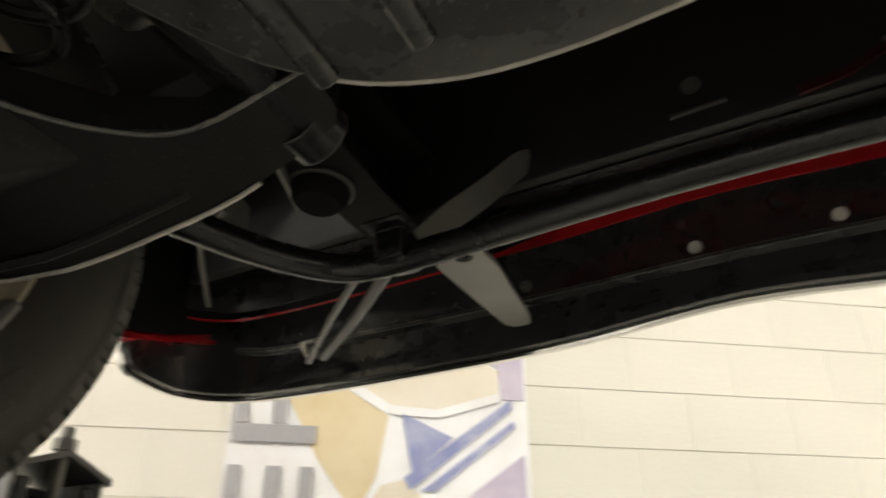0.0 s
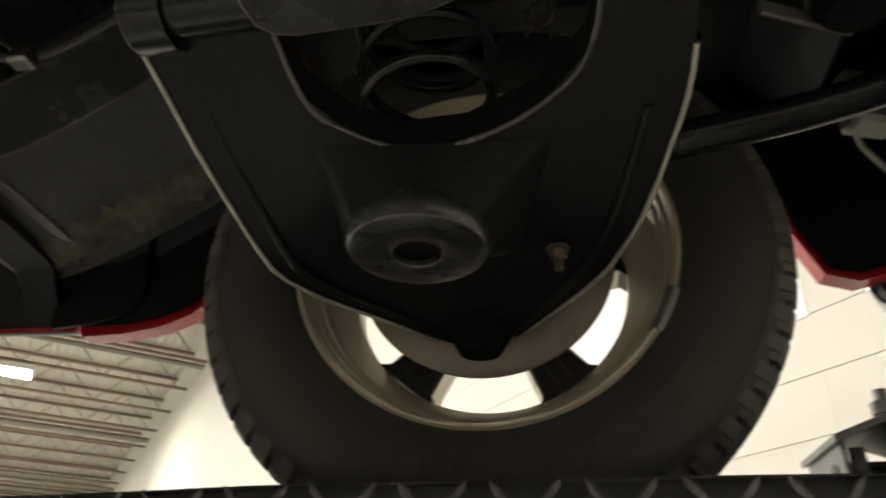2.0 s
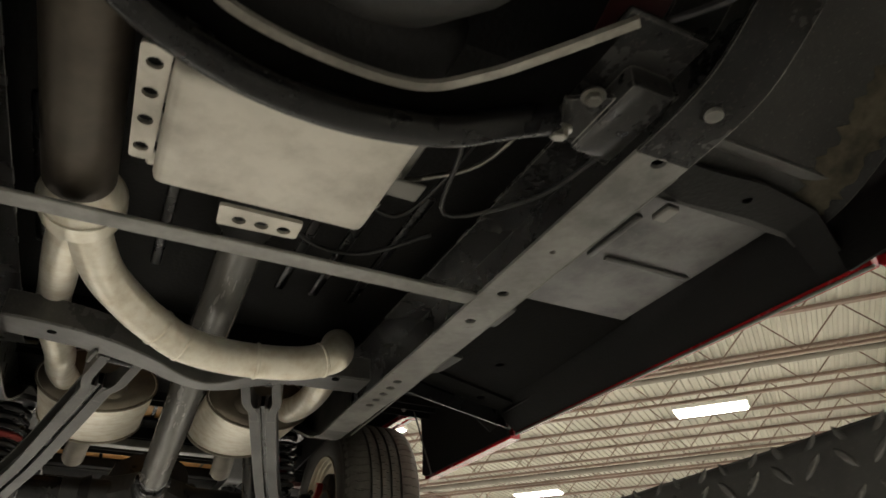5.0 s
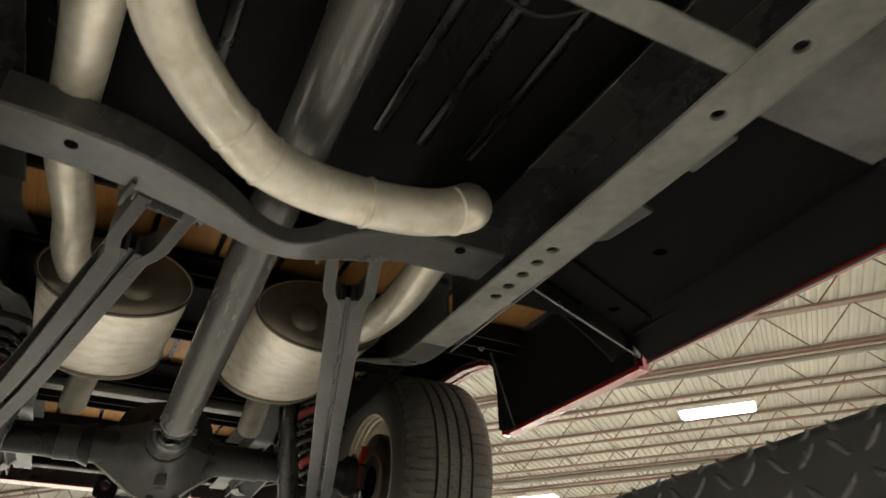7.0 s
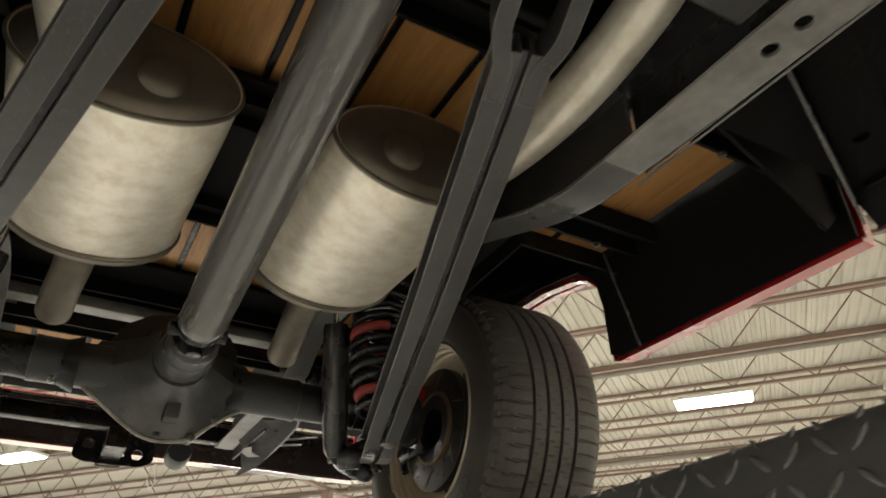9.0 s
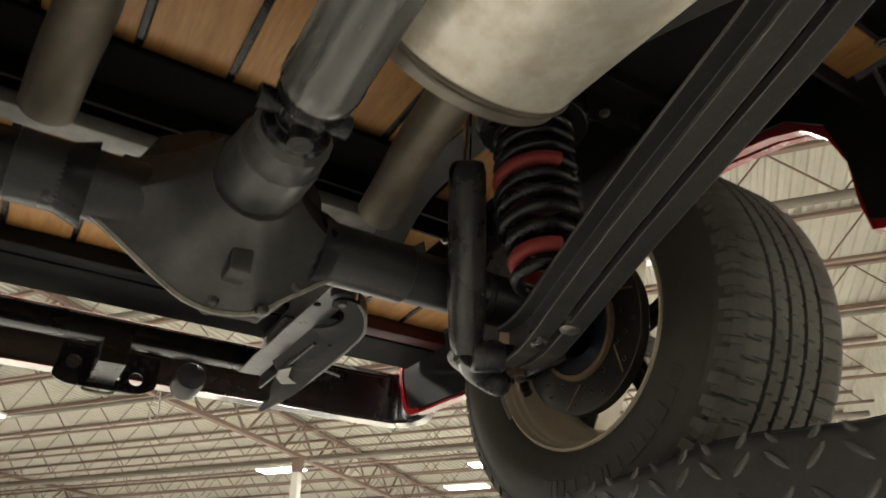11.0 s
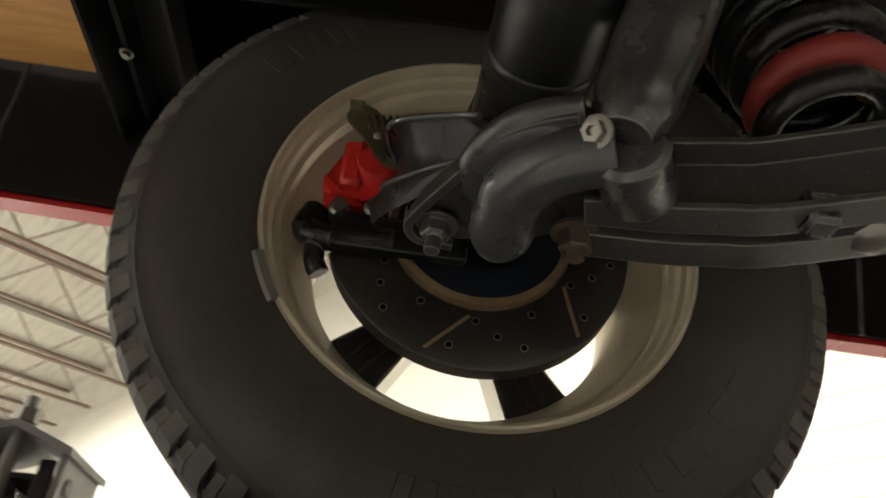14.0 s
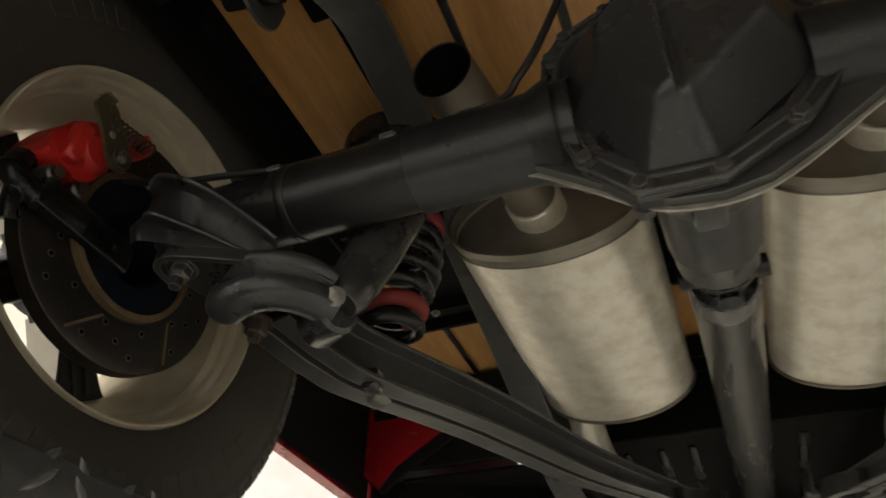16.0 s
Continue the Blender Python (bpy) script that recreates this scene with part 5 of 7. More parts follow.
    # ball joint coloured matt black, as dark as the shade it sits in
    part("ball_joint", lathe([(0, 0), (0, 0.022), (0.02, 0.034), (0.05, 0.03), (0.09, 0.018), (0.09, 0)], 28, facing((s * 0.615, 0.0, 0.205), (0, 0, 1))), MATT_BLACK, arm)
    part("rubber_stop", box((0.44, 0.168, 0.25), (0.50, 0.192, 0.285), 0.008, 2, Matrix.Diagonal((s, 1, 1, 1))), GALV, arm)
    part("pivot_shaft", tube([(s * 0.235, -0.20, 0.335), (s * 0.24, 0.21, 0.335)], 0.022, 18, smooth=False), BLACK, arm, "black pivot shaft")
    for by in (-0.185, 0.20):
        part("bushing", lathe([(-0.014, 0.012), (-0.016, 0.028), (0.016, 0.028), (0.014, 0.012)], 28, facing((s * 0.243, by, 0.335), (0, 1, 0)), True), BLACK, arm, "black pivot bushing")
    c = Vector((s * 0.36, 0.015, 0.305))
    pts = [c + Vector((0.055 * math.cos(i * 0.224) - s * 0.0004 * i, 0.055 * math.sin(i * 0.224), 0.0013 * i)) for i in range(180)]
    part("front_coil_spring", sweep(pts, ring(0.0052, 8)), BLACK, truck, "black front coil spring")
    part("knuckle", join(box((0.60, -0.035, 0.25), (0.655, 0.035, 0.47), 0.015, 2, Matrix.Diagonal((s, 1, 1, 1))), tube([(s * 0.62, 0.02, 0.30), (s * 0.60, 0.10, 0.29), (s * 0.56, 0.15, 0.30)], 0.016, 12)), BLACK, truck, "black steering knuckle")
    part("tie_rod", tube([(s * 0.56, 0.15, 0.305), (s * 0.30, 0.20, 0.34), (s * 0.05, 0.215, 0.36)], 0.011, 12), BLACK, truck)


for s in (1, -1):
    front_suspension(s)
xo = [(0.245, 0.115), (0.240, 0.0), (0.205, -0.086), (0.166, -0.127), (0.135, -0.147), (0.085, -0.166), (0.02, -0.172), (-0.10, -0.166), (-0.20, -0.140), (-0.29, -0.07), (-0.34, 0.02), (-0.34, 0.115)]
xc = rounded(xo, 0.03, 3)
cm = part("front_crossmember", join(plate(xc, 0.16, Matrix.Translation((0, 0, 0.298))), box((-0.366, -0.10, 0.40), (0.366, 0.08, 0.52), 0.02, 2)), CHASSIS, truck, "broad dusty rounded engine crossmember")
part("rolled_rim", sweep([(x, y, 0.299) for x, y in xc if y < -0.115], ring(0.0022, 8)), PALE_EDGE, cm, "bright rolled rim")
for rx in (0.10, 0.17):
    part("lower_rib", tube([(rx, -0.12, 0.298), (rx - 0.02, 0.10, 0.296)], 0.010, 10, smooth=False), CHASSIS, cm)
sway = part("sway_bar", tube([(0.425, -0.10, 0.298), (0.412, -0.20, 0.311), (0.404, -0.285, 0.321), (0.392, -0.352, 0.331), (0.366, -0.402, 0.338), (0.32, -0.424, 0.344), (0.2, -0.426, 0.348), (0.0, -0.416, 0.348), (-0.2, -0.420, 0.348), (-0.32, -0.424, 0.344),
                              (-0.370, -0.402, 0.338), (-0.400, -0.355, 0.330), (-0.435, -0.12, 0.29)], 0.016, 16), BLACK, truck, "black bent front sway bar")
for s in (1, -1):
    part("bar_clamp", join(box((0.29, -0.450, 0.335), (0.33, -0.400, 0.375), 0.008, 2, Matrix.Diagonal((s, 1, 1, 1))), box((0.285, -0.475, 0.372), (0.335, -0.385, 0.379), 0.002, 1, Matrix.Diagonal((s, 1, 1, 1)))), BLACK, sway)
    part("hose_strap", flat_strip(curve([(s * 0.285, -0.43, 0.36), (s * 0.267, -0.465, 0.408), (s * 0.245, -0.52, 0.47), (s * 0.225, -0.58, 0.54), (s * 0.215, -0.605, 0.56)], 5), 0.034, 0.004, (1, 0, 0)), GALV, truck, "curved light grey strap")
    part("spring_tower", lathe([(0, 0.066), (-0.003, 0.069), (0.0, 0.072), (0.09, 0.088), (0.24, 0.084), (0.246, 0), (0.240, 0), (0.235, 0.078), (0.09, 0.082)], 36, facing((s * 0.362, 0.015, 0.430), (0, 0, 1))), UNDERCOAT, truck, "black upper spring tower")
    cup = part("rubber_mount", lathe([(-0.03, 0), (-0.03, 0.030), (0.0, 0.034), (0.042, 0.032), (0.052, 0.024), (0.054, 0)], 28, facing((s * 0.352, -0.338, 0.432), (0.05 * s, 0.05, -1))), MATT_BLACK, truck, "black rubber body mount")
    part("washer", lathe([(0.030, 0.030), (0.030, 0.0365), (0.034, 0.037), (0.034, 0.030)], 28, facing((s * 0.352, -0.338, 0.432), (0.05 * s, 0.05, -1)), True), CASTING, cup)
    part("mount_bracket", plate([(s * 0.352, -0.262), (s * 0.388, -0.343), (s * 0.372, -0.362), (s * 0.30, -0.36), (s * 0.29, -0.27)], 0.005, Matrix.Translation((0, 0, 0.404))), UNDERCOAT, cup, "black flanged bracket of the body mount")
    part("bracket_lip", flat_strip([(s * 0.352, -0.262, 0.395), (s * 0.388, -0.343, 0.395)], 0.004, 0.014), GALV, cup)
    part("wire_stay", tube([(s * 0.60, -0.43, 0.50), (s * 0.695, -0.478, 0.508), (s * 0.715, -0.50, 0.49), (s * 0.748, -0.56, 0.44)], 0.004, 8), GALV, truck, "thin bent wire stay")
    part("mount_plate", box((0.60, -0.52, 0.44), (0.64, -0.46, 0.52), 0.006, 1, Matrix.Diagonal((s, 1, 1, 1)) @ Matrix.Rotation(radians(18), 4, "Z") @ Matrix.Translation((-0.16, -0.15, 0.035))), GALV, truck, "light grey mount plate")

# front bumper: a curved blade with a returned lower lip, black on its back
FB = [(-0.905, -0.545), (-0.906, -0.552), (-0.906, -0.575), (-0.902, -0.64), (-0.89, -0.68), (-0.86, -0.715), (-0.78, -0.745), (-0.55, -0.762), (-0.25, -0.765), (0.0, -0.757), (0.25, -0.765), (0.55, -0.762), (0.78, -0.745), (0.86, -0.715), (0.89, -0.68), (0.902, -0.64), (0.906, -0.575), (0.906, -0.552), (0.905, -0.545)]
fpath = curve([(x, y, 0.358 + (0.016 * (1 - abs(x) / 0.3) if abs(x) < 0.3 else 0.0) + {-0.545: 0.055, -0.552: 0.028, -0.575: 0.009}.get(y, 0.0)) for x, y in FB], 6)
fb = part("front_bumper", sweep(fpath, [(0.006, -0.007), (0.009, -0.0105), (0.017, -0.011), (0.021, -0.002), (0.028, 0.06), (0.028, 0.13), (0.014, 0.19), (-0.006, 0.20), (-0.006, 0.197), (0.010, 0.187), (0.024, 0.13), (0.024, 0.06), (0.016, 0.002), (0.0135, -0.003), (0.007, -0.004)]), CHROME, truck,
          "chromed steel front bumper")
back = [(-0.002, 0.0), (0.005, -0.0035), (0.0125, -0.002), (0.0145, 0.004), (0.022, 0.06), (0.022, 0.13), (0.008, 0.185), (0.004, 0.184), (0.018, 0.13), (0.018, 0.062), (0.0115, 0.009), (-0.001, 0.011)]
part("bumper_back", sweep(fpath, back), BUMPER_BLACK, fb, "black painted back of the bumper")
for s in (1, -1):
    part("bumper_bracket", plate(rounded([(s * 0.234, -0.43), (s * 0.288, -0.445), (s * 0.302, -0.50), (s * 0.314, -0.715), (s * 0.306, -0.733), (s * 0.280, -0.733), (s * 0.270, -0.70), (s * 0.238, -0.53)], 0.010), 0.006, Matrix.Translation((0, -0.0, 0.352)) @ Matrix.Rotation(radians(-3), 4, "X") @ Matrix.Translation((0, 0, -0.012)), [(s * 0.263, -0.490, 0.011)]), GALV, fb,
         "flat grey bumper bracket with a hole")
    part("brace_rod", tube([(s * 0.365, -0.485, 0.37), (s * 0.48, -0.58, 0.368), (s * 0.600, -0.668, 0.366)], 0.008, 10), CASTING, fb, "dark grey brace rod")
    part("brace_rod", tube([(s * 0.405, -0.480, 0.373), (s * 0.52, -0.575, 0.370), (s * 0.635, -0.676, 0.366)], 0.005, 8), CHASSIS, fb, "thin dark brace rod")
    # pale tab in place of light seen through a slot
    part("brace_tab", box((0.205, -0.585, 0.430), (0.228, -0.560, 0.436), 0.002, 1, Matrix.Diagonal((s, 1, 1, 1))), GALV, fb)
    part("bumper_bolt", bolt((s * 0.662, -0.715, 0.405), (0, 1, -0.1), 0.012, 0.016, 0.012), STEEL, fb)
# white inner heads imitate light through bumper slots; the outer pair are bolts
for bx_ in (0.041, -0.132, 0.285, -0.285):
    part("carriage_bolt", bolt((bx_, -0.735, 0.440), (0, 1, -0.1), 0.0062, 0.004, 0.003), COLUMN if abs(bx_) < 0.2 else CASTING, fb)
part("stiffener", flat_strip(curve([(x * 0.93, y + 0.03, 0.415) for x, y in FB[5:-5]], 4), 0.022, 0.006), CHASSIS, fb, "dull stiffening strip")
vpath = curve([(x * 0.985, y + 0.06, 0.470 + 0.022 * max(0.0, 1 - abs(x) / 0.75)) for x, y in FB[4:-4]], 5)
part("valance_panel", sweep(vpath, [(0, 0), (0.004, 0), (0.004, 0.038), (0.0, 0.038)], scales=[0.12 + 0.88 * max(0.0, min(1.0, (0.34 - abs(p.x)) / 0.25)) for p in vpath]), RED, truck, "red painted front valance panel")
part("splash_panel", sweep(curve([(x * 0.98, y + 0.062, 0.487 + 0.041 * max(0.0, 1 - abs(x) / 0.75)) for x, y in FB[3:-3]], 5), [(0, 0), (0.003, 0), (0.003, 0.12), (0.0, 0.12)]), BUMPER_BLACK, truck, "glossy black splash panel above the valance")
rsup = part("radiator_support", box((-0.86, -0.62, 0.525), (0.86, -0.60, 1.0), 0.006, 2), TOE, truck, "black radiator support panel")
part("panel_bolt", bolt((-0.007, -0.600, 0.595), (0, 1, -0.1), 0.0085, 0.006, 0.003), GALV, rsup)
part("panel_rib", tube([(0.024, -0.598, 0.555), (-0.043, -0.598, 0.557)], 0.004, 8), CASTING, rsup)
part("red_edge", sweep(curve([(-0.12, -0.597, 0.535), (-0.17, -0.597, 0.541), (-0.22, -0.597, 0.560), (-0.30, -0.597, 0.575)], 4), [(-0.003, -0.004), (0.002, -0.004), (0.002, 0.008), (-0.002, 0.008)]), RED_SHADED, rsup, "red painted panel edge")

# ---- body shell ----


def arch(cy, r, z0, n=18):
    """Points of a wheel opening from its rear foot over the top to its front foot."""
    out = []
    for i in range(n + 1):
        a = math.pi * i / n
        out.append((cy + r * math.cos(a), z0 + (r + 0.02) * math.sin(a)))
    return out


def body_side(name, outline, s, x0, x1, mat, parent, label="", lean=0.0):
    m = frame3((s * min(x0, x1), 0, 0), (0, 1, 0), (0, 0, 1))
    b = plate(outline, abs(x1 - x0), frame3((min(s * x0, s * x1), 0, 0), (0, 1, 0), (0, 0, 1)))
    for v in b.verts:
        v.co.x += s * lean * max(0.0, min(1.0, (v.co.z - 0.40) / 0.35))
    return part(name, b, mat, parent, label)


fender_pts = [(0.70, 0.376), (0.70, 1.02), (-0.60, 1.02), (-0.70, 0.92), (-0.70, 0.455), (-0.60, 0.425), (-0.51, 0.402), (-0.47, 0.415)] + [(y, z) for y, z in arch(-0.005, 0.445, 0.40)[::-1]][1:-1] + [(0.448, 0.450), (0.470, 0.428), (0.503, 0.404), (0.548, 0.385), (0.612, 0.375), (0.69, 0.373)]
cab_pts = [(0.71, 0.383), (0.90, 0.391), (1.40, 0.410), (1.872, 0.428), (1.872, 1.02), (0.71, 1.02)]
bed_pts = [(1.885, 0.398), (2.20, 0.400), (2.45, 0.402), (2.482, 0.41), (2.488, 0.46), (2.485, 0.54), (2.505, 0.605), (2.54, 0.645), (2.60, 0.668), (2.72, 0.690), (2.92, 0.70), (3.12, 0.688), (3.22, 0.655), (3.29, 0.60), (3.325, 0.52),
           (3.34, 0.45), (3.36, 0.445), (3.60, 0.452), (3.85, 0.463), (3.895, 0.468), (3.925, 0.49), (3.952, 0.56), (4.03, 0.69), (4.06, 0.75), (4.06, 1.02), (1.885, 1.02)]
for s in (1, -1):
    fen = body_side("front_fender", fender_pts, s, 0.885, 0.905, RED, truck, "glossy red front fender with a wheel opening", 0.05)
    part("wheel_lip", sweep([(s * 0.893, y, z) for y, z in [(-0.70, 0.452), (-0.60, 0.423), (-0.51, 0.400), (-0.47, 0.413)] + arch(-0.005, 0.443, 0.40)[::-1][1:-1] + [(0.448, 0.448), (0.470, 0.426), (0.503, 0.402), (0.548, 0.383), (0.612, 0.373), (0.69, 0.371)]], [(-0.016, -0.004), (0.016, -0.004), (0.016, 0.005), (-0.016, 0.005)]), RED, fen)
    part("inner_skin", plate([(0.69, 0.386), (0.69, 0.80), (-0.69, 0.80), (-0.69, 0.465), (-0.60, 0.432), (-0.515, 0.410), (-0.478, 0.42)] + [(y * 1.012, z + 0.005) for y, z in arch(-0.005, 0.445, 0.40)[::-1]][1:-1] + [(0.456, 0.458), (0.478, 0.438), (0.508, 0.414), (0.55, 0.396), (0.612, 0.386)],
                             0.005, frame3((s * 0.877 - (0.005 if s > 0 else 0), 0, 0), (0, 1, 0), (0, 0, 1))), UNDERCOAT, fen, "black undercoated inner fender skin")
    part("inner_fender", box((0.24, -0.66, 0.78), (0.885, 0.60, 0.79), 0.003, 1, Matrix.Diagonal((s, 1, 1, 1))), UNDERCOAT, fen, "black inner fender")
    part("rail_shield", box((0.447, -0.66, 0.62), (0.453, 0.46, 0.785), 0.001, 1, Matrix.Diagonal((s, 1, 1, 1))), UNDERCOAT, fen, "black splash shield above the rail")
    cab = body_side("cab_side", cab_pts, s, 0.885, 0.905, RED, truck, "glossy red cab side and rocker", 0.05)
    for v in cab.data.vertices:
        v.co.x += s * 0.040 * (v.co.y - 0.71) / 1.16
    part("inner_skin", box((0.868, 0.72, 0.47), (0.874, 1.84, 1.0), 0.001, 1, Matrix.Diagonal((s, 1, 1, 1))), UNDERCOAT, cab, "black inner skin of the cab side")
    part("rocker_seam", tube([(s * 0.890, 0.71, 0.381), (s * 0.930, 1.872, 0.426)], 0.0035, 8, smooth=False), GALV, cab, "bright pinched rocker seam")
    bed = body_side("bed_side", bed_pts, s, 0.900, 0.918, RED, truck, "glossy red bed side with a wheel opening", 0.04)
    part("lower_lip", sweep([(s * 0.908, y, z) for y, z in bed_pts[:3]], [(-0.02, -0.004), (0.010, -0.004), (0.010, 0.004), (-0.02, 0.004)]), RED, bed)
    part("arch_lip", sweep([(s * 0.908, y, z) for y, z in bed_pts[2:16]], [(-0.012, -0.003), (0.010, -0.003), (0.010, 0.003), (-0.012, 0.003)]), RED, bed)
    part("rear_lip", sweep([(s * 0.908, y, z) for y, z in bed_pts[15:20]], [(-0.02, -0.004), (0.010, -0.004), (0.010, 0.004), (-0.02, 0.004)]), RED, bed)
    part("inner_skin", plate([(1.89, 0.404), (2.20, 0.406), (2.45, 0.408), (2.478, 0.42), (2.482, 0.54), (2.50, 0.62), (2.56, 0.67), (2.72, 0.70), (2.92, 0.71), (3.12, 0.70), (3.24, 0.66), (3.31, 0.58), (3.345, 0.452), (3.60, 0.458), (3.88, 0.472), (3.915, 0.495), (3.945, 0.565), (4.0, 0.66), (4.04, 0.74), (4.04, 1.0), (1.89, 1.0)],
                             0.006, frame3((s * 0.888 - (0.006 if s > 0 else 0), 0, 0), (0, 1, 0), (0, 0, 1))), UNDERCOAT, bed, "black undercoated inner bed skin")
    # rocker box and the inner wheel houses
    part("inner_rocker", sweep([(s * 0.84, 0.74, 0.40), (s * 0.880, 1.87, 0.440)], [(-0.036 * s, 0.078), (-0.020 * s, 0.052), (0.030 * s, 0.004), (0.047 * s, -0.010), (0.050 * s, 0.0), (0.034 * s, 0.13), (-0.036 * s, 0.13)]), UNDERCOAT, cab, "black undercoated inner rocker")
    part("front_wheel_house", sweep([(s * 0.67, y * 1.16, 0.42 + (z - 0.40) * 1.25) for y, z in arch(0.0, 0.445, 0.40, 24)[4:-3]], [(0, -0.22), (0.008, -0.22), (0.008, 0.22), (0, 0.22)], up=(1, 0, 0)), UNDERCOAT, fen, "black inner fender liner")
    part("kick_panel", plate(rounded([(0.600, 0.552), (0.590, 0.50), (0.581, 0.452), (0.592, 0.412), (0.618, 0.391), (0.662, 0.381), (0.734, 0.374), (0.745, 0.47), (0.68, 0.54)], 0.01), 0.006, frame3((s * 0.856, 0, 0), (0, 1, 0), (0, 0, 1))), UNDERCOAT, fen, "black splash panel behind the wheel")
    part("toe_panel", sweep(curve([(s * 0.66, 0.30, 0.70), (s * 0.66, 0.42, 0.632), (s * 0.66, 0.55, 0.550), (s * 0.66, 0.66, 0.490), (s * 0.66, 0.73, 0.468), (s * 0.66, 0.79, 0.460)], 5), [(-s * 0.21, -0.004), (s * 0.15, -0.004), (s * 0.165, -0.020), (s * 0.17, 0.004), (-s * 0.21, 0.004)]), TOE, cab, "black dusty toe panel")
    # dried film with a ragged outline, clinging below the toe panel
    rag = random.Random(7)
    tc_ = curve([(0.30, 0, 0.70), (0.42, 0, 0.632), (0.55, 0, 0.550), (0.66, 0, 0.490), (0.73, 0, 0.468)], 12)
    b = bmesh.new()
    last = None
    for q in tc_[8:]:
        mid, half = 0.772 + 0.02 * (q.x - 0.5), 0.034 + rag.uniform(-0.012, 0.008)
        row = [b.verts.new((s * (mid + half * k + rag.uniform(-0.003, 0.003)), q.x, q.z - d)) for k, d in ((-1.2, 0.005), (-0.6, 0.0085 + rag.uniform(0, 0.003)), (0.0, 0.010 + rag.uniform(0, 0.004)), (0.6, 0.0095 + rag.uniform(0, 0.003)), (1.0, 0.014), (1.0, 0.004), (-1.2, 0.004))]
        if last:
            for k in range(7):
                b.faces.new((last[k], last[(k + 1) % 7], row[(k + 1) % 7], row[k]))
        else:
            b.faces.new(row)
        last = row
    b.faces.new(last[::-1])
    part("mud_strip", b, DIRT, cab, "ragged strip of dried brown road film")

# cab floor with pressed ribs
for s in (1, -1):
    fl = part("cab_floor", box((0.45, 0.66, 0.478), (0.80, 1.20, 0.486), m=Matrix.Diagonal((s, 1, 1, 1))), FLOORPAN, truck, "dusty dark cab floor pan")
    part("rear_floor", box((0.45, 1.20, 0.488), (0.845, 1.862, 0.497), 0.002, 1, Matrix.Diagonal((s, 1, 1, 1))), MATT_BLACK, fl, "matt black rear floor pan")
    part("floor_plug", lathe([(0, 0.040), (0.002, 0.046), (0.003, 0.044), (0.0025, 0.032), (0.004, 0.012), (0.004, 0)], 32, facing((s * 0.70, 1.558, 0.492), (0, 0, -1))), MATT_BLACK, fl)
    part("floor_step", box((0.45, 1.24, 0.466), (0.56, 1.33, 0.493), 0.0045, 2, Matrix.Diagonal((s, 1, 1, 1))), TOE, fl)
    part("floor_bead", box((0.56, 0.86, 0.470), (0.575, 1.0, 0.479), 0.004, 2, Matrix.Diagonal((s, 1, 1, 1))), FLOORPAN, fl)
    part("floor_bead", box((0.60, 0.99, 0.471), (0.79, 1.004, 0.479), 0.004, 2, Matrix.Diagonal((s, 1, 1, 1))), FLOORPAN, fl)
    fbm = plate(rounded([(s * 0.45, 0.690), (s * 0.45, 0.752), (s * 0.58, 0.778), (s * 0.70, 0.768), (s * 0.80, 0.775), (s * 0.888, 0.800), (s * 0.888, 0.742), (s * 0.78, 0.705), (s * 0.66, 0.690), (s * 0.55, 0.700)], 0.012), 0.006, Matrix.Translation((0, 0, 0.452)), [(s * 0.665, 0.732, 0.008)])
    for v in fbm.verts:
        v.co.z -= 0.6 * max(0.0, abs(v.co.x) - 0.79) - 0.0
    part("floor_brace", fbm, UNDERCOAT, fl, "pressed floor brace")
    part("brace_clip", box((0.555, 0.785, 0.44), (0.58, 0.825, 0.452), 0.003, 1, Matrix.Diagonal((s, 1, 1, 1))), GALV, fl)
part("tunnel", box((-0.45, 0.66, 0.60), (0.45, 1.845, 0.64), 0.006, 1), UNDERCOAT, fl, "black floor between the rails")
for rx in (-0.36, -0.14, 0.13, 0.21, 0.30):
    part("floor_bead", box((rx, 1.12, 0.592), (rx + 0.022, 1.60, 0.602), 0.006, 2), BLACK, fl)
part("tail_housing_rib", box((-0.05, 1.16, 0.50), (0.05, 1.24, 0.56), 0.02, 3), CASTING, trans)
# firewall and toe board corner: shade is put into the red itself
part("firewall", box((-0.86, 0.30, 0.66), (0.86, 0.33, 1.0), 0.01, 1), RED_SHADED, truck, "red firewall in shaded red")
part("toe_board", sweep([(0, 0.30, 0.70), (0, 0.42, 0.655), (0, 0.55, 0.60), (0, 0.70, 0.53)], [(-0.44, -0.004), (0.32, -0.004), (0.32, 0.004), (-0.44, 0.004)]), UNDERCOAT, truck, "black toe board")
part("toe_board", sweep([(0, 0.30, 0.70), (0, 0.42, 0.655), (0, 0.55, 0.60), (0, 0.70, 0.53)], [(0.322, -0.004), (0.44, -0.004), (0.44, 0.004), (0.322, 0.004)]), RED_SHADED, truck, "red toe board corner in shaded red")
part("cab_back", box((-0.90, 1.845, 0.52), (0.90, 1.862, 1.02), 0.004, 1), UNDERCOAT, truck, "black back wall of the cab")
part("bed_front_panel", box((-0.88, 1.886, 0.62), (0.88, 1.90, 1.02), 0.004, 1), UNDERCOAT, truck, "black front panel of the bed")
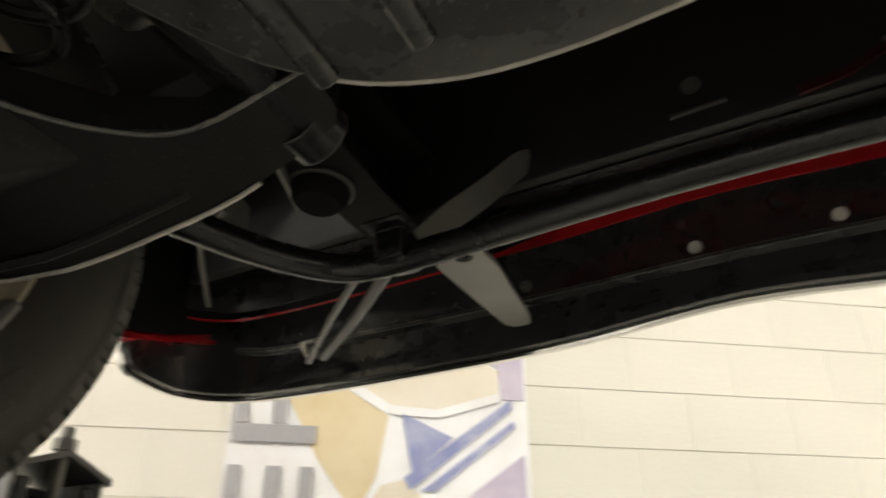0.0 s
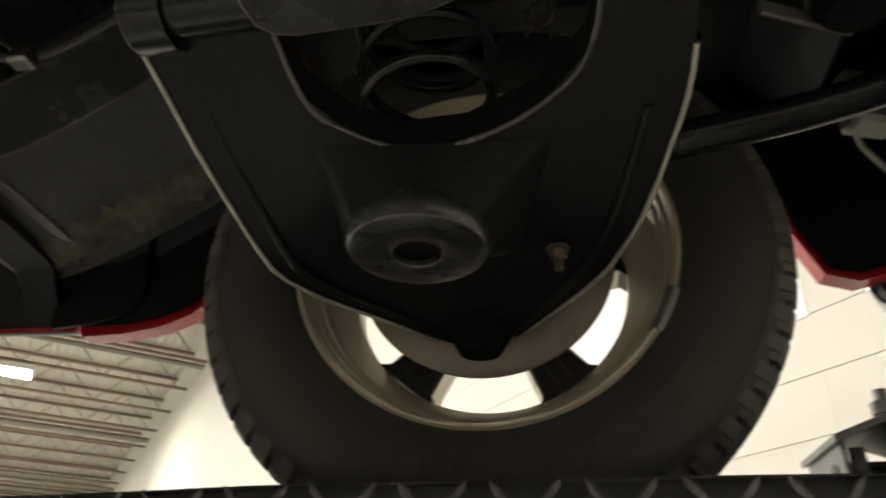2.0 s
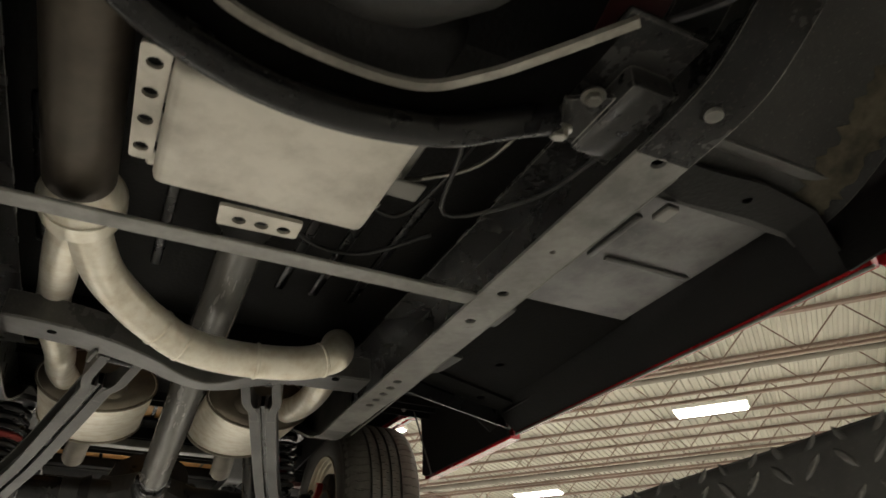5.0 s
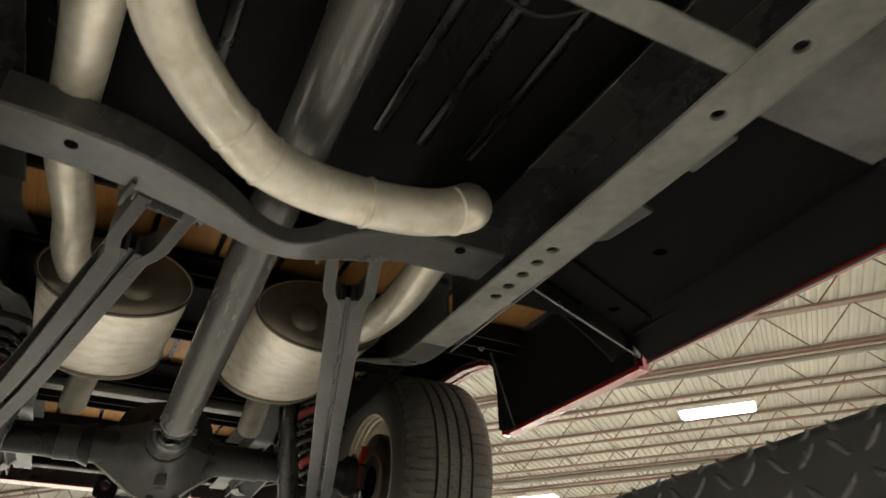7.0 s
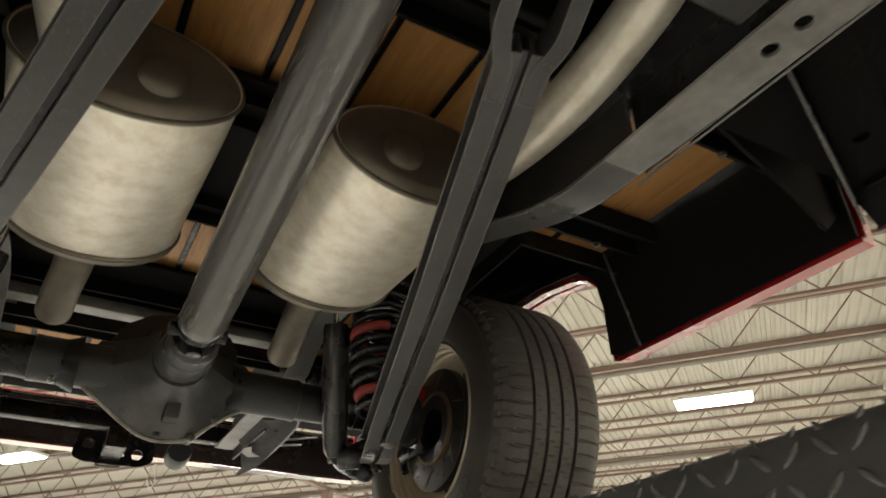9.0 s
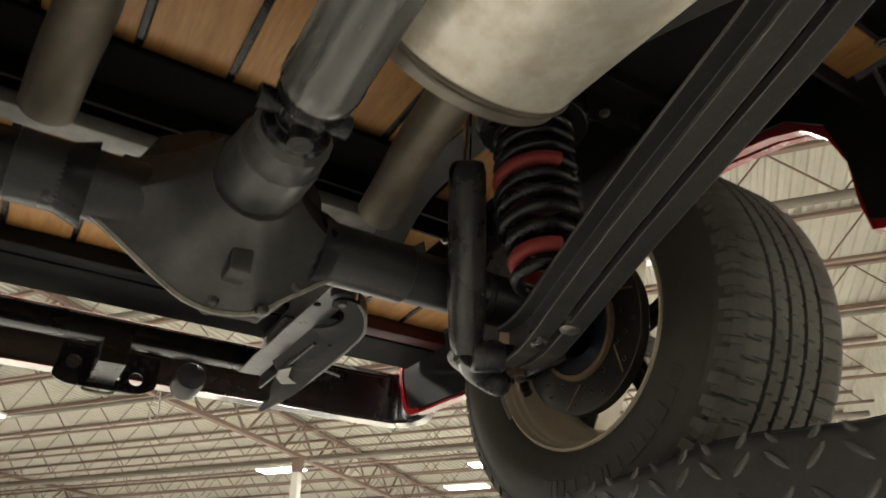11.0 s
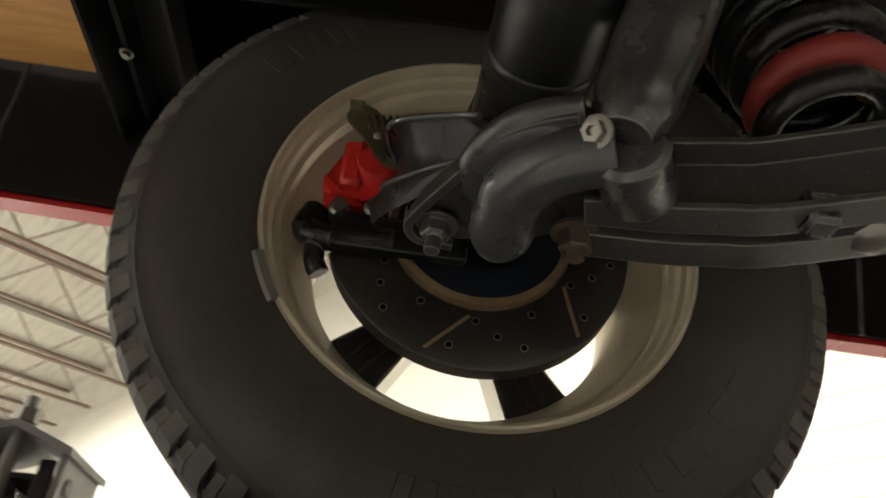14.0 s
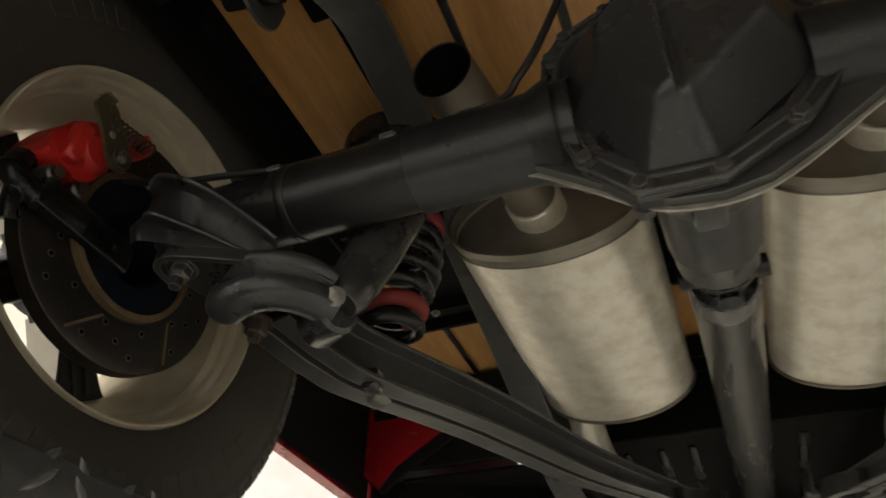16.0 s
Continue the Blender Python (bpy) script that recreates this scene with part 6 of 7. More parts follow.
for s in (1, -1):
    part("bed_stake", plate([(s * 0.888, 0.665), (s * 0.65, 0.665), (s * 0.66, 0.558), (s * 0.80, 0.47), (s * 0.84, 0.42), (s * 0.886, 0.462)], 0.004, frame3((0, 1.918, 0), (1, 0, 0), (0, 0, 1))), RED, truck, "red front corner panel of the bed")
    # added black sheet that hides the red panel from the front
    part("stake_face", plate([(s * 0.888, 0.665), (s * 0.625, 0.665), (s * 0.635, 0.540), (s * 0.782, 0.452), (s * 0.834, 0.410), (s * 0.888, 0.458)], 0.006, frame3((0, 1.911, 0), (1, 0, 0), (0, 0, 1))), UNDERCOAT, truck)
# hood, grille and roof are unseen, added to keep light from above out
part("hood", sweep([(0, 0.34, 1.04), (0, -0.3, 1.05), (0, -0.62, 1.03), (0, -0.70, 0.98)], [(-0.93, -0.03), (0.93, -0.03), (0.90, 0.02), (0.6, 0.05), (-0.6, 0.05), (-0.90, 0.02)]), RED, truck, "red hood")
part("grille", box((-0.90, -0.70, 0.55), (0.90, -0.66, 1.0), 0.015, 2), BLACK, truck, "dark front grille panel")
part("cab_top", sweep([(0, 0.36, 1.02), (0, 0.62, 1.40), (0, 0.80, 1.58), (0, 1.72, 1.58), (0, 1.84, 1.04)], [(-0.80, -0.02), (0.80, -0.02), (0.80, 0.02), (-0.80, 0.02)]), RED, truck, "red cab roof")
part("tailgate", box((-0.80, 3.905, 0.735), (0.80, 3.945, 1.02), 0.012, 2), RED, truck, "red tailgate")

# engine above the front crossmember
eng = part("engine_block", join(box((-0.22, -0.25, 0.47), (0.22, 0.45, 0.85), 0.04, 2), box((-0.13, -0.20, 0.40), (0.13, 0.40, 0.49), 0.04, 3)), BLACK, truck, "black engine block and oil pan")
part("bell_housing", lathe([(0, 0.10), (0, 0.19), (0.03, 0.20), (0.12, 0.17), (0.18, 0.13), (0.18, 0)], 40, facing((0, 0.43, 0.53), (0, 1, 0))), TOE, eng, "dusty black bell housing")
part("oil_sump", box((-0.050, 0.235, 0.343), (0.076, 0.398, 0.44), 0.028, 4), END_CAP, eng, "dull bare alloy oil sump")
part("oil_filter", lathe([(0, 0.0), (0, 0.037), (0.008, 0.040), (0.098, 0.040), (0.108, 0.036), (0.114, 0.026), (0.116, 0)], 36, facing((0.150, 0.372, 0.535), (0.05, 0.10, -1))), EXHAUST_DULL, eng, "pale spin-on oil filter")
part("starter", join(lathe([(0, 0), (0, 0.05), (0.16, 0.05), (0.17, 0.04), (0.17, 0)], 30, facing((-0.17, 0.22, 0.50), (0, 1, 0))), lathe([(0, 0), (0, 0.025), (0.1, 0.025), (0.1, 0)], 20, facing((-0.22, 0.25, 0.54), (0, 1, 0)))), CASTING, eng)
for s in (1, -1):
    part("exhaust_manifold", tube([(s * 0.24, -0.18, 0.62), (s * 0.275, 0.0, 0.60), (s * 0.275, 0.22, 0.585), (s * 0.262, 0.42, 0.52)], 0.034, 16), EXHAUST_DULL, eng, "dull exhaust manifold")
part("flywheel_cover", sweep(curve([(-0.20, 0.50, 0.52), (-0.14, 0.52, 0.445), (-0.03, 0.53, 0.415), (0.08, 0.52, 0.43), (0.17, 0.50, 0.50)], 6), [(-0.05, -0.006), (0.05, -0.006), (0.05, 0.006), (-0.05, 0.006)]), BLACK, eng, "curved black flywheel cover")
fu = part("fuel_line", join(tube([(0.35, 0.20, 0.53), (0.352, 0.32, 0.49), (0.345, 0.42, 0.425), (0.30, 0.52, 0.44)], 0.005, 8), tube([(0.358, 0.22, 0.545), (0.358, 0.33, 0.505), (0.348, 0.425, 0.44), (0.33, 0.50, 0.50)], 0.004, 8)), CABLE, truck, "pair of thin black fuel lines")
part("line_clamp", box((0.333, 0.405, 0.412), (0.352, 0.428, 0.437), 0.003, 1), STEEL, fu)
# ---- bed floor, rear frame parts, bumper and hitch ----
bedfloor = part("bed_floor", box((-0.617, 1.90, 0.668), (0.617, 3.90, 0.672)), BLACK, truck, "pine plank bed floor with steel strips")
px = -0.85
while px < 0.84:
    over_wheel = max(abs(px), abs(px + 0.14)) > 0.62
    for ya, yb in (((1.905, 2.44), (3.37, 3.90)) if over_wheel else ((1.905, 3.90),)):
        part("plank", box((px + 0.004, ya, 0.648), (px + 0.138, yb, 0.668), 0.0015, 1), WOOD, bedfloor, "varnished orange pine plank")
        part("skid_strip", box((px - 0.009, ya, 0.642), (px + 0.003, yb, 0.647), 0.001, 1), BLACK, bedfloor)
    px += 0.142
for s in (1, -1):
    for ya, yb in ((1.90, 2.44), (3.37, 3.90)):
        part("outer_pan", box((0.619, ya, 0.668), (0.86, yb, 0.672), m=Matrix.Diagonal((s, 1, 1, 1))), BLACK, bedfloor)
# added sheet, in place of deep sills that leave the planks dark
part("under_panel", box((-0.60, 2.24, 0.618), (0.60, 2.70, 0.634), 0.003, 1), UNDERCOAT, bedfloor, "added black panel below the planks, for the deep sills")
part("centre_sill", box((-0.45, 2.955, 0.628), (0.45, 3.060, 0.640), 0.003, 1), MATT_BLACK, bedfloor, "wide black centre sill below the planks")
# red sill ends, coloured dark for the shade under the bed
for s in (1, -1):
    part("red_sill", box((0.53, 3.668, 0.604), (0.86, 3.722, 0.646), 0.006, 2, Matrix.Diagonal((s, 1, 1, 1))), RED_SHADED, bedfloor, "red face of the rear bed sill, in shaded red")
part("sill_face", box((-0.529, 3.668, 0.604), (0.529, 3.722, 0.646), 0.006, 2), UNDERCOAT, bedfloor)
part("rear_sill", box((-0.86, 3.724, 0.600), (0.86, 3.895, 0.646), 0.006, 2), UNDERCOAT, bedfloor, "black rear bed sill")
for i, y in enumerate((1.96, 2.30, 2.62, 3.10, 3.33)):
    w = 0.60 if 2.5 < y < 3.2 else 0.86
    sill = part("cross_sill", sweep([(-w, y, 0.59), (w, y, 0.59)], [(-0.034, 0.0), (-0.034, 0.048), (0.034, 0.048), (0.034, 0.0), (0.027, 0.0), (0.027, 0.043), (-0.027, 0.043), (-0.027, 0.0)]), UNDERCOAT, bedfloor, "black steel bed cross sill")
    for bx in ((0.52, -0.52) if w < 0.7 else (0.53, 0.745, -0.53, -0.745)):
        part("sill_bolt", bolt((bx, y + 0.03, 0.59), (0, 0, -1), 0.006, 0.007), STEEL, sill)
for s in (1, -1):
    wh = [(2.42, 0.60), (2.45, 0.75), (2.58, 0.86), (2.91, 0.91), (3.22, 0.86), (3.36, 0.75), (3.39, 0.56)]
    part("wheel_house", sweep(curve([(s * 0.76, y, z) for y, z in wh], 4), [(0, -0.14), (0.006, -0.14), (0.006, 0.14), (0, 0.14)], up=(1, 0, 0)), UNDERCOAT, bedfloor, "black undercoated rear wheel house")
    part("wheel_house_wall", plate([(2.42, 0.60)] + wh[1:], 0.006, frame3((s * 0.615, 0, 0), (0, 1, 0), (0, 0, 1))), UNDERCOAT, bedfloor)
    for y0, z0, y1, z1, x1 in ((2.372, 0.398, 2.37, 0.60, 0.80), (3.531, 0.455, 3.50, 0.60, 0.80)):
        part("side_stay", tube([(s * 0.868, y0, z0), (s * x1, y1, z1)], 0.0032, 8, smooth=False), CHASSIS, bedfloor, "thin dark steel stay to the bed side")
# frame behind the axle
part("rear_crossmember", box((-0.37, 3.10, 0.563), (0.37, 3.15, 0.592), 0.004, 2), FLANGE_PALE, truck, "pale grey rear frame crossmember")
for s in (1, -1):
    hk = [(0.335, 3.262), (0.352, 3.240), (0.386, 3.246), (0.420, 3.288), (0.452, 3.350), (0.470, 3.418), (0.484, 3.61), (0.490, 3.87), (0.478, 4.08), (0.462, 4.085), (0.452, 3.95), (0.420, 3.86), (0.402, 3.76), (0.362, 3.72), (0.330, 3.66),
          (0.322, 3.52), (0.346, 3.492), (0.376, 3.485), (0.386, 3.405), (0.395, 3.335), (0.378, 3.300), (0.360, 3.288), (0.345, 3.292)]
    bent = plate(rounded([(s * x, y) for x, y in hk], 0.012), 0.007, Matrix.Translation((0, 0, 0.452)), [(s * 0.43, 3.49, 0.005), (s * 0.405, 3.60, 0.005)])
    bmesh.ops.subdivide_edges(bent, edges=bent.edges[:], cuts=3, use_grid_fill=True)
    for v in bent.verts:
        q = max(0.0, min(1.0, (v.co.y - 3.38) / 0.10, (4.0 - v.co.y) / 0.15))
        v.co.z += 0.55 * q * max(0.0, 0.428 - abs(v.co.x)) - 0.05 * q * max(0.0, v.co.y - 3.70)
    b = part("hitch_arm", bent, UNDERCOAT, truck, "dusty black hooked and folded hitch side arm", smooth=25)
    part("outer_flange", sweep(curve([(s * x, y, 0.462) for x, y in hk[2:9]], 5), [(-0.003, -0.012), (0.003, -0.012), (0.003, 0.018), (-0.003, 0.018)]), AXLE_PAINT, b)
    part("arm_web", box((0.400, 3.52, 0.458), (0.407, 3.90, 0.53), 0.002, 1, Matrix.Diagonal((s, 1, 1, 1))), AXLE_PAINT, b)
    part("hook_pad", lathe([(0, 0.028), (0.018, 0.026), (0.022, 0.02), (0.022, 0)], 24, facing((s * 0.357, 3.262, 0.479), (0, 0, -1))), AXLE_PAINT, b)
    part("arm_bolt", bolt((s * 0.357, 3.262, 0.456), (0, 0, -1), 0.010, 0.008), CHASSIS, b)
    part("bracket_tip", plate([(s * 0.385, 3.70), (s * 0.405, 3.665), (s * 0.425, 3.74), (s * 0.462, 3.775), (s * 0.43, 3.80), (s * 0.40, 3.76)], 0.004, Matrix.Translation((0, 0, 0.447))), GALV, b, "bright bent bracket tip")
    # holes shown by black discs below the rail
    for hx, hy in ((0.373, 3.192), (0.359, 3.234), (0.335, 3.348)):
        part("rail_hole", lathe([(0, 0.0085), (0.0018, 0.0085), (0.0018, 0)], 16, facing((s * hx, hy, 0.4795), (0, 0, -1))), HOLE_SHADE, b)
    bush = part("bar_bushing", lathe([(-0.03, 0.012), (-0.03, 0.024), (0.03, 0.024), (0.03, 0.012)], 28, facing((s * 0.420, 3.094, 0.488), (s, 0.25, -0.1)), True), BLACK, truck, "black rubber bushing on the frame rail")
    part("bushing_strap", sweep(curve([(s * 0.397, 3.127, 0.512), (s * 0.407, 3.127, 0.478), (s * 0.414, 3.097, 0.460), (s * 0.418, 3.062, 0.475), (s * 0.414, 3.057, 0.51)], 5), [(-0.016, -0.002), (0.016, -0.002), (0.016, 0.002), (-0.016, 0.002)], (1, 0.2, 0)), CASTING, bush)
    part("bushing_bolt", bolt((s * 0.450, 3.102, 0.485), (s, 0.25, -0.1), 0.010, 0.012, 0.014), STEEL, bush)
RB = [(-0.965, 3.93), (-0.975, 3.99), (-0.965, 4.05), (-0.93, 4.085), (-0.86, 4.10), (-0.3, 4.105), (0.3, 4.105), (0.86, 4.10), (0.93, 4.085), (0.965, 4.05), (0.975, 3.99), (0.965, 3.93)]
rpath = curve([(x, y, 0.485 + (0.012 if y < 3.94 else 0.0)) for x, y in RB], 5)
rb = part("rear_bumper", sweep(rpath, [(0.0, 0.0), (-0.018, -0.010), (-0.022, 0.0), (-0.03, 0.05), (-0.03, 0.11), (-0.018, 0.16), (0.006, 0.17), (0.006, 0.167), (-0.014, 0.157), (-0.026, 0.11), (-0.026, 0.05), (-0.018, 0.003), (-0.002, 0.004)]), CHROME, truck,
          "bright steel rear bumper")
part("bumper_back", sweep(rpath, [(0.001, 0.006), (-0.0165, 0.005), (-0.024, 0.05), (-0.024, 0.11), (-0.012, 0.155), (-0.008, 0.154), (-0.02, 0.11), (-0.02, 0.052), (-0.013, 0.010), (0.001, 0.011)]), BLACK, rb, "black back of the rear bumper")
for s in (1, -1):
    part("corner_lip", sweep(curve([(s * 0.882, y, z) for y, z in ((3.860, 0.464), (3.900, 0.469), (3.928, 0.487), (3.952, 0.540), (3.968, 0.600), (3.960, 0.640), (3.93, 0.648))], 4), [(-0.009, -0.004), (0.009, -0.004), (0.009, 0.004), (-0.009, 0.004)], (1, 0, 0)), RED, truck, "red folded rear edge of the bed side")
for s in (1, -1):
    for pa, pb in (((0.492, 3.650, 0.476), (0.735, 4.010, 0.612)), ((0.484, 3.678, 0.464), (0.660, 3.960, 0.560))):
        part("bumper_brace", tube([(s * pa[0], pa[1], pa[2]), (s * pb[0], pb[1], pb[2])], 0.0035, 8, smooth=False), GALV, rb, "thin bright bumper brace rod")
hitch = part("hitch_tube", box((-0.46, 3.86, 0.50), (0.46, 3.915, 0.555), 0.008, 2), BLACK, truck, "black square trailer hitch tube")
part("receiver", sweep([(0.02, 3.86, 0.475), (0.02, 4.06, 0.475)], [(-0.032, -0.032), (0.032, -0.032), (0.032, 0.032), (-0.032, 0.032)]), BLACK, hitch, "black hitch receiver")
part("chain_plate", plate(rounded([(-0.12, -0.05), (-0.08, -0.065), (0.10, -0.065), (0.14, -0.045), (0.14, 0.045), (-0.11, 0.05)], 0.015), 0.008, frame3((0.02, 4.052, 0.495), (1, 0, 0), (0, 0, 1)), [(-0.075, -0.005, 0.018), (0.085, -0.025, 0.018), (-0.01, -0.02, 0.006), (0.02, 0.0, 0.005), (0.04, -0.03, 0.005)]), BLACK, hitch,
     "black safety chain plate with holes")
part("receiver_ring", tube([(-0.018, 4.06, 0.44), (-0.01, 4.06, 0.425), (0.05, 4.06, 0.425), (0.058, 4.06, 0.44), (0.05, 4.06, 0.452), (-0.01, 4.06, 0.452), (-0.018, 4.06, 0.44)], 0.005, 8), STEEL, hitch, "bright receiver ring")
part("plug", lathe([(0, 0), (0, 0.040), (0.02, 0.043), (0.07, 0.04), (0.07, 0)], 28, facing((0.238, 4.0, 0.492), (0, 1, -0.2))), BLACK, hitch, "black round trailer plug socket")
part("cable_loop", tube([(0.17, 4.05, 0.45), (0.155, 4.05, 0.40), (0.165, 4.05, 0.37), (0.18, 4.05, 0.385), (0.175, 4.05, 0.45)], 0.002, 6), COLUMN, hitch, "white cord loop")
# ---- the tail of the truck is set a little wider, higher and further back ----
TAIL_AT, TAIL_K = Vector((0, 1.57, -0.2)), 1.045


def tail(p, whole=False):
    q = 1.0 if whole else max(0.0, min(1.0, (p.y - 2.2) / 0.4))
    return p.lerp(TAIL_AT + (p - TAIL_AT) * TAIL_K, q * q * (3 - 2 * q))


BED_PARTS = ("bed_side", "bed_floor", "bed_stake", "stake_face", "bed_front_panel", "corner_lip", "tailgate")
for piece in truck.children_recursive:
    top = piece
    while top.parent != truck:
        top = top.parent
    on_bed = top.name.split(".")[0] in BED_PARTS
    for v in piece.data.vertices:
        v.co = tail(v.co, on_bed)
# ---- four-post lift ----
def lip_height(y):
    """The guard lip is bowed: its height above the deck along the runway."""
    t = [(-1.2, 0.056), (-0.2, 0.053), (0.1, 0.051), (0.45, 0.043), (0.78, 0.039), (1.74, 0.024), (2.15, 0.023), (2.38, 0.030), (2.54, 0.044), (2.68, 0.033), (2.83, 0.022), (3.0, 0.015), (3.2, 0.010), (4.8, 0.010)]
    for (a, za), (b, zb) in zip(t, t[1:]):
        if y <= b:
            q = max(0.0, (y - a) / (b - a))
            q = q * q * (3 - 2 * q)
            return za + (zb - za) * q
    return t[-1][1]


def runway(s):
    r = thing("lift_runway", "black tread-plate runway of a four-post lift under the wheels", "lift", "lift runways")
    x0, x1 = 0.500, 0.94
    y0, y1 = -1.15, 4.75
    prof = [(0.012, -0.16), (0.0, -0.15), (0.0, -0.01), (0.001, 0.6), (0.004, 0.86), (0.010, 0.97), (0.018, 1.0), (0.026, 0.96), (0.034, 0.3), (0.040, 0.0), (x1 - x0 - 0.012, 0.0), (x1 - x0, -0.012), (x1 - x0, -0.16)]
    bm = bmesh.new()
    rows = []
    n = 118
    for i in range(n + 1):
        y = y0 + (y1 - y0) * i / n
        h = lip_height(y)
        rows.append([bm.verts.new((s * (x0 + a), y, b * h if b > 0 else b)) for a, b in prof])
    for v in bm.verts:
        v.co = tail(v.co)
    for ra, rb_ in zip(rows, rows[1:]):
        for j in range(len(prof)):
            k = (j + 1) % len(prof)
            bm.faces.new((ra[j], ra[k], rb_[k], rb_[j]))
    bm.faces.new(rows[0])
    bm.faces.new(rows[-1][::-1])
    part("deck_plate", bm, PLATE, r)
    # raised lozenges on the inner skirt
    verts, faces = [], []

    def add(cy, cz, ang, inset=0.0):
        c, sn = math.cos(ang), math.sin(ang)
        base = len(verts)
        L, W, H = 0.0165, 0.0040, 0.0022
        ringp = [(-L, 0), (-L * 0.55, -W * 0.85), (0, -W), (L * 0.55, -W * 0.85), (L, 0), (L * 0.55, W * 0.85), (0, W), (-L * 0.55, W * 0.85)]
        for q, h in ((1.0, 0.0), (0.84, H * 0.8), (0.55, H)):
            for p, t in ringp:
                verts.append((s * (x0 + inset - h), cy + (p * c - t * sn) * q, cz + (p * sn + t * c) * q))
        for lv in (0, 8):
            for i in range(8):
                j = (i + 1) % 8
                faces.append((base + lv + i, base + lv + j, base + lv + 8 + j, base + lv + 8 + i))
        faces.append(tuple(base + 16 + i for i in range(8)))
    n = 0
    y = -0.75
    while y < 3.75:
        top = lip_height(y) * 0.62
        add(y, lip_height(y) * 0.86 - 0.006, radians(52 if n % 2 else -52), 0.0035)
        for row in range(5):
            add(y, top - 0.016 - row * 0.038, radians(45 if (n + row) % 2 else -45))
        y += 0.038
        n += 1
    me = bpy.data.meshes.new("tread_lug_field")
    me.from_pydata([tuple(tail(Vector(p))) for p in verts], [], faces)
    me.materials.append(PLATE_WORN)
    ob = new("tread_lug_field", me)
    ob.parent = r
    tagged(ob, "worn raised tread lugs", kind="stuff")
    part("wheel_stop", sweep([(s * 0.415, -0.53, 0.0), (s * 0.92, -0.53, 0.0)], [(-s * 0.17, 0.036), (s * 0.12, 0.036), (s * 0.02, 0.108), (-s * 0.01, 0.110)]), BLACK, r, "black folded steel wheel stop")
    ys = [y0 + (y1 - y0) * i / 118 for i in range(119)]
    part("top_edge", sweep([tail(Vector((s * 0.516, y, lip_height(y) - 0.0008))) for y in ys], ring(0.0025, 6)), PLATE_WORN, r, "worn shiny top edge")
    return r


for s in (1, -1):
    runway(s)


def lift_post(x, y, top):
    """A slotted post, open towards the truck, with a folded cap and an adjuster rod."""
    p = thing("lift_post", "black and grey steel lift post on the concrete floor", "lift post", "lift posts")
    p.matrix_basis = Matrix.Translation((x, y, FLOOR_Z)) @ Matrix.Rotation(radians(90 if x > 0 else -90), 4, "Z")
    h = top - FLOOR_Z
    part("back", box((-0.070, -0.085, 0), (0.070, -0.075, h), 0.003, 1), POSTGREY, p)
    for k in (-1, 1):
        part("cheek", box((min(k * 0.068, k * 0.078), -0.085, 0), (max(k * 0.068, k * 0.078), 0.065, h), 0.003, 1), POSTGREY, p, "grey post cheek")
        part("return_flange", box((min(k * 0.045, k * 0.066), 0.057, 0), (max(k * 0.045, k * 0.066), 0.065, h - 0.012), 0.002, 1), BLACK, p)
        # disc painted black like the inside of a hole
        part("cheek_hole", lathe([(0, 0.012), (0.002, 0.012), (0.002, 0)], 16, facing((k * 0.079, 0.03, h - 0.04), (k, 0, 0))), BLACK, p)
    part("core", box((-0.064, -0.072, 0), (0.064, 0.02, h - 0.03), 0.004, 1), BLACK, p, "black post core")
    part("cap", sweep([(0, -0.095, h), (0, 0.075, h)], [(-0.084, -0.006), (0.0, 0.026), (0.084, -0.006), (0.084, 0.004), (0.0, 0.036), (-0.084, 0.004)]), POSTGREY, p, "grey gabled post cap")
    part("ladder_rod", tube([(0, 0.055, h - 0.35), (0, 0.055, h + 0.072)], 0.010, 12, up=(0, 1, 0), smooth=False), GALV, p, "steel adjuster rod")
    part("nut", lathe([(0, 0), (0, 0.018), (0.018, 0.018), (0.018, 0)], 6, facing((0, 0.055, h + 0.036), (0, 0, 1))), GALV, p)
    part("foot", box((-0.2, -0.2, 0), (0.2, 0.2, 0.016), 0.003, 1), POSTGREY, p)


for px_, py_, pt_ in ((1.055, -0.545, 0.205), (1.18, 3.54, 0.202), (-1.055, -0.545, 0.205), (-1.18, 3.54, 0.202)):
    lift_post(px_, py_, pt_)

# cross beams that carry the runways
for y in (-0.545, 3.54):
    solo("lift_beam", box((-0.98, y - 0.07, -0.34), (0.98, y + 0.07, -0.165), 0.008, 2), BLACK, "black steel cross beam under the lift runways", "lift beam", "lift beams")

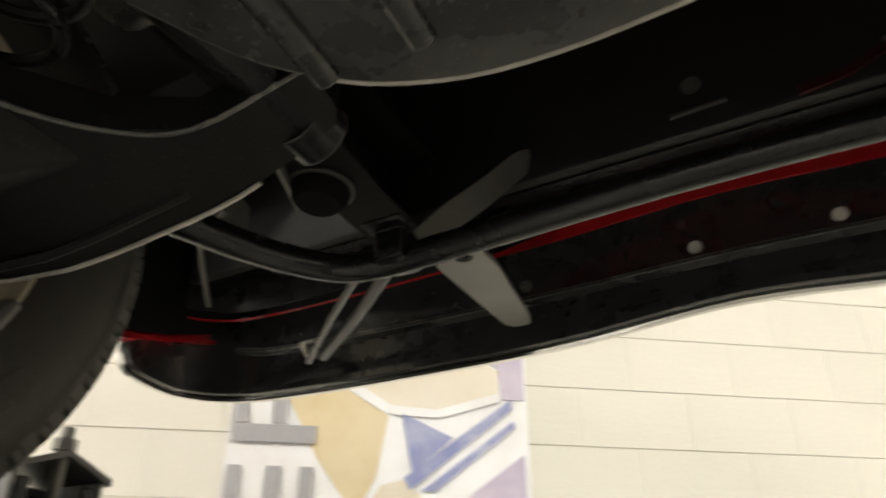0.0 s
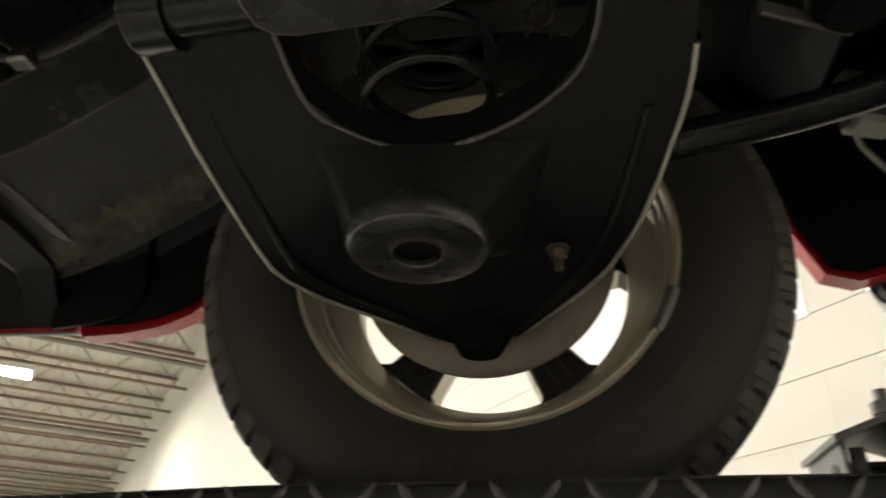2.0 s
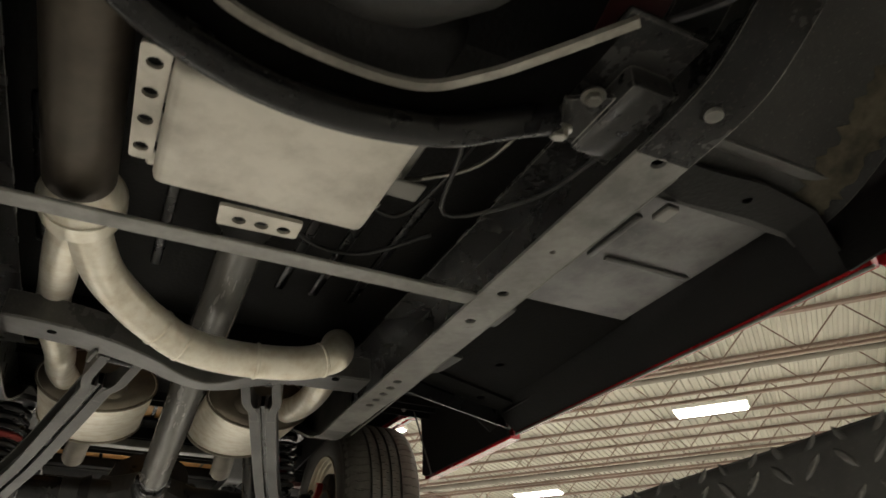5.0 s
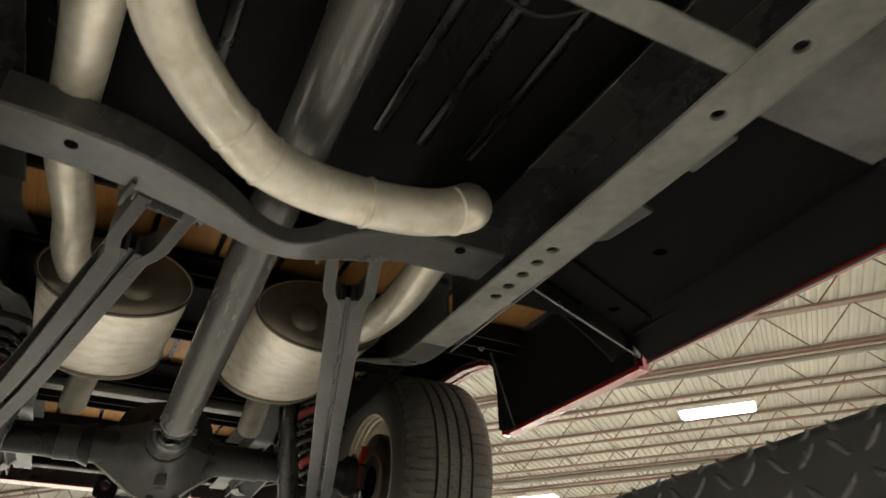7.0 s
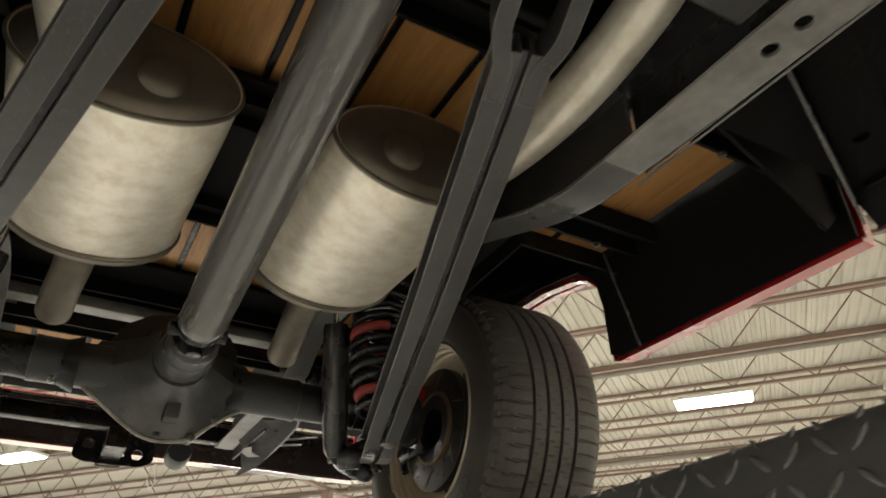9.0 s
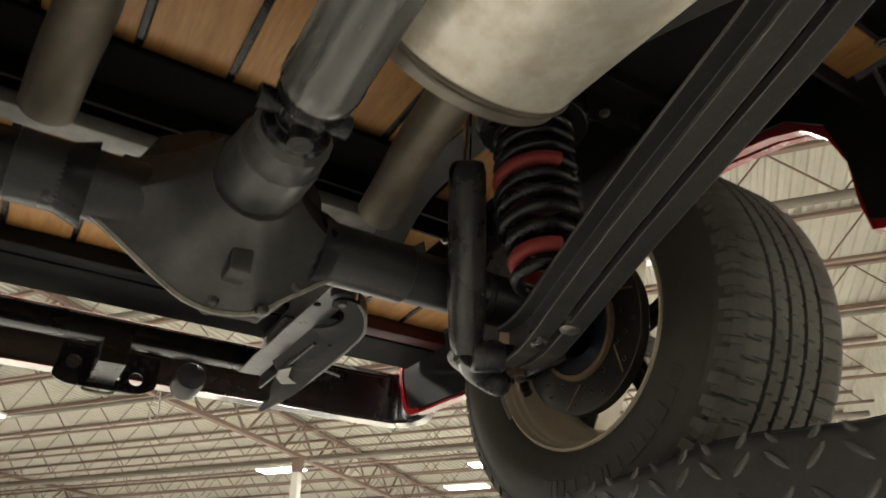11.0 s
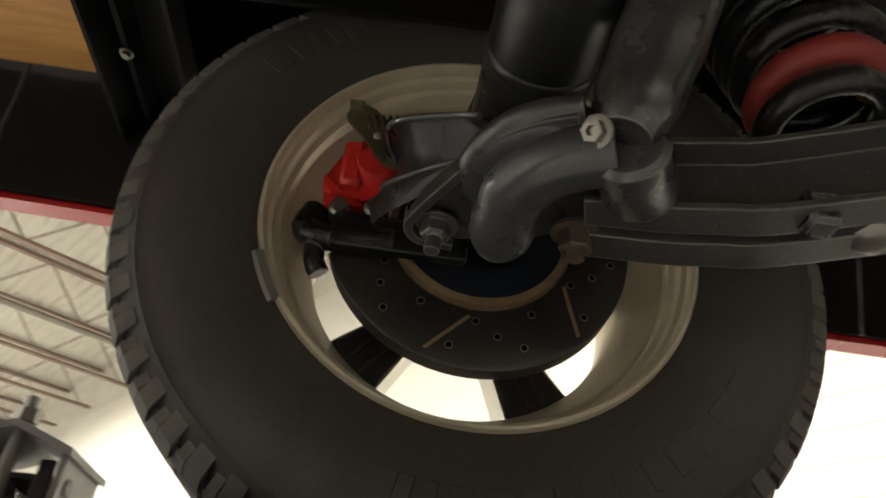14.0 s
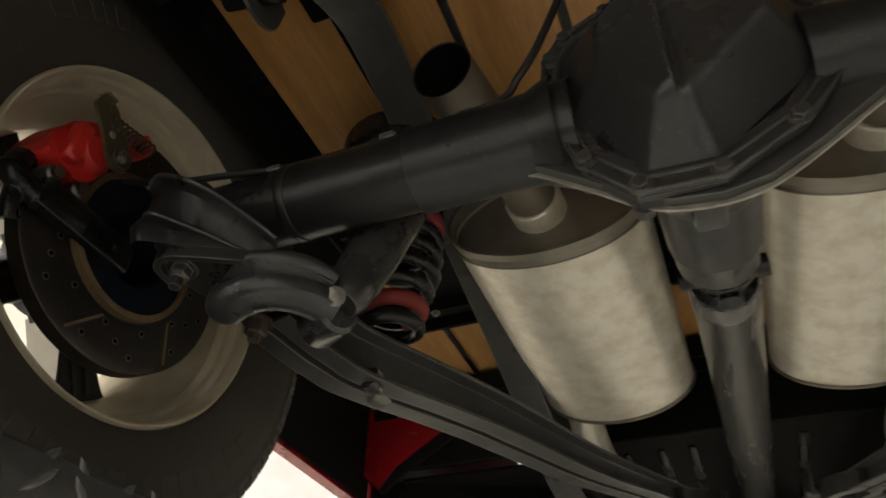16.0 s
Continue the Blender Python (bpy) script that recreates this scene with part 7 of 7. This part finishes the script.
# ---- sign boards on the block wall ----
def sign(u0, u1, z0, z1):
    sg = thing("wall_sign", "printed picture sign in tan, blue and white on the block wall", "sign", "wall signs")
    def at(ua, ub, za, zb, d, mat, nm, poly=None):
        m = HALL @ frame3((0, WALL_V + d, 0), (1, 0, 0), (0, 0, 1))
        pts = poly or [(ua, za), (ub, za), (ub, zb), (ua, zb)]
        part(nm, plate(pts, 0.003, m), mat, sg, smooth=0)
    w, h = u1 - u0, z1 - z0
    at(u0, u1, z0, z1, 0.004, SIGN_WHITE, "board")
    f = lambda a, b: (u0 + a * w, z0 + b * h)
    at(0, 0, 0, 0, 0.008, SIGN_TAN, "tan_panel", [f(0.98, 0.72), f(0.72, 0.79), f(0.485, 0.62), f(0.52, 0.40), f(0.58, 0.28), f(0.71, 0.46), f(0.83, 0.69)])
    at(0, 0, 0, 0, 0.008, SIGN_CREAM, "cream_panel", [f(0.72, 0.80), f(0.37, 0.937), f(0.10, 0.81), f(0.108, 0.70), f(0.315, 0.64), f(0.49, 0.645)])
    at(0, 0, 0, 0, 0.012, SIGN_WHITE, "white_band", [f(0.74, 0.78), f(0.70, 0.80), f(0.47, 0.655), f(0.49, 0.625)])
    at(0, 0, 0, 0, 0.012, SIGN_WHITE, "white_band", [f(0.49, 0.66), f(0.47, 0.625), f(0.31, 0.62), f(0.10, 0.69), f(0.11, 0.72), f(0.32, 0.65)])
    at(0, 0, 0, 0, 0.008, SIGN_PURPLE, "mauve_corner", [f(0.37, 0.945), f(0.30, 0.99), f(0.01, 0.99), f(0.01, 0.70), f(0.09, 0.70), f(0.10, 0.82)])
    at(0, 0, 0, 0, 0.012, SIGN_BLUE, "blue_wedge", [f(0.438, 0.632), f(0.267, 0.55), f(0.40, 0.42)])
    at(0, 0, 0, 0, 0.012, SIGN_BLUE, "blue_stripe", [f(0.428, 0.405), f(0.06, 0.70), f(0.06, 0.66), f(0.408, 0.365)])
    at(0, 0, 0, 0, 0.012, SIGN_BLUE, "blue_stripe", [f(0.367, 0.365), f(0.055, 0.62), f(0.05, 0.595), f(0.326, 0.362)])
    at(0, 0, 0, 0, 0.012, SIGN_PURPLE, "mauve_wheel", [f(0.02, 0.50), f(0.20, 0.36), f(0.30, 0.20), f(0.28, 0.05), f(0.02, 0.05)])
    at(0, 0, 0, 0, 0.008, SIGN_CREAM, "cream_fender", [f(0.50, 0.38), f(0.43, 0.40), f(0.32, 0.30), f(0.34, 0.08), f(0.55, 0.06), f(0.57, 0.25)])
    for b in (0.70, 0.43, 0.16):
        at(0, 0, 0, 0, 0.016, SIGN_GREY, "letter_bar", [f(0.985, b - 0.19), f(0.72, b - 0.19), f(0.72, b - 0.13), f(0.985, b - 0.13)])
        at(0, 0, 0, 0, 0.016, SIGN_GREY, "letter_bar", [f(0.985, b - 0.125), f(0.945, b - 0.125), f(0.945, b), f(0.985, b)])
        at(0, 0, 0, 0, 0.016, SIGN_GREY, "letter_bar", [f(0.865, b - 0.125), f(0.82, b - 0.125), f(0.82, b), f(0.865, b)])
        if b > 0.6:
            at(0, 0, 0, 0, 0.016, SIGN_GREY, "letter_bar", [f(0.94, b - 0.035), f(0.87, b - 0.035), f(0.88, b + 0.006), f(0.93, b + 0.006)])
        else:
            at(0, 0, 0, 0, 0.016, SIGN_GREY, "letter_bar", [f(0.76, b - 0.125), f(0.72, b - 0.125), f(0.72, b), f(0.76, b)])
    return sg


sign(-0.61, 0.36, 0.06, 0.97)


def banner(u0, u1, z0, z1):
    """A white hung banner with pale blue bands."""
    bn = thing("wall_banner", "white banner with pale blue bands on the block wall", "banner")
    m = HALL @ frame3((0, WALL_V + 0.004, 0), (1, 0, 0), (0, 0, 1))
    part("sheet", plate([(u0, z0), (u1, z0), (u1, z1), (u0, z1)], 0.003, m), SIGN_WHITE, bn, smooth=0)
    up = Matrix.Translation((0, 0, 0.004))
    for a, b in ((0.10, 0.22), (0.30, 0.345), (0.62, 0.80)):
        ua, ub = u0 + a * (u1 - u0), u0 + b * (u1 - u0)
        part("pale_band", plate([(ua, z0 + 0.02), (ub, z0 + 0.02), (ub + 0.10, z1 - 0.02), (ua + 0.10, z1 - 0.02)], 0.002, m @ up), SIGN_PALE, bn, smooth=0)
    for a, zz in ((0.42, 0.35), (0.52, 0.6)):
        ua = u0 + a * (u1 - u0)
        part("grey_bar", plate([(ua, z0 + zz * (z1 - z0)), (ua + 0.12, z0 + zz * (z1 - z0)), (ua + 0.12, z0 + zz * (z1 - z0) + 0.05), (ua, z0 + zz * (z1 - z0) + 0.05)], 0.002, m @ up), SIGN_GREY, bn, smooth=0)


banner(1.20, 2.60, 0.95, 2.05)
# ---- painted block wall, blocks last ----
wall = solo("wall_north", box((U0, WALL_V - 0.25, FLOOR_Z), (U1, WALL_V - 0.004, DECK_Z), m=HALL), MORTAR, "cream painted concrete block wall", "wall", kind="structure", smooth=0)
BW, BH, J0 = 0.40, 0.202, 0.552


def block_mesh():
    b = box((0.0001, -0.03, 0.002), (BW - 0.0001, 0.0, BH - 0.002), 0.0012, 1)
    return finish("block", b, WALLPAINT, 0)


blk = block_mesh()
rows_lo = math.ceil((FLOOR_Z - J0) / BH)
far_v, far_f = [], []
for r in range(rows_lo, 20):
    z = J0 + r * BH
    off = 0.2 * (r % 2)
    for k in range(int(U0 / BW), int(18 / BW)):
        u = k * BW + off
        if -3.0 <= u <= 3.4 and 0.3 <= z <= 2.2:
            ob = new("block", blk)
            ob.parent = wall
            ob.matrix_basis = HALL @ Matrix.Translation((u, WALL_V, z))
        else:
            i = len(far_v)
            a, b2, c, d = u, u + BW, z, z + BH
            far_v += [HALL @ Vector(p) for p in ((a, WALL_V, c), (b2, WALL_V, c), (b2, WALL_V, d), (a, WALL_V, d), (a, WALL_V - 0.01, c), (b2, WALL_V - 0.01, c), (b2, WALL_V - 0.01, d), (a, WALL_V - 0.01, d))]
            far_f += [(i, i + 3, i + 2, i + 1), (i, i + 1, i + 5, i + 4), (i + 2, i + 3, i + 7, i + 6), (i + 1, i + 2, i + 6, i + 5), (i + 3, i, i + 4, i + 7)]
me = bpy.data.meshes.new("block_field")
me.from_pydata([tuple(v) for v in far_v], [], far_f)
me.materials.append(WALLPAINT)
ob = new("block_field", me)
ob.parent = wall
tagged(ob, "further cream painted blocks", kind="stuff")
